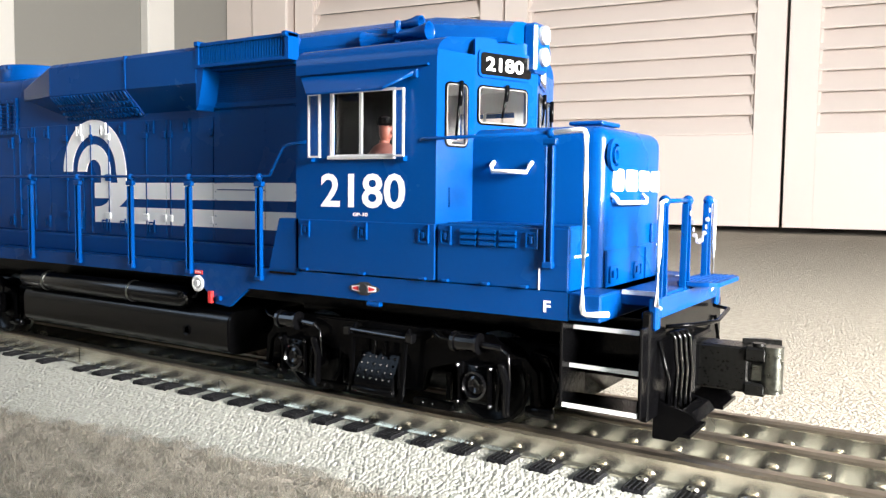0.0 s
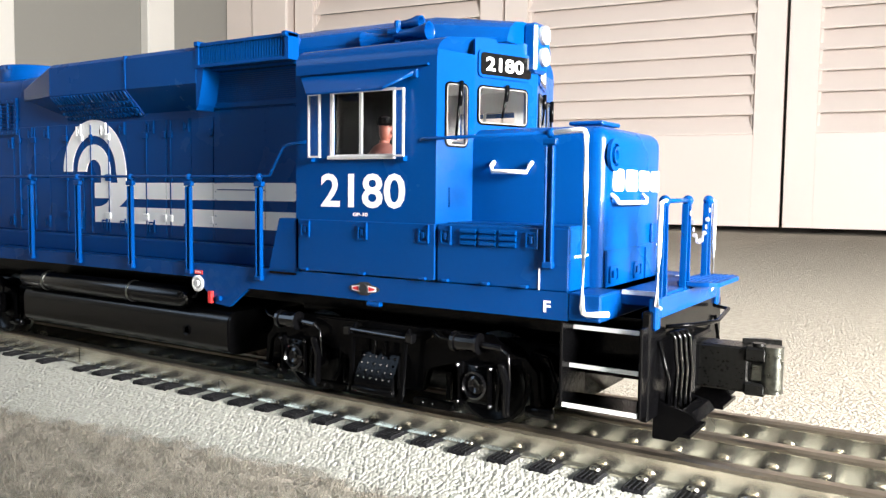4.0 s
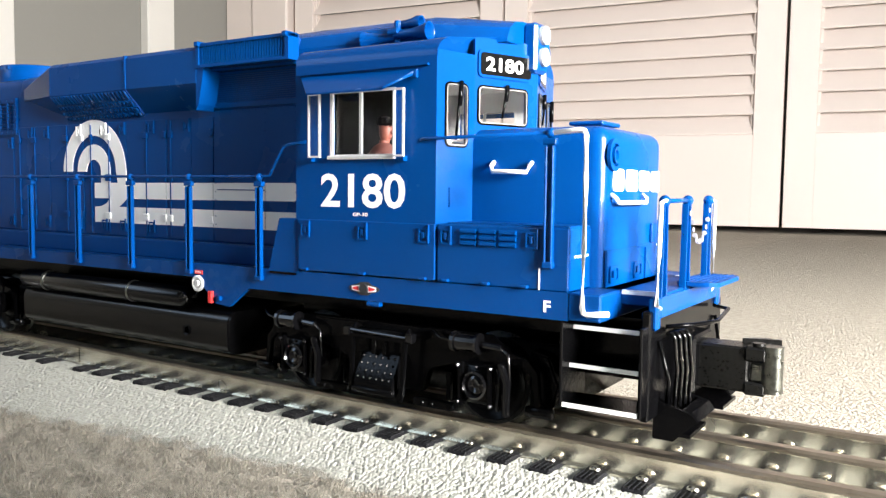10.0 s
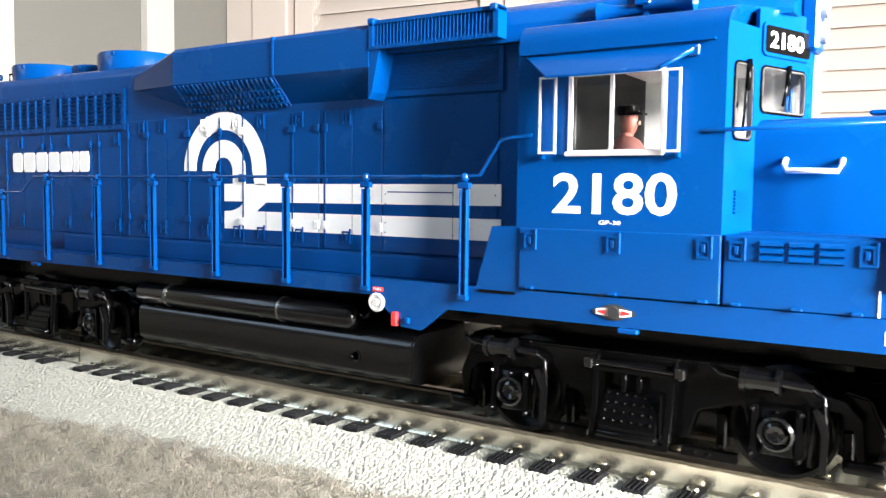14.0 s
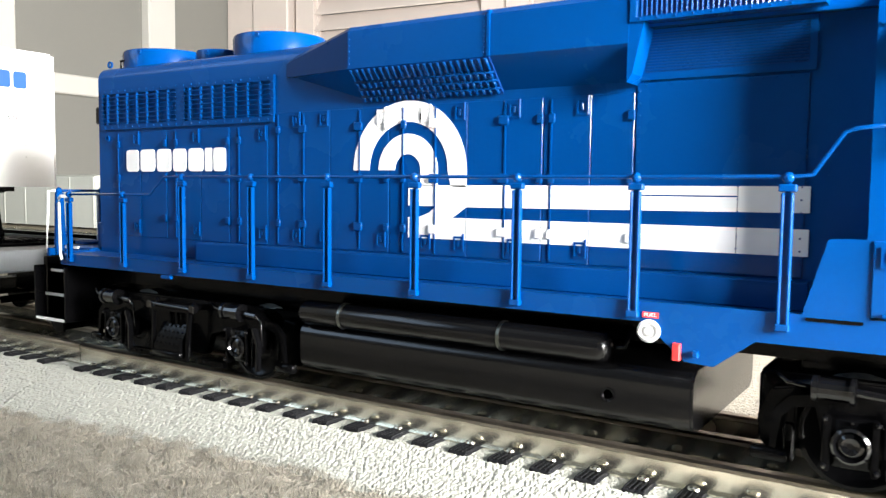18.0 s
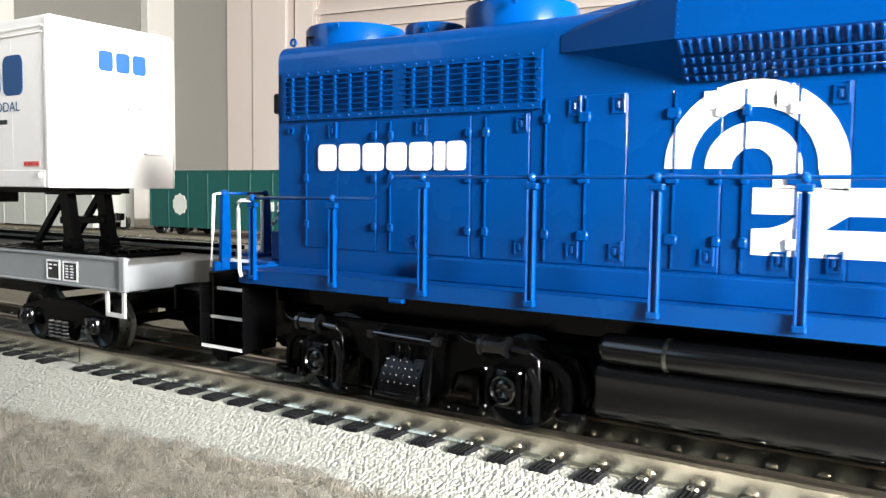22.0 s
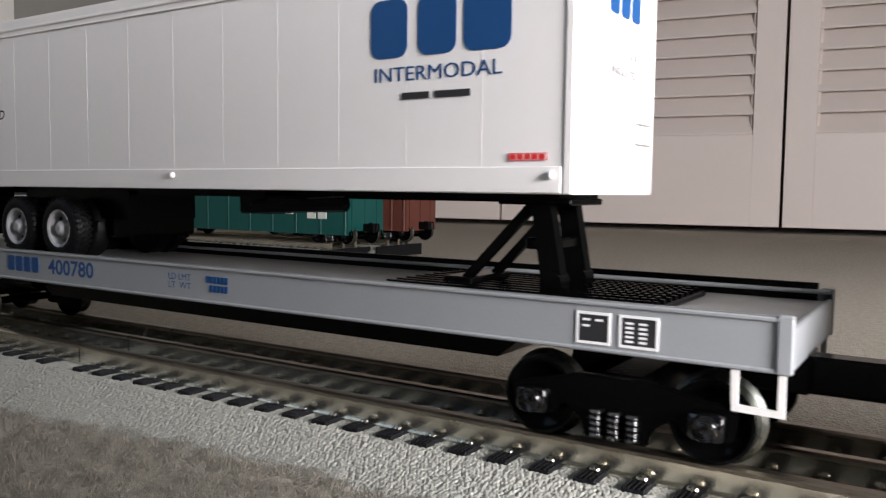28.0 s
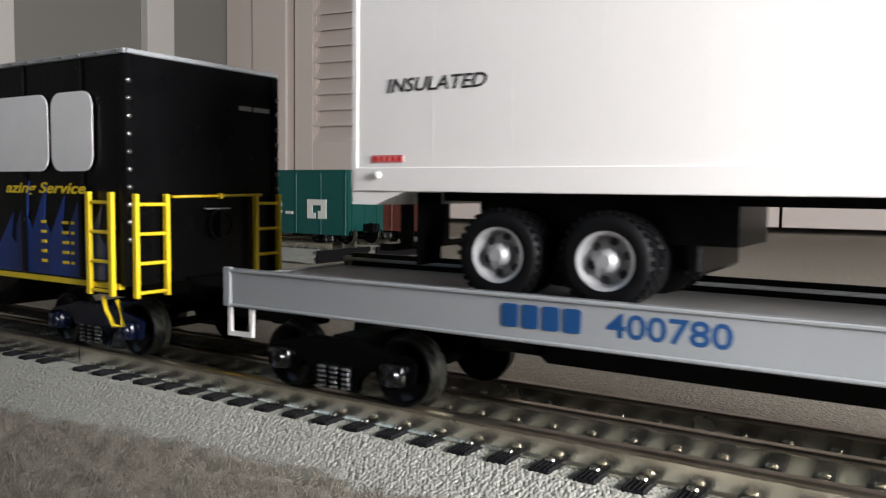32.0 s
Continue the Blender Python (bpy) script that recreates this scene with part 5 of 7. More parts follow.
def nose(L):
    # short hood with rounded edges
    bm = B()
    box(bm, 0.1270, 0.1634, -0.0200, 0.0206, 0.0335, 0.0722)
    es = [e for e in bm.edges if (e.verts[0].co.x > 0.16 and e.verts[1].co.x > 0.16) and abs(e.verts[0].co.z - e.verts[1].co.z) > 0.01 or (e.verts[0].co.z > 0.07 and e.verts[1].co.z > 0.07)]
    bmesh.ops.bevel(bm, geom=es, offset=0.0034, segments=5, affect="EDGES", profile=0.5)
    part("short_hood", smooth(bm, 35), BLUE, L, "blue short hood with rounded edges")
    bm = B()
    box(bm, 0.1490, 0.1560, -0.0050, 0.0050, 0.0722, 0.0734, bev=0.0003)
    box(bm, 0.1480, 0.1570, -0.0060, 0.0060, 0.0734, 0.0744, bev=0.0003)
    part("sand_hatch", bm, BLUE, L)
    for sy in (-1, 1):
        one("front_locker", BLUE, L, 0.1262, 0.1604, *mirror(sy, 0.0196, CY), 0.0350, 0.0490, bev=0.0003)
        one("locker_top", BLUE_TREAD, L, 0.1290, 0.1602, *mirror(sy, 0.0200, CY - 0.0003), 0.0490, 0.0494, label="blue tread plate")
        if sy < 0:
            for r in range(3):
                for c in range(3):
                    x, z = 0.1330 + c * 0.0052, 0.0475 - r * 0.0014
                    part("louvre", cyl(B(), (x, -CY - 0.0002, z), (x + 0.0042, -CY - 0.0002, z), 0.0006, 6), BLUE, L)
            for x in (0.0844, 0.1037, 0.1225):
                latch(L, x, 0.0460, sy, CY + 0.0003)
            for x in (0.1287, 0.1513):
                latch(L, x, 0.0460, sy, CY)
            for x in (0.0846, 0.1040, 0.1226, 0.1290, 0.1400, 0.1500):
                one("panel_foot", BLUE, L, x - 0.0010, x + 0.0010, -CY - 0.0012, -CY, 0.0352, 0.0360, bev=0.0002)
            one("locker_seam", WHITE_ROD, L, 0.1533, 0.1536, -CY - 0.0002, -CY, 0.0352, 0.0400)
        one("locker_mark", WHITE_ROD, L, 0.1604, 0.1606, *mirror(sy, 0.0215, 0.0290), 0.0424, 0.0429, label="small white line")
        y = sy * (0.0200 + (0.0006 if sy > 0 else 0))
        rod("grab_iron", [(0.1348, y, 0.0640), (0.1348, y + sy * 0.0014, 0.0630), (0.1352, y + sy * 0.0016, 0.0616), (0.1446, y + sy * 0.0016, 0.0615), (0.1451, y + sy * 0.0014, 0.0630), (0.1451, y, 0.0638)], 0.00055, WHITE_ROD, L, "white grab iron")
        yy = sy * (CY + 0.0004)
        channel_post("stanchion", L, 0.1557, yy, 0.0407, 0.0697, sy)
        rod("handrail", [(0.1212, sy * CY, 0.0690), (0.1225, yy, 0.0692), (0.1557, yy, 0.0697)], 0.00042, BLUE, L)
        if sy < 0:
            rod("end_handrail", [(0.1557, yy, 0.0697), (0.1628, yy, 0.0701), (0.1636, yy, 0.0698), (0.1640, yy, 0.0690), (0.1641, yy, 0.0600), (0.1640, yy, 0.0450), (0.1639, yy, 0.0320), (0.1642, yy, 0.0310), (0.1650, yy, 0.0306), (0.1700, yy, 0.0312)], 0.00062, WHITE_ROD, L, "white painted end handrail")
        # rear slope below the cab
        bm = B()
        prism(bm, [(0.0705, 0.0345), (0.0745, 0.0488), (0.0760, 0.0490), (0.0818, 0.0490), (0.0818, 0.0345)], "y", *mirror(sy, CY - 0.0010, CY))
        part("cab_step_guard", bm, BLUE, L)
        one("sill_slot", BLACK, L, 0.0712, 0.0808, *mirror(sy, CY, CY + 0.0003), 0.0336, 0.0342)
    # nose front
    X = 0.1634
    bm = B()
    frame_ring(bm, rounded(0.0075, 0.0075, 0.0035, 6, -0.0152, 0.0655), rounded(0.0052, 0.0052, 0.0025, 6, -0.0152, 0.0655), "x", X, X + 0.0008)
    lathe(bm, [(X, 0.0020), (X + 0.0012, 0.0020), (X + 0.0010, 0.0012), (X + 0.0004, 0.0010)], "x", (0, -0.0152, 0.0655), 16)
    part("nose_lamp", bm, BLUE, L, "round blue lamp housing")
    bm = B()
    frame_ring(bm, [(-0.0185, 0.0345), (0.0090, 0.0345), (0.0090, 0.0436), (-0.0185, 0.0436)], [(-0.0179, 0.0350), (0.0084, 0.0350), (0.0084, 0.0431), (-0.0179, 0.0431)], "x", X, X + 0.0005)
    for y in (-0.0133, 0.0030):
        frame_ring(bm, rounded(0.0058, 0.0040, 0.0006, 3, y, 0.0378), rounded(0.0044, 0.0026, 0.0004, 3, y, 0.0378), "x", X, X + 0.0005)
        box(bm, X, X + 0.0006, y - 0.0010, y + 0.0010, 0.0370, 0.0386)
    part("nose_hatch", bm, BLUE, L)
    one("class_latch", BLUE, L, X, X + 0.0008, 0.0120, 0.0148, 0.0440, 0.0490, bev=0.0002)
    rod("nose_grab", [(X, -0.0160, 0.0565), (X + 0.0014, -0.0160, 0.0555), (X + 0.0016, -0.0152, 0.0545), (X + 0.0016, 0.0040, 0.0545), (X + 0.0014, 0.0050, 0.0555), (X, 0.0050, 0.0565)], 0.00055, WHITE_ROD, L, "white nose grab iron")


def ends(L):
    for sx in (1, -1):
        # end platform
        bm = B()
        box(bm, *sorted((out(sx, 0.1604), out(sx, 0.1780))), -0.0200, 0.0200, 0.0318, 0.0350, bev=0.0003)
        if sx > 0:
            box(bm, 0.1604, 0.1680, -CY, CY, 0.0290, 0.0350, bev=0.0004)
        else:
            box(bm, -0.1660, -0.1648, -CY, CY, 0.0300, 0.0345, bev=0.0003)
        part("end_platform", bm, BLUE_TREAD, L, "blue tread plate end platform")
        bm = B()
        prism(bm, rounded(0.0100, 0.0240, 0.0030, 4, out(sx, 0.1800), 0.0080 if sx > 0 else 0), "z", 0.0352, 0.0362)
        for gx in range(6):
            for gy in range(15):
                x, y = out(sx, 0.1764 + gx * 0.0014), (0.0080 if sx > 0 else 0) - 0.0098 + gy * 0.0014
                bmesh.ops.create_icosphere(bm, subdivisions=1, radius=0.0003, matrix=Matrix.Translation((x, y, 0.0362)))
        part("drop_plate", bm, BLUE_TREAD, L, "blue tread plate over the coupler")
        for sy in (-1, 1):
            one("platform_edge", WHITE_ROD, L, *sorted((out(sx, 0.1682), out(sx, 0.1765))), *mirror(sy, 0.0195, 0.0202), 0.0342, 0.0352, label="white platform edge")
            one("end_sill_wing", BLUE, L, *sorted((out(sx, 0.1764), out(sx, 0.1784))), *mirror(sy, 0.0236, 0.0262), 0.0276, 0.0346, bev=0.0004)
        one("end_sill", BLUE, L, *sorted((out(sx, 0.1777), out(sx, 0.1785))), -0.0236, 0.0236, 0.0300, 0.0346, bev=0.0002)
        one("end_plate", BLACK, L, *sorted((out(sx, 0.1755), out(sx, 0.1776))), -0.0280, 0.0280, 0.0080, 0.0318, bev=0.0004)
        # end posts, rods and chain
        px = out(sx, 0.1782)
        ys = (-0.0213, -0.0040, 0.0140) if sx > 0 else (-0.0213, -0.0040, 0.0040, 0.0213)
        for y in ys:
            bm = B()
            pts = [(y - 0.0021, 0.0300), (y + 0.0021, 0.0300), (y + 0.0013, 0.0545), (y - 0.0013, 0.0545)]
            prism(bm, pts, "x", *sorted((px - sx * 0.0008, px - sx * 0.0014)))
            for q in (-1, 1):
                prism(bm, [(y + q * 0.0021, 0.0300), (y + q * 0.0014, 0.0300), (y + q * 0.0008, 0.0545), (y + q * 0.0013, 0.0545)], "x", *sorted((px, px - sx * 0.0010)))
            bmesh.ops.create_icosphere(bm, subdivisions=2, radius=0.0013, matrix=Matrix.Translation((px - sx * 0.0005, y, 0.0552)))
            part("end_post", bm, BLUE, L)
        rod("end_bar", [(px, ys[0], 0.0552), (px, ys[1], 0.0553)], 0.0005, BLUE, L)
        for y, r in ((-0.0250, -1), (0.0180 if sx > 0 else 0.0250, 1)):
            rod("end_grab", [(px, y - r * 0.0030, 0.0553), (px, y, 0.0550), (px, y + r * 0.0006, 0.0440), (px, y + r * 0.0012, 0.0330), (px, y - r * 0.0010, 0.0322)], 0.00050, WHITE_ROD, L, "white end grab rail")
        if sx < 0:
            for sy in (-1, 1):
                g = sy * (CY + 0.0006)
                rod("end_grab", [(-0.1600, g, 0.0536), (-0.1640, g, 0.0535), (-0.1651, g, 0.0528), (-0.1652, g, 0.0510), (-0.1648, g, 0.0340), (-0.1640, g, 0.0318)], 0.00055, WHITE_ROD, L, "white end grab rail")
            rod("end_grab", [(px + 0.001, -0.0060, 0.0548), (px + 0.001, -0.0060, 0.0290)], 0.00050, WHITE_ROD, L, "white end grab rail")
        bm = B()
        n = 13
        a, b = Vector((px, ys[1], 0.0535)), Vector((px, ys[2], 0.0540))
        for k in range(n):
            f = (k + 0.5) / n
            c = a.lerp(b, f)
            c.z -= 0.0085 * (1 - (2 * f - 1) ** 2)
            lathe(bm, [(-0.00015, 0.0006), (0.00015, 0.0006)], "xyz"[k % 2], c, 8)
        part("safety_chain", bm, SILVER, L, "fine metal safety chain")
        steps(L, sx)
        big_coupler(L, sx)
        bm = B()
        box(bm, *sorted((out(sx, 0.1770), out(sx, 0.1815))), -0.0075, 0.0075, 0.0105, 0.0240, bev=0.0006)
        part("draft_box", bm, BLACK, L)
        # air hoses
        for k in range(4):
            y, dx = -0.0195 + k * 0.0017, 0.0006 * k
            tb = B()
            tube(tb, [(out(sx, 0.1785), y, 0.0262), (out(sx, 0.1796 + dx), y, 0.0264), (out(sx, 0.1803 + dx), y + 0.0002, 0.0252), (out(sx, 0.1804 + dx), y + 0.0006, 0.0220), (out(sx, 0.1806 + dx), y + 0.0016, 0.0180), (out(sx, 0.1800 + dx), y + 0.0022, 0.0130), (out(sx, 0.1803 + dx), y + 0.0022, 0.0085)], 0.00048, 8)
            part("air_hose", tb, BLACK_GLOSS, L)
        bm = B()
        tube(bm, [(out(sx, 0.1785), -0.020, 0.0278), (out(sx, 0.1835), -0.016, 0.0282), (out(sx, 0.1845), 0.0, 0.0270), (out(sx, 0.1840), 0.012, 0.0285), (out(sx, 0.1785), 0.020, 0.0280)], 0.0005, 6)
        part("uncoupling_lever", bm, BLACK, L)
        # footboards: open trays with a sloped front
        for sy in (-1, 1):
            bm = B()
            ya, yb = mirror(sy, 0.0070, 0.0215)
            for a, b in ((ya, ya + 0.0008), (yb - 0.0008, yb)):
                prism(bm, [(out(sx, 0.1766), 0.0118), (out(sx, 0.1850), 0.0096), (out(sx, 0.1862), 0.0080), (out(sx, 0.1812), 0.0030), (out(sx, 0.1766), 0.0030)], "y", a, b)
            prism(bm, [(out(sx, 0.1850), 0.0098), (out(sx, 0.1864), 0.0080), (out(sx, 0.1858), 0.0074), (out(sx, 0.1842), 0.0094)], "y", ya + 0.0008, yb - 0.0008)
            prism(bm, [(out(sx, 0.1862), 0.0080), (out(sx, 0.1812), 0.0030), (out(sx, 0.1806), 0.0034), (out(sx, 0.1852), 0.0082)], "y", ya + 0.0008, yb - 0.0008)
            prism(bm, [(out(sx, 0.1766), 0.0118), (out(sx, 0.1790), 0.0112), (out(sx, 0.1790), 0.0104), (out(sx, 0.1766), 0.0108)], "y", ya + 0.0008, yb - 0.0008)
            prism(bm, [(out(sx, 0.1828), 0.0102), (out(sx, 0.1850), 0.0096), (out(sx, 0.1850), 0.0090), (out(sx, 0.1828), 0.0095)], "y", ya + 0.0008, yb - 0.0008)
            box(bm, *sorted((out(sx, 0.1772), out(sx, 0.1846))), ya + 0.0008, yb - 0.0008, 0.0040, 0.0048)
            part("footboard", bm, BLACK, L, "black footboard tray")
            bm = B()
            tube(bm, [(out(sx, 0.1780), sy * 0.0230, 0.0250), (out(sx, 0.1800), sy * 0.0215, 0.0160), (out(sx, 0.1792), sy * 0.0205, 0.0110)], 0.0005, 6)
            part("footboard_brace", bm, BLACK, L)
    # rear hood end: lamp box and number boards
    bm = B()
    box(bm, -0.1690, -0.1640, -0.0045, 0.0045, 0.0760, 0.0900, bev=0.0008)
    rl = part("rear_headlight_box", bm, BLUE, L)
    for z in (0.0795, 0.0860):
        bm = B()
        lathe(bm, [(-0.1690, 0.0028), (-0.1704, 0.0028), (-0.1700, 0.0020)], "x", (0, 0, z), 16)
        part("rear_headlight", bm, CHROME, rl)
    for sy in (-1, 1):
        one("rear_number_box", BLACK_GLOSS, L, -0.1670, -0.1640, *mirror(sy, 0.0090, 0.0170), 0.0790, 0.0850, bev=0.0005)
        one("sandbox", BLUE, L, -0.1700, -0.1642, *mirror(sy, 0.0080, 0.0150), 0.0350, 0.0440, bev=0.0004)


def markings(L):
    Y = -HY - 0.00046
    # wheel-and-stripes mark on the hood
    def arc(bm, cx, cz, r0, r1, a0, a1, n=28, y=Y):
        pts = [(cx + r1 * math.cos(a0 + (a1 - a0) * k / n), cz + r1 * math.sin(a0 + (a1 - a0) * k / n)) for k in range(n + 1)]
        pts += [(cx + r0 * math.cos(a1 + (a0 - a1) * k / n), cz + r0 * math.sin(a1 + (a0 - a1) * k / n)) for k in range(n + 1)]
        prism(bm, pts, "y", y, y + 0.0003)
    cx, cz = -0.0298, 0.0622
    bm = B()
    arc(bm, cx, cz, 0.0127, 0.0183, 0.0, math.pi)
    arc(bm, cx, cz, 0.0042, 0.0096, 0.0, math.pi)
    prism(bm, [(cx + 0.0127, cz), (cx + 0.0183, cz), (cx + 0.0183, cz - 0.0045), (cx + 0.0137, cz - 0.0042)], "y", Y, Y + 0.0003)
    prism(bm, [(cx + 0.0042, cz), (cx + 0.0096, cz), (cx + 0.0096, cz - 0.0042), (cx + 0.0042, cz - 0.0042)], "y", Y, Y + 0.0003)
    prism(bm, [(-0.0294, 0.0582), (0.0690, 0.0586), (0.0690, 0.0532), (-0.0114, 0.0527), (-0.0155, 0.0499), (0.0690, 0.0499), (0.0690, 0.0444), (-0.0294, 0.0443), (-0.0294, 0.0497), (-0.0256, 0.0500), (-0.0226, 0.0511), (-0.0207, 0.0528), (-0.0294, 0.0528)], "y", Y, Y + 0.0003)
    part("stripe_mark", bm, WHITE, L, "white arched stripe mark")
    # door seams that show through the painted stripes
    for x in (-0.0214, -0.0114, -0.0009, 0.0096, 0.0115, 0.0219, 0.0322, 0.0550):
        for a, b in ((0.0530, 0.0582), (0.0444, 0.0499)):
            if x > -0.0112 or a < 0.05:
                one("seam_line", GREY, L, x - 0.00012, x + 0.00012, Y - 0.00004, Y + 0.0001, a, b)
    one("hatch_slot", BLUE, L, 0.0340, 0.0550, Y - 0.00005, Y + 0.0001, 0.0562, 0.0565)
    one("mark_slot", INK, L, cx + 0.0040, cx + 0.0046, Y - 0.0002, Y, 0.0752, 0.0770)
    # plain blocks where the company's name stands
    def name_blocks(x, w, z, h, widths, page, bold=0.86):
        tot = sum(widths)
        u = 0.0
        for k in widths:
            bm = B()
            bw = w * k / tot
            prism(bm, rounded(bw * bold, h, min(bw, h) * 0.18, 3, u + bw / 2, h / 2), "z", 0, 0.0003)
            bm.transform(page)
            part("name_block", bm, WHITE, L, "plain white lettering block")
            u += bw
    name_blocks(-0.1486, 0.0499, 0.0620, 0.0074, (1.0, 1.15, 1.1, 1.0, 1.1, 0.5, 0.85), side_page(-0.1486, -HY - 0.0004, 0.0621))
    name_blocks(0, 0.0345, 0, 0.0052, (1.0, 1.15, 1.05, 0.95), front_page(0.1635, -0.0161, 0.0572), 0.80)
    letters("cab_number", "2180", (0.0272, 0.0088), side_page(0.0896, -CY - 0.00003, 0.0522), WHITE, L, bold=0.02, label="white cab number")
    letters("model_word", "GP-30", (0.0048, 0.0009), side_page(0.1004, -CY - 0.00003, 0.0501), WHITE, L, bold=0.01)
    letters("front_mark", "F", (0.0018, 0.0026), side_page(0.1546, -CY - 0.00003, 0.0303), WHITE, L, bold=0.03)
    one("door_label", WHITE, L, 0.0552, 0.0562, Y - 0.0002, Y, 0.0552, 0.0557)


locomotive()


# ---- the flat car and the trailer on it ----
FLAT_X = -0.4128
SPRING = mat("bright_spring", (0.30, 0.30, 0.30), 0.22, metal=1.0, var=0.3, vscale=500)


def freight_truck(parent, cx, name="truck", base=0.0396, bright=SPRING, half=0.0212, r=0.0092, paint=BLACK):
    bm = B()
    box(bm, -0.005, 0.005, -0.023, 0.023, 0.0095, 0.0165)
    h = base / 2
    for s in (-1, 1):
        ya, yb = mirror(s, 0.0242, 0.0266)
        prism(bm, [(-h - 0.0060, 0.0125), (-h - 0.0050, 0.0062), (-h + 0.0050, 0.0062), (-h + 0.0070, 0.0095), (-0.0082, 0.0060), (-0.0072, 0.0022), (0.0072, 0.0022), (0.0082, 0.0060), (h - 0.0070, 0.0095), (h - 0.0050, 0.0062), (h + 0.0050, 0.0062), (h + 0.0060, 0.0125), (0.0085, 0.0165), (-0.0085, 0.0165)], "y", ya, yb)
    tr = part(name, soften(bm, 0.0005), paint, parent, "black side frames with bright springs")
    tr.location = (cx, 0, 0)
    for ax in (-h, h):
        wheelset(tr, (ax, 0, r), r, half)
        for s in (-1, 1):
            bm = B()
            box(bm, ax - 0.0038, ax + 0.0038, *mirror(s, 0.0262, 0.0290), 0.0062, 0.0122, bev=0.0007)
            lathe(bm, [(s * 0.0286, 0.0030), (s * 0.0298, 0.0029), (s * 0.0304, 0.0021), (s * 0.0300, 0.0012), (s * 0.0304, 0.0006)], "y", (ax, 0, r), 14)
            part("journal_box", soften(bm, 0.0003), BLACK_GLOSS if paint is BLACK else paint, tr)
    for s in (-1, 1):
        for k in (-1, 0, 1):
            bm = B()
            for q in range(5):
                z = 0.0030 + q * 0.0013
                lathe(bm, [(z, 0.0014), (z + 0.0005, 0.0019), (z + 0.0010, 0.0014)], "z", (k * 0.0042, s * 0.0272, 0), 10)
            part("coil_spring", bm, bright, tr)
    return tr


def flat_car():
    at = (BASE_X + FLAT_X, TRACK_Y, RAIL)
    F = thing("flat_car", at, "grey model flat car with blue numbers carrying a trailer", "toy train car")
    MOVERS.append((F, at))
    H = 0.1860
    NEAR, FAR = 0.0256, 0.0312   # the deck lies a little off the middle of the trucks
    ZT, ZB, DK = 0.0329, 0.0215, 0.0300
    for sy, w in ((-1, NEAR), (1, FAR)):
        bm = B()
        box(bm, -H, H, *mirror(sy, w - 0.0012, w), ZB, ZT)
        box(bm, -H, H, *mirror(sy, w - 0.0024, w + 0.0006), ZT - 0.0011, ZT, bev=0.0003)
        box(bm, -H, H, *mirror(sy, w - 0.0022, w + 0.0004), ZB, ZB + 0.0010, bev=0.0003)
        part("side_sill", bm, GREY, F, "grey channel side sill")
    for sx in (-1, 1):
        bm = B()
        box(bm, *sorted((sx * (H - 0.0012), sx * (H + 0.0004))), -NEAR, FAR, ZB + 0.0002, DK + 0.0006, bev=0.0004)
        for sy, w in ((-1, NEAR), (1, FAR)):
            box(bm, *sorted((sx * (H - 0.0024), sx * (H + 0.0006))), *mirror(sy, w - 0.0012, w + 0.0007), ZB, ZT + 0.0004, bev=0.0003)
        part("end_sill", bm, GREY, F, "grey end sill")
        for sy, w in ((-1, NEAR), (1, FAR)):
            bm = B()
            o = [(sx * (H - 0.0108), 0.0128), (sx * (H - 0.0006), 0.0126), (sx * (H - 0.0006), ZB), (sx * (H - 0.0112), ZB)]
            i = [(sx * (H - 0.0096), 0.0142), (sx * (H - 0.0020), 0.0140), (sx * (H - 0.0020), ZB), (sx * (H - 0.0096), ZB)]
            frame_ring(bm, o, i, "y", *mirror(sy, w - 0.0010, w - 0.0002))
            part("corner_step", bm, TRAILERW, F, "pale grey corner step")
        coupler(F, H + (0.0095 if sx > 0 else 0.001), sx, 0.0175)
        bm = B()
        box(bm, *sorted((sx * (H - 0.014), sx * (H + 0.001))), -0.0060, 0.0060, 0.0135, 0.0225, bev=0.0005)
        part("draft_box", bm, BLACK, F)
    one("far_lip", BLACK, F, -H + 0.003, H - 0.003, FAR - 0.0014, FAR - 0.0002, DK, 0.0346, bev=0.0002, label="dark lip along the far side")
    part("deck", box(B(), -H + 0.001, H - 0.001, -NEAR + 0.0011, FAR - 0.0011, DK - 0.0020, DK), DECK, F, "grey deck")
    bm = B()
    prism(bm, [(-0.0960, 0.0222), (-0.0860, 0.0142), (0.1135, 0.0142), (0.1235, 0.0222), (0.1700, 0.0222), (0.1700, 0.0280), (-0.1700, 0.0280), (-0.1700, 0.0222)], "y", -0.0120, 0.0120)
    part("centre_sill", bm, BLACK, F, "black fish-belly centre sill")
    bm = B()
    cyl(bm, (-0.10, -0.0175, 0.0205), (-0.085, -0.0175, 0.0205), 0.0035, 12)
    tube(bm, [(-0.085, -0.0175, 0.0205), (0.0, -0.017, 0.0195), (0.09, -0.014, 0.0200)], 0.0005, 6)
    part("brake_rigging", bm, BLACK, F)
    for cx in (0.1511, -0.1419):
        freight_truck(F, cx)
    Y = -NEAR - 0.0001
    def X(v):
        return v - FLAT_X
    # number and data on the sill
    for k in range(4):
        bm = B()
        prism(bm, rounded(0.0043, 0.0056, 0.0008, 3, X(-0.5044) + k * 0.0053 + 0.0022, 0.0278), "y", Y - 0.0001, Y + 0.0001)
        part("name_block", bm, NAVY, F, "plain blue lettering block")
    letters("car_number", "400780", (0.0272, 0.0056), side_page(X(-0.4783), Y + 0.0001, 0.0250), NAVY, F, bold=0.02, label="blue car number")
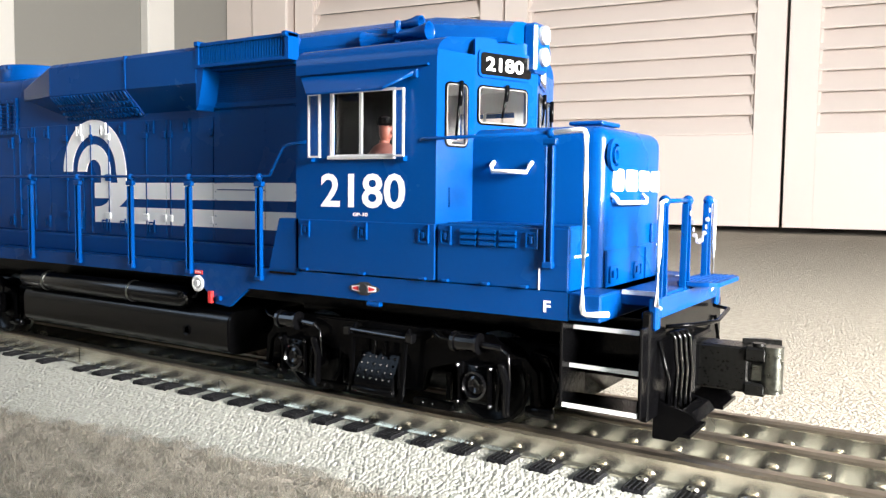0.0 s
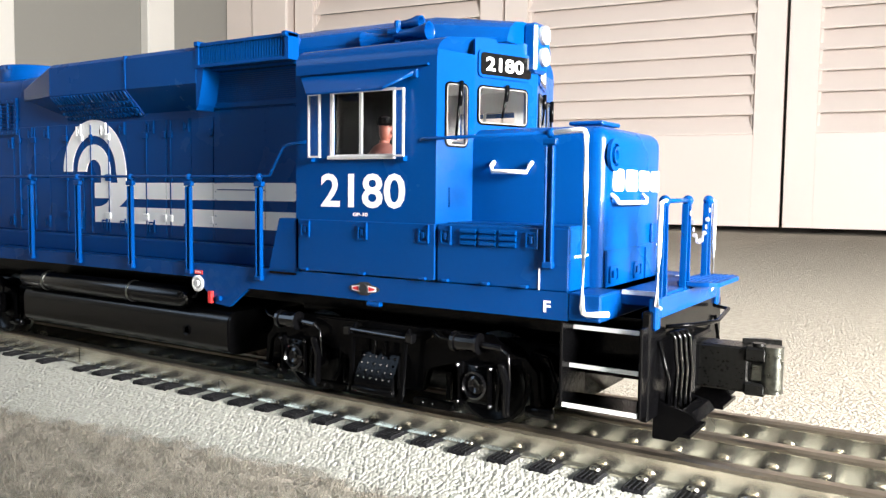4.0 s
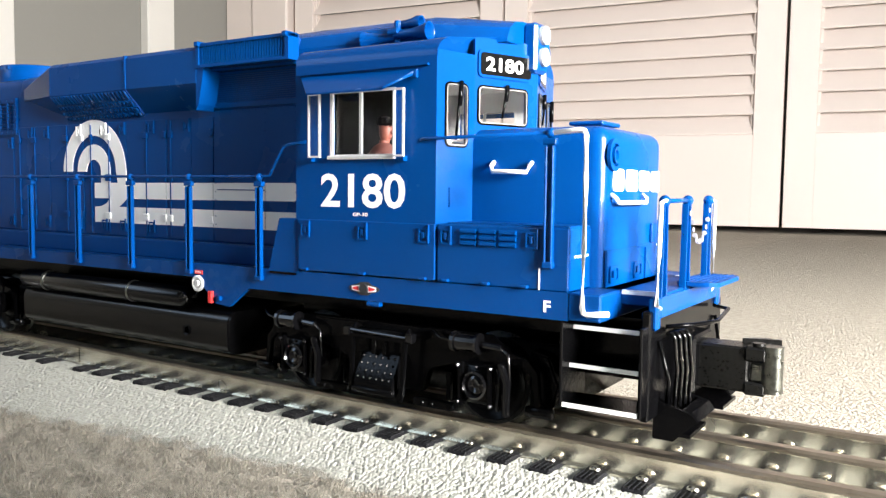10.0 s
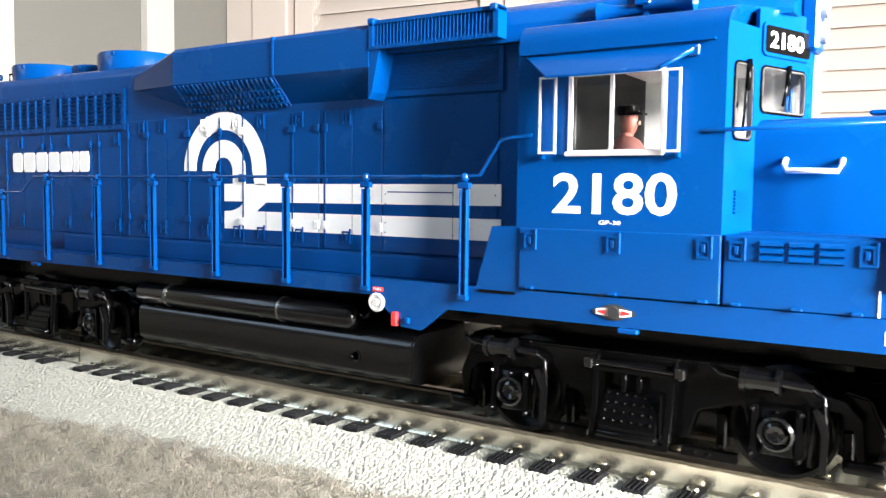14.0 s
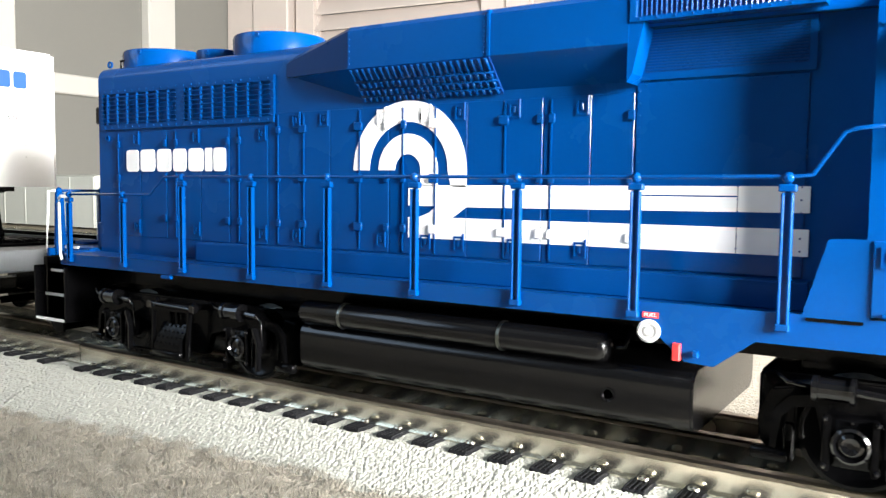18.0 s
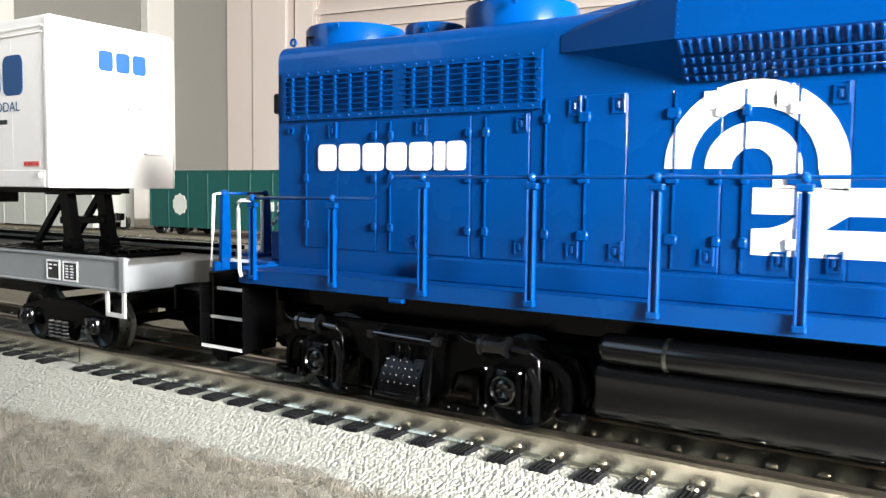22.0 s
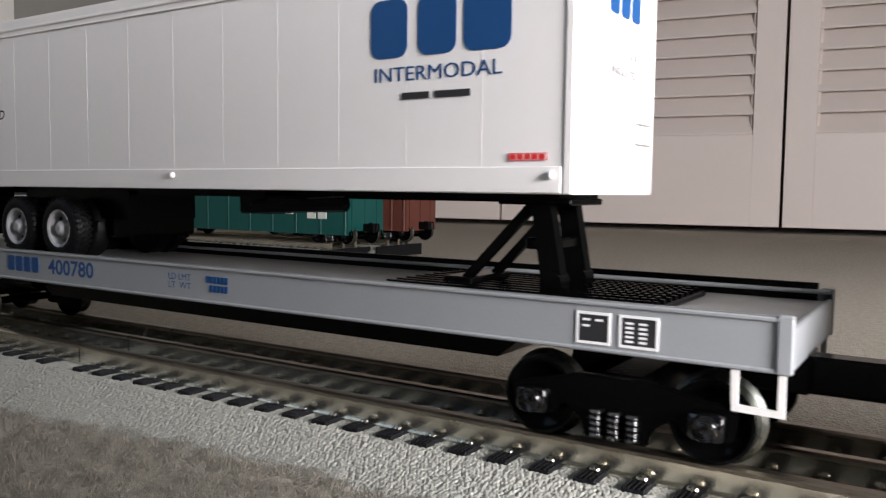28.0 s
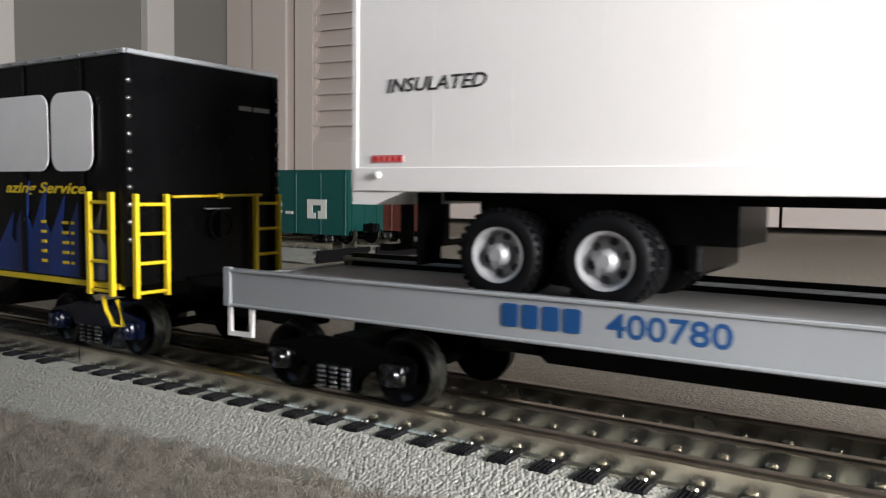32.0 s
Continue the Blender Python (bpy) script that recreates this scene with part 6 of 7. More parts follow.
    for row, words in ((0.0289, "LD LMT"), (0.0262, "LT  WT")):
        letters("load_words", words, (0.0105, 0.0020), side_page(X(-0.4116), Y + 0.0001, row - 0.0010), NAVY, F)
        for u in range(6):
            if row < 0.028 and u == 0:
                continue
            one("load_bar", NAVY, F, X(-0.3940) + u * 0.00163, X(-0.3940) + u * 0.00163 + 0.00128, Y - 0.0001, Y + 0.0002, row - 0.0010, row + 0.0010)
    for a, b, kind in ((-0.2714, -0.2639, 0), (-0.2614, -0.2532, 1)):
        pl = one("data_panel", INK, F, X(a), X(b), Y - 0.0001, Y + 0.0003, 0.0235, 0.0301, label="black data panel with a white border")
        bm = B()
        frame_ring(bm, [(X(a) - 0.0003, 0.0232), (X(b) + 0.0003, 0.0232), (X(b) + 0.0003, 0.0304), (X(a) - 0.0003, 0.0304)], [(X(a) + 0.0003, 0.0238), (X(b) - 0.0003, 0.0238), (X(b) - 0.0003, 0.0298), (X(a) + 0.0003, 0.0298)], "y", Y - 0.0002, Y + 0.0001)
        part("panel_border", bm, WHITE, pl)
        for q in range(1 if kind == 0 else 5):
            z = 0.0284 - q * 0.0010
            for u0, u1 in ((0.0012, 0.0030), (0.0042, 0.0060)):
                one("data_bar", WHITE, pl, X(a) + u0, X(a) + u1, Y - 0.0002, Y, z, z + 0.0005)
        if kind == 0:
            one("data_bar", WHITE, pl, X(a) + 0.0012, X(a) + 0.0028, Y - 0.0002, Y, 0.0270, 0.0275)
    # ribbed ramp plate and the trailer hitch
    bm = B()
    box(bm, X(-0.3316), X(-0.2556), -0.0175, 0.0215, DK, DK + 0.0016, bev=0.0004)
    hp_ = part("hitch_plate", bm, BLACK, F, "black ribbed hitch plate")
    for k in range(9):
        y = -0.0165 + k * 0.0046
        one("plate_rib", BLACK, hp_, X(-0.3316), X(-0.2561), y - 0.0004, y + 0.0004, DK + 0.0015, DK + 0.0026)
    bm = B()
    for gx in range(12):
        for gy in range(9):
            x, y = X(-0.2816) + gx * 0.0021, -0.0150 + gy * 0.0040
            box(bm, x, x + 0.0008, y, y + 0.0012, DK + 0.0016, DK + 0.0030)
    part("hitch_studs", bm, BLACK, F)["kind"] = "stuff"
    hz = DK + 0.0022
    st = part("hitch_stand", box(B(), X(-0.3026), X(-0.2816), -0.0075, 0.0130, 0.0535, 0.0552, bev=0.0004), BLACK, F, "black folding trailer hitch")
    for y in (-0.0060, 0.0100):
        bm = B()
        prism(bm, [(X(-0.3156), hz), (X(-0.3124), hz), (X(-0.2911), 0.0538), (X(-0.2948), 0.0538)], "y", y, y + 0.0022)
        part("hitch_leg", bm, BLACK, st)
        bm = B()
        prism(bm, [(X(-0.2895), hz), (X(-0.2836), hz), (X(-0.2876), 0.0538), (X(-0.2930), 0.0538)], "y", y - 0.0012, y + 0.0026)
        part("hitch_leg", bm, BLACK, st)
        bm = B()
        lathe(bm, [(y - 0.0024, 0.0030), (y + 0.0032, 0.0030)], "y", (X(-0.2866), 0, hz + 0.0018), 14)
        part("hitch_pivot", bm, BLACK, st)
    bm = B()
    box(bm, X(-0.3186), X(-0.3096), -0.0085, 0.0140, hz - 0.0004, hz + 0.0016, bev=0.0004)
    box(bm, X(-0.2951), X(-0.2866), -0.0060, 0.0120, 0.0420, 0.0450, bev=0.0005)
    part("hitch_brace", bm, BLACK, st)
    return F


def trailer():
    TX, TY = -0.4146, 0.0065
    at = (BASE_X + TX, TRACK_Y + TY, RAIL + 0.0300)
    T = thing("trailer", at, "white model highway trailer with blue lettering on the flat car", "toy trailer")
    MOVERS.append((T, at))
    H, W = 0.1390, 0.0278
    z = -0.0300
    Z0, Z1 = 0.0563 + z, 0.1196 + z
    bm = B()
    tp = [(-H, Z0 - 0.0034), (-H + 0.0080, Z0 - 0.0034), (-H + 0.0180, Z0 + 0.0004), (H, Z0), (H, Z1), (-H, Z1)]
    fs = prism(bm, tp, "y", -W, W)
    es = [e for e in bm.edges if all(v.co.z > Z1 - 0.001 for v in e.verts)] + [e for e in bm.edges if all(v.co.x > H - 0.001 for v in e.verts) and abs(e.verts[0].co.z - e.verts[1].co.z) > 0.02]
    bmesh.ops.bevel(bm, geom=es, offset=0.0011, segments=3, affect="EDGES")
    part("body", smooth(bm, 35), TRAILERW, T, "smooth white trailer body")
    for sy in (-1, 1):
        # rails, seams, lamps
        bm = B()
        box(bm, -H + 0.001, H - 0.0026, *mirror(sy, W, W + 0.0005), Z0 + 0.0002, 0.0628 + z, bev=0.0002)
        part("bottom_rail", bm, TRAILERW, T)
        bm = B()
        box(bm, -H + 0.001, H - 0.0022, *mirror(sy, W, W + 0.0006), 0.1150 + z, 0.1160 + z, bev=0.0002)
        box(bm, -H + 0.001, H - 0.0022, *mirror(sy, W, W + 0.0006), 0.1128 + z, 0.1134 + z, bev=0.0002)
        part("top_rail", bm, TRAILERW, T)
        for k in range(11):
            x = -H + 0.0258 + k * 0.0228
            one("side_rib", TRAILERW, T, x - 0.0003, x + 0.0003, *mirror(sy, W, W + 0.00003), 0.0628 + z, 0.1128 + z)
        for x in (-H, H - 0.0020):
            one("corner_post", TRAILERW, T, x, x + 0.0020, *mirror(sy, W, W + 0.0004), Z0, 0.1185 + z, bev=0.0002)
        for x in (-0.5444 - TX, -0.4137 - TX, -0.2806 - TX):
            bm = B()
            lathe(bm, [(sy * W, 0.0010), (sy * (W + 0.0014), 0.0009), (sy * (W + 0.0017), 0.0004)], "y", (x, 0, 0.0608 + z), 10)
            part("marker_lamp", bm, TRAILERW, T)
    Y = -W - 0.0001
    def X(v):
        return v - TX
    # company blocks, words and small tags on the near side
    for k, w in enumerate((0.0130, 0.0128, 0.0148)):
        bm = B()
        prism(bm, rounded(w * 0.90, 0.0150, 0.0030, 4, X(-0.3345) + (0, 0.0150, 0.0286)[k] + w / 2, 0.0986 + z), "y", Y - 0.0001, Y + 0.0002)
        part("name_block", bm, NAVY, T, "plain navy lettering block")
    letters("side_word", "INTERMODAL", (0.0383, 0.0037), side_page(X(-0.3325), Y, 0.0850 + z), NAVY, T)
    for k in range(2):
        one("number_bar", INK, T, X(-0.3236) + k * 0.0102, X(-0.3152) + k * 0.0121, Y - 0.0002, Y + 0.0002, 0.0803 + z, 0.0820 + z)
    letters("side_word", "INSULATED", (0.0302, 0.0036), side_page(X(-0.5421), Y, 0.0822 + z), INK, T, slant=0.25, bold=0.015)
    for x in (-0.5467, -0.2920):
        tg = one("maker_tag", WHITE, T, X(x), X(x) + 0.0102, Y - 0.0001, Y + 0.0002, 0.0642 + z, 0.0660 + z)
        for k in range(5):
            one("tag_bar", RED, tg, X(x) + 0.0004 + k * 0.0019, X(x) + 0.0019 + k * 0.0019, Y - 0.0002, Y, 0.0645 + z, 0.0657 + z)
        bm = B()
        frame_ring(bm, [(X(x), 0.0642 + z), (X(x) + 0.0102, 0.0642 + z), (X(x) + 0.0102, 0.0660 + z), (X(x), 0.0660 + z)], [(X(x) + 0.0002, 0.0644 + z), (X(x) + 0.0100, 0.0644 + z), (X(x) + 0.0100, 0.0658 + z), (X(x) + 0.0002, 0.0658 + z)], "y", Y - 0.0002, Y)
        part("tag_border", bm, RED, tg)
    # front end
    FX = H + 0.0001
    for k in range(3):
        bm = B()
        prism(bm, rounded(0.0062, 0.0078, 0.0014, 4, -0.0040 + k * 0.0076, 0.1056 + z), "x", FX - 0.0001, FX + 0.0002)
        part("name_block", bm, NAVY, T, "plain navy lettering block")
    for zz, w, m in ((0.0975, 0.017, GREY), (0.0925, 0.021, GREY)):
        for k in range(6):
            one("faint_bar", m, T, FX, FX + 0.0001, -0.0065 + k * w / 6, -0.0065 + (k + 0.6) * w / 6, zz - 0.0008 + z, zz + 0.0008 + z)
    letters("front_word", "INSULATED", (0.0180, 0.0020), front_page(FX, -0.0050, 0.0868 + z), INK, T)
    for zz in (0.070, 0.0755):
        one("front_hose_step", TRAILERW, T, FX, FX + 0.0010, 0.0130, 0.0240, zz + z, zz + 0.0005 + z)
    for k in range(5):
        bm = B()
        lathe(bm, [(0, 0.0009), (0.0022, 0.0009), (0.0026, 0.0005)], "y", (-H + 0.004, W + 0.0004, 0.075 + k * 0.008 + z), 8)
        part("door_hinge", bm, STEEL, T)
        bm = B()
        lathe(bm, [(0, 0.0007), (0.0012, 0.0007)], "y", (H - 0.002, W, 0.070 + k * 0.0085 + z), 8)
        part("air_coupling", bm, TRAILERW, T)
    # underside: frame, landing gear, tandem wheels
    bm = B()
    box(bm, -H + 0.02, H - 0.010, -0.0130, 0.0130, Z0 - 0.0022, Z0 + 0.0002)
    part("underframe", bm, BLACK, T)
    ug = part("landing_gear", box(box(B(), 0.022, 0.034, -0.0200, -0.0080, 0.0490 + z, Z0, bev=0.0006), 0.022, 0.034, 0.0080, 0.0200, 0.0490 + z, Z0, bev=0.0006), BLACK, T, "folded black landing gear")
    bm = B()
    cyl(bm, (0.030, -0.0205, 0.0512 + z), (0.066, -0.0205, 0.0528 + z), 0.0022, 10)
    box(bm, 0.036, 0.052, -0.0225, -0.0150, 0.0505 + z, 0.0545 + z, bev=0.0008)
    part("gear_leg", bm, BLACK, ug)
    part("bogie_frame", box(box(box(B(), -0.106, -0.040, -0.0150, 0.0150, 0.0450 + z, 0.0555 + z), -0.100, -0.056, -0.0190, -0.0150, 0.0400 + z, 0.0440 + z), -0.0520, -0.0480, -0.0150, 0.0220, 0.0380 + z, 0.0555 + z, bev=0.001), BLACK, T, "black tandem axle frame")
    for cx in (-0.0949, -0.0669):
        for sy in (-1, 1):
            for inner in (0, 1):
                yo = 0.0258 - inner * 0.0082
                R = 0.0112
                bm = B()
                s = sy
                lathe(bm, [(s * (yo - 0.0068), R * 0.62), (s * (yo - 0.0068), R * 0.90), (s * (yo - 0.0060), R), (s * (yo - 0.0010), R), (s * yo, R * 0.92), (s * (yo + 0.0004), R * 0.78), (s * yo, R * 0.64), (s * (yo - 0.001), R * 0.62), (s * (yo - 0.0056), R * 0.62)], "y", (cx, 0, R), 32)
                ty = part("tyre", bm, RUBBER, T, "black ribbed rubber tyre")
                if inner:
                    continue
                bm = B()
                for k in range(32):
                    a = 2 * math.pi * k / 32
                    for q in range(3):
                        y = s * (yo - 0.0012 - q * 0.0022)
                        m = Matrix.Translation((cx, 0, R)) @ Matrix.Rotation(a + (q % 2) * 0.1, 4, "Y")
                        vs = bmesh.ops.create_cube(bm, size=1.0, matrix=m @ Matrix.Translation((R, y, 0)) @ Matrix.Diagonal((0.0008, 0.0016, 0.0011, 1)))
                part("tread", bm, RUBBER, ty)["kind"] = "stuff"
                bm = B()
                lathe(bm, [(s * (yo - 0.0050), R * 0.61), (s * (yo - 0.0010), R * 0.63), (s * (yo + 0.0002), R * 0.62), (s * (yo - 0.0002), R * 0.55), (s * (yo - 0.0036), R * 0.48), (s * (yo - 0.0030), R * 0.30), (s * (yo - 0.0006), R * 0.24), (s * (yo + 0.0004), R * 0.14)], "y", (cx, 0, R), 28)
                rm = part("rim", smooth(bm, 30), SILVER, ty, "silver spoked wheel rim")
                for k in range(6):
                    a = 2 * math.pi * k / 6 + 0.3
                    bm = B()
                    lathe(bm, [(s * (yo - 0.0040), 0.0011), (s * (yo - 0.0031), 0.0011)], "y", (cx + 0.40 * R * math.cos(a), 0, R + 0.40 * R * math.sin(a)), 8)
                    part("hand_hole", bm, INK, rm)
    bm = B()
    box(bm, -H + 0.0035, -H + 0.0075, -0.0200, 0.0200, 0.0400 + z, 0.0420 + z)
    for sy in (-1, 1):
        box(bm, -H + 0.004, -H + 0.007, *mirror(sy, 0.008, 0.011), 0.0420 + z, Z0 - 0.003)
        box(bm, -H + 0.018, -H + 0.0188, *mirror(sy, 0.0120, 0.0230), 0.0370 + z, Z0)
    part("rear_bumper", bm, BLACK, T, "black rear bumper and mud flaps")
    return T


# ---- the hopper behind it ----
def hopper():
    HX = -0.6365
    at = (BASE_X + HX - 0.1250, TRACK_Y + 0.0012, RAIL)
    C = thing("hopper_car", at, "black model hopper car with yellow ladders and white lettering", "toy train car")
    MOVERS.append((C, at))
    H, W = 0.1250, 0.0330
    bm = B()
    prism(bm, [(-H, 0.0300), (-H + 0.010, 0.0250), (H - 0.0006, 0.0250), (H - 0.0006, 0.0995), (-H, 0.0995)], "y", -W, W)
    part("body", bm, COAL_BLACK, C, "glossy black hopper body")
    bm = B()
    for sy in (-1, 1):
        box(bm, -H, H, *mirror(sy, W - 0.0012, W + 0.0010), 0.0988, 0.1004, bev=0.0003)
    for sx in (-1, 1):
        box(bm, *sorted((sx * (H - 0.0020), sx * (H + 0.0008))), -W, W, 0.0988, 0.1004, bev=0.0003)
    part("top_rail", bm, GREY, C, "dull steel top rail")
    bm = B()
    for k in range(10):
        rivet_row(bm, (H - 0.004 - k * 0.0100, -W - 0.0011, 0.0998), (H - 0.002 - k * 0.0100, -W - 0.0011, 0.0998), 1, 0.0006)
    part("top_bolts", bm, STEEL, C)["kind"] = "stuff"
    # end posts with bright bolt heads
    for sy in (-1, 1):
        bm = B()
        box(bm, H - 0.0030, H + 0.0004, *mirror(sy, W - 0.002, W + 0.0009), 0.0250, 0.0988, bev=0.0004)
        cp = part("corner_post", bm, COAL_BLACK, C)
        for k in range(10):
            part("bolt_head", lathe(B(), [(0, 0.0009), (0.0006, 0.0008), (0.0009, 0.0003)], "x", (H + 0.0004, sy * (W - 0.0004), 0.0400 + k * 0.0056), 8), STEEL, cp)
        for k in range(7):
            bm = B()
            x = H - 0.024 - k * 0.034
            box(bm, x - 0.0012, x + 0.0012, *mirror(sy, W, W + 0.0012), 0.0262, 0.0985, bev=0.0003)
            part("side_post", bm, COAL_BLACK, C)
        one("side_sill", YELLOW, C, -H + 0.004, H - 0.0035, *mirror(sy, W - 0.001, W + 0.0010), 0.0238, 0.0256, label="yellow side sill stripe")
        # ladders: side and end
        ld = thing_part_ladder(C, [(H - 0.0180, sy * (W + 0.0018)), (H - 0.0062, sy * (W + 0.0018))], 0.0215, 0.0552)
        le = thing_part_ladder(C, [(H + 0.0022, sy * 0.0318), (H + 0.0022, sy * 0.0200)], 0.0212, 0.0547)
        rod("corner_step", [(H - 0.0125, sy * (W + 0.0010), 0.0210), (H - 0.0108, sy * (W + 0.0010), 0.0165), (H - 0.0070, sy * (W + 0.0010), 0.0118), (H - 0.0020, sy * (W + 0.0010), 0.0122), (H - 0.0050, sy * (W + 0.0010), 0.0205)], 0.0008, YELLOW, C, "yellow corner step")
    rod("end_grab", [(H, -0.0165, 0.0538), (H + 0.0020, -0.0165, 0.0538), (H + 0.0020, 0.0230, 0.0545), (H, 0.0230, 0.0545)], 0.0005, YELLOW, C, "yellow end grab rail")
    bm = B()
    lathe(bm, [(H + 0.001, 0.0010), (H + 0.003, 0.0010)], "x", (0, 0.0032, 0.0541), 10)
    part("grab_stud", bm, YELLOW, C)
    bm = B()
    frame_ring(bm, rounded(0.0110, 0.0110, 0.0054, 6, 0.0030, 0.0440), rounded(0.0094, 0.0094, 0.0046, 6, 0.0030, 0.0440), "x", H + 0.0020, H + 0.0028)
    box(bm, H, H + 0.0030, 0.0024, 0.0036, 0.0390, 0.0495)
    part("brake_wheel", bm, COAL_BLACK, C)
    one("end_step", GREY, C, H, H + 0.0020, -0.0030, 0.0080, 0.0494, 0.0499)
    for k in range(2):
        one("end_number_bar", GREY, C, H - 0.0006, H - 0.0003, 0.0146 + k * 0.0070, 0.0206 + k * 0.0090, 0.0852, 0.0868)
    # underframe, trucks, coupler
    bm = B()
    box(bm, -H, H + 0.002, -0.010, 0.010, 0.0165, 0.0262)
    prism(bm, [(-0.060, 0.0262), (-0.020, 0.0080), (0.020, 0.0080), (0.060, 0.0262)], "y", -0.026, 0.026)
    part("underframe", bm, BLACK, C)
    for cx in (H - 0.0290, -H + 0.0290):
        freight_truck(C, cx, paint=FLAME_TRUCK)
    for sx in (-1, 1):
        coupler(C, H + 0.003, sx, 0.0175)
    # side print: white blocks, yellow words, blue flames
    Y = -W - 0.0001
    def X(v):
        return v - HX + H
    for a, b in ((-0.7132, -0.6777), (-0.6757, -0.6527)):
        bm = B()
        prism(bm, rounded(b - a, 0.0262, 0.0050, 5, X((a + b) / 2), 0.0750), "y", Y - 0.0012, Y - 0.0009)
        part("name_block", bm, WHITE, C, "plain white lettering block")
    letters("side_lettering", "azing Service", (0.0480, 0.0050), side_page(X(-0.7047), Y - 0.0012, 0.0532), YELLOW, C, slant=0.3, bold=0.02)
    rnd = random.Random(3)
    for k in range(9):
        x = X(-0.6572) - k * 0.0105
        h = 0.020 + rnd.random() * 0.020
        pts = [(x - 0.0016, 0.0262), (x + 0.0088, 0.0262), (x + 0.0095, 0.0262 + h * 0.45), (x + 0.0060, 0.0262 + h * 0.6), (x + 0.0078, 0.0262 + h), (x + 0.0030, 0.0262 + h * 0.72), (x - 0.0008, 0.0262 + h * 0.50)]
        bm = B()
        prism(bm, pts, "y", Y - 0.0003, Y)
        part("flame_print", bm, FLAME, C, "blue printed flame")
    for r in range(5):
        for a, b in ((-0.6842, -0.6812), (-0.6717, -0.6682), (-0.6667, -0.6650)):
            one("data_bar", YELLOW, C, X(a), X(b), Y - 0.0005, Y - 0.0003, 0.0440 - r * 0.0034, 0.0450 - r * 0.0034)
    return C


FLAME_TRUCK = mat("dark_blue_truck", (0.002, 0.004, 0.016), 0.25, var=0.3, vscale=200)


def thing_part_ladder(parent, ends, z0, z1):
    """A ladder between two plan points; two flat stiles and round rungs."""
    (xa, ya), (xb, yb) = ends
    bm = B()
    for x, y in ends:
        box(bm, x - 0.0010, x + 0.0010, y - 0.0008, y + 0.0008, z0, z1, bev=0.0002)
    ld = part("ladder", bm, YELLOW, parent, "yellow ladder")
    for k in range(4):
        z = z0 + 0.0016 + (z1 - z0 - 0.005) * k / 3
        bm = B()
        cyl(bm, (xa, ya, z), (xb, yb, z), 0.0006, 7)
        part("rung", bm, YELLOW, ld)
    return ld


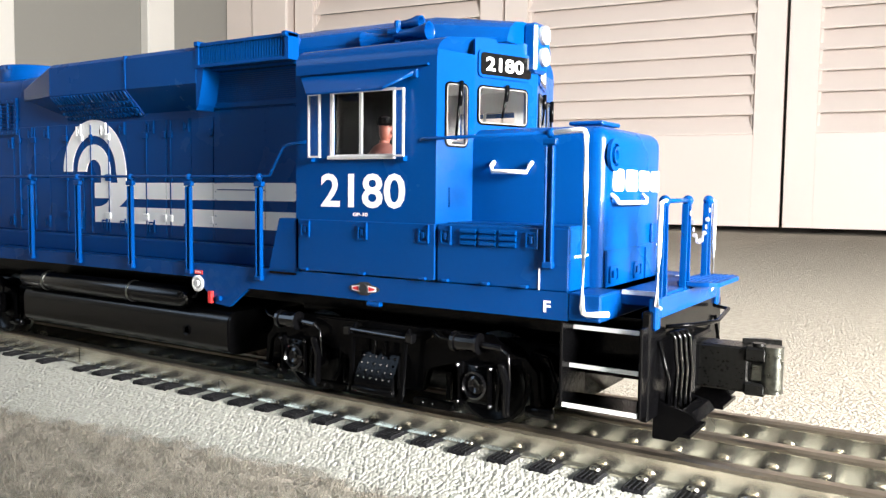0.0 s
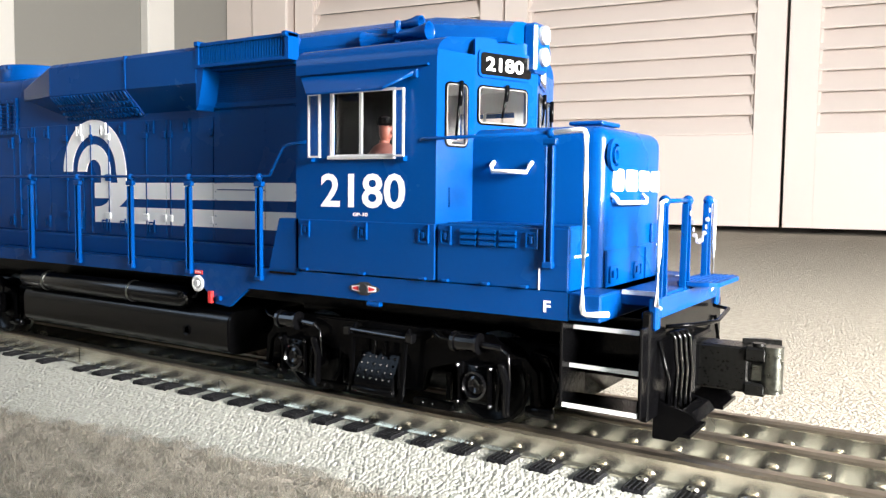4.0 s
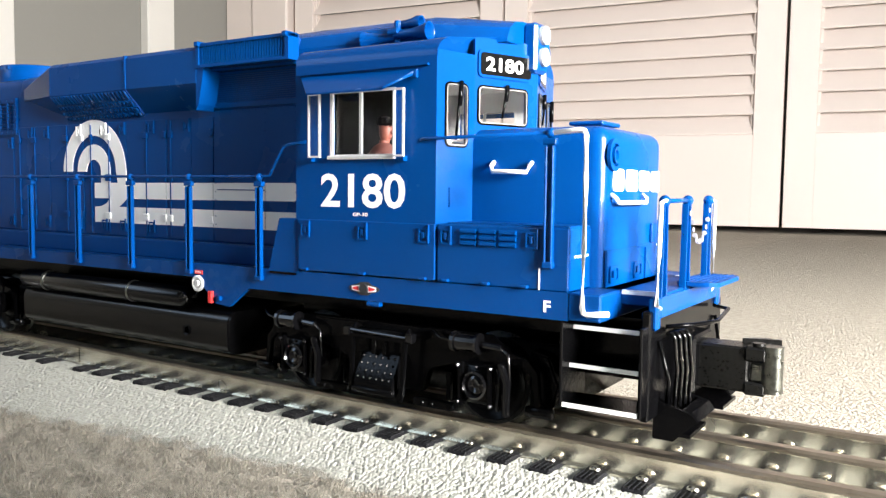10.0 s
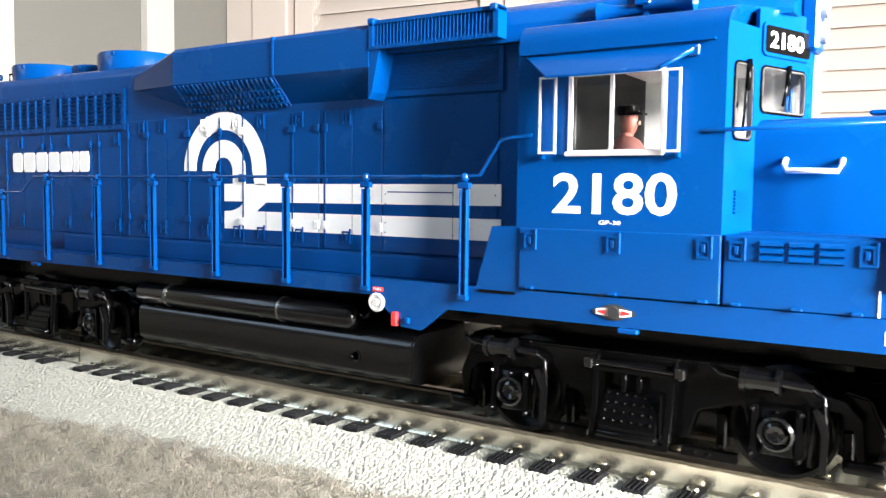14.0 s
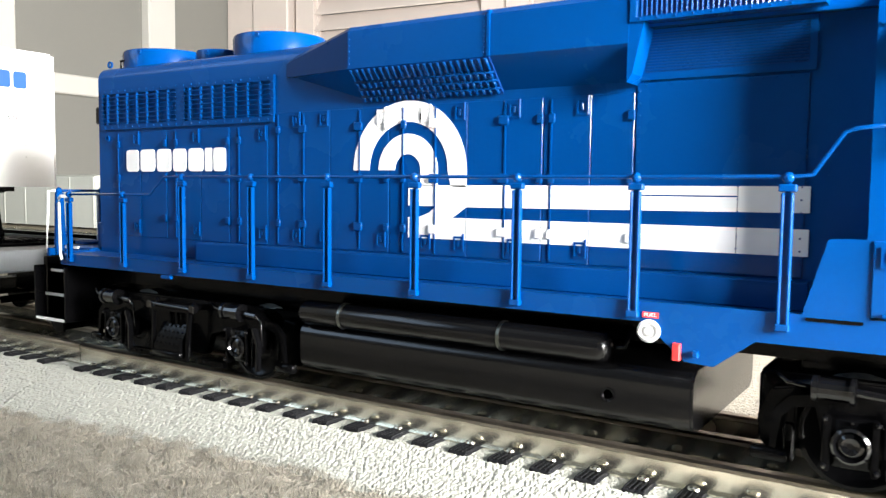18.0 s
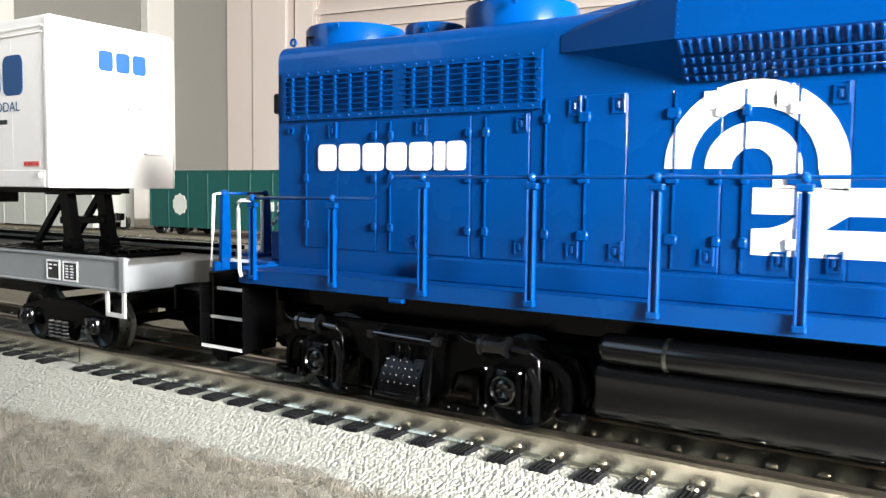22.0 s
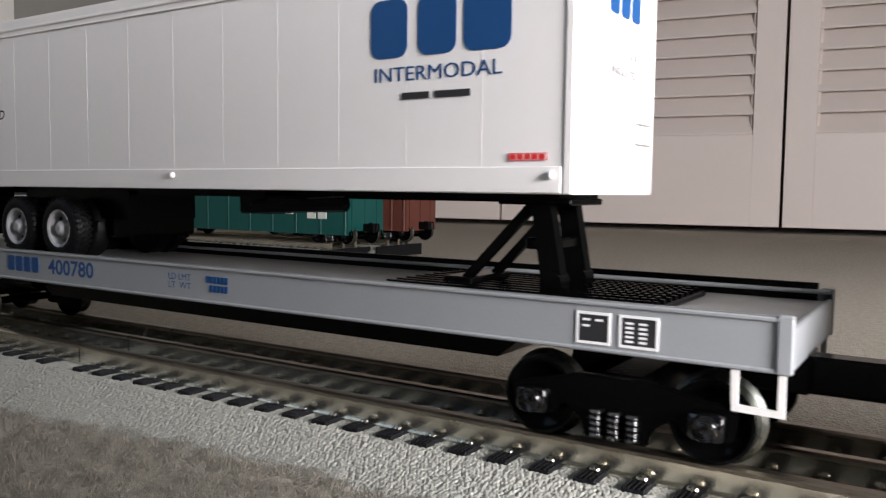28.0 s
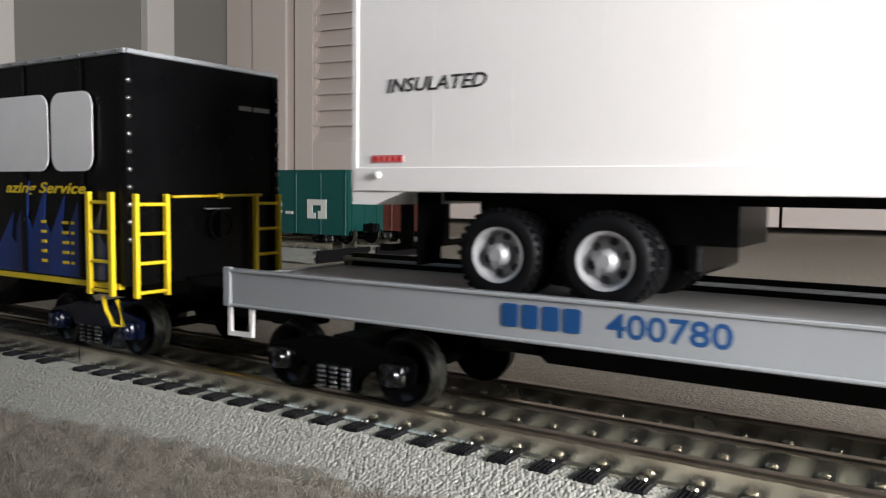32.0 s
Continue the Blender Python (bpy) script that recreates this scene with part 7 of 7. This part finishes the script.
# ---- cars that stand on the siding ----
def siding_car(name, x0, x1, zt, zb, paint, label, gondola=False, ribs=8, y=0.672):
    cx, h = (x0 + x1) / 2, (x1 - x0) / 2
    C = thing(name, (cx, y, RAIL), label, "toy train car", "cars on the siding")
    W = 0.031
    zt, zb = zt - RAIL, zb - RAIL
    bm = B()
    if gondola:
        box(bm, -h, h, -W + 0.0012, W - 0.0012, zb, zb + 0.004)
        for s in (-1, 1):
            one("side", paint, C, -h, h, *mirror(s, W - 0.0012, W), zb, zt)
            one("top_rail", paint, C, -h, h, *mirror(s, W, W + 0.0008), zt - 0.0016, zt)
            one("end", paint, C, *sorted((s * h, s * (h - 0.0012))), -W + 0.0013, W - 0.0013, zb, zt)
    else:
        prism(bm, [(-W, zb), (-W, zt - 0.004), (-W + 0.003, zt - 0.002), (0, zt), (W - 0.003, zt - 0.002), (W, zt - 0.004), (W, zb)], "x", -h, h)
    part("body", bm, paint, C)
    me = None
    for k in range(ribs + 1):
        x = -h + 2 * h * k / ribs
        if me is None:
            o = part("rib", box(B(), -0.0012, 0.0012, -W - 0.0010, -W, zb, zt - 0.004, bev=0.0003), paint, C)
            me = o.data
        else:
            o = new("rib", me)
            o.parent = C
        o.location.x = max(-h + 0.0012, min(h - 0.0012, x))
    for s in (-1, 1):
        bm = B()
        for yy in (-0.020, 0.0, 0.020):
            box(bm, *sorted((s * h, s * (h + 0.0009))), yy - 0.0012, yy + 0.0012, zb + 0.002, zt - 0.005)
        part("end_rib", bm, paint, C)
        bm = B()
        for yy in (-0.0295, -0.0225):
            box(bm, *sorted((s * h, s * (h + 0.0015))), yy - 0.0006, yy + 0.0006, zb, zt - 0.010)
        part("end_ladder", bm, paint, C)
    for s in (-1, 1):
        freight_truck(C, s * (h - 0.026))
        coupler(C, h - 0.002, s, 0.0170)
    part("underframe", box(B(), -h, h, -0.010, 0.010, 0.010, zb), BLACK, C)
    WHEELS[:] = [w for w in WHEELS if w[0].parent.parent is not C]
    return C, -W, h


def siding():
    g, y, h = siding_car("gondola", -0.842, -0.531, 0.0970, 0.0295, GREEN, "green model gondola with pale lettering on the siding", True, 9)
    bm = B()
    prism(bm, [(-0.100 + 0.013 * math.cos(a) * (1.0 if k % 2 else 0.86), 0.037 + 0.013 * math.sin(a) * (1.0 if k % 2 else 0.86)) for k, a in enumerate([q * math.pi / 10 for q in range(20)])], "y", y - 0.0012, y)
    part("round_badge", bm, CREAMCAR, g, "pale round badge")
    for x0, x1, z0, z1 in ((0.103, 0.110, 0.026, 0.046), (0.110, 0.122, 0.040, 0.046), (0.122, 0.129, 0.026, 0.046), (0.110, 0.114, 0.026, 0.032), (0.118, 0.122, 0.026, 0.034),
                           (0.050, 0.054, 0.032, 0.042), (0.060, 0.066, 0.038, 0.042), (0.060, 0.066, 0.031, 0.034), (0.072, 0.082, 0.030, 0.033)):
        one("name_bar", CREAMCAR, g, x0, x1, y - 0.0012, y, z0, z1, label="plain pale lettering bar")
    siding_car("brown_boxcar", -0.735, -0.520, 0.0950, 0.0312, BROWN, "oxide red model boxcar behind the green gondola", False, 12, y=0.759)
    siding_car("white_boxcar", -1.225, -0.958, 0.0930, 0.0225, CREAMCAR, "off-white model car on the siding", False, 5)


flat_car()
trailer()
hopper()
siding()


# ---- movement ----
def motions():
    for ob, base in MOVERS:
        walk(ob, rows_of(base))
    for ob, at, r in WHEELS:
        walk(ob, spin_rows(at, r))


motions()
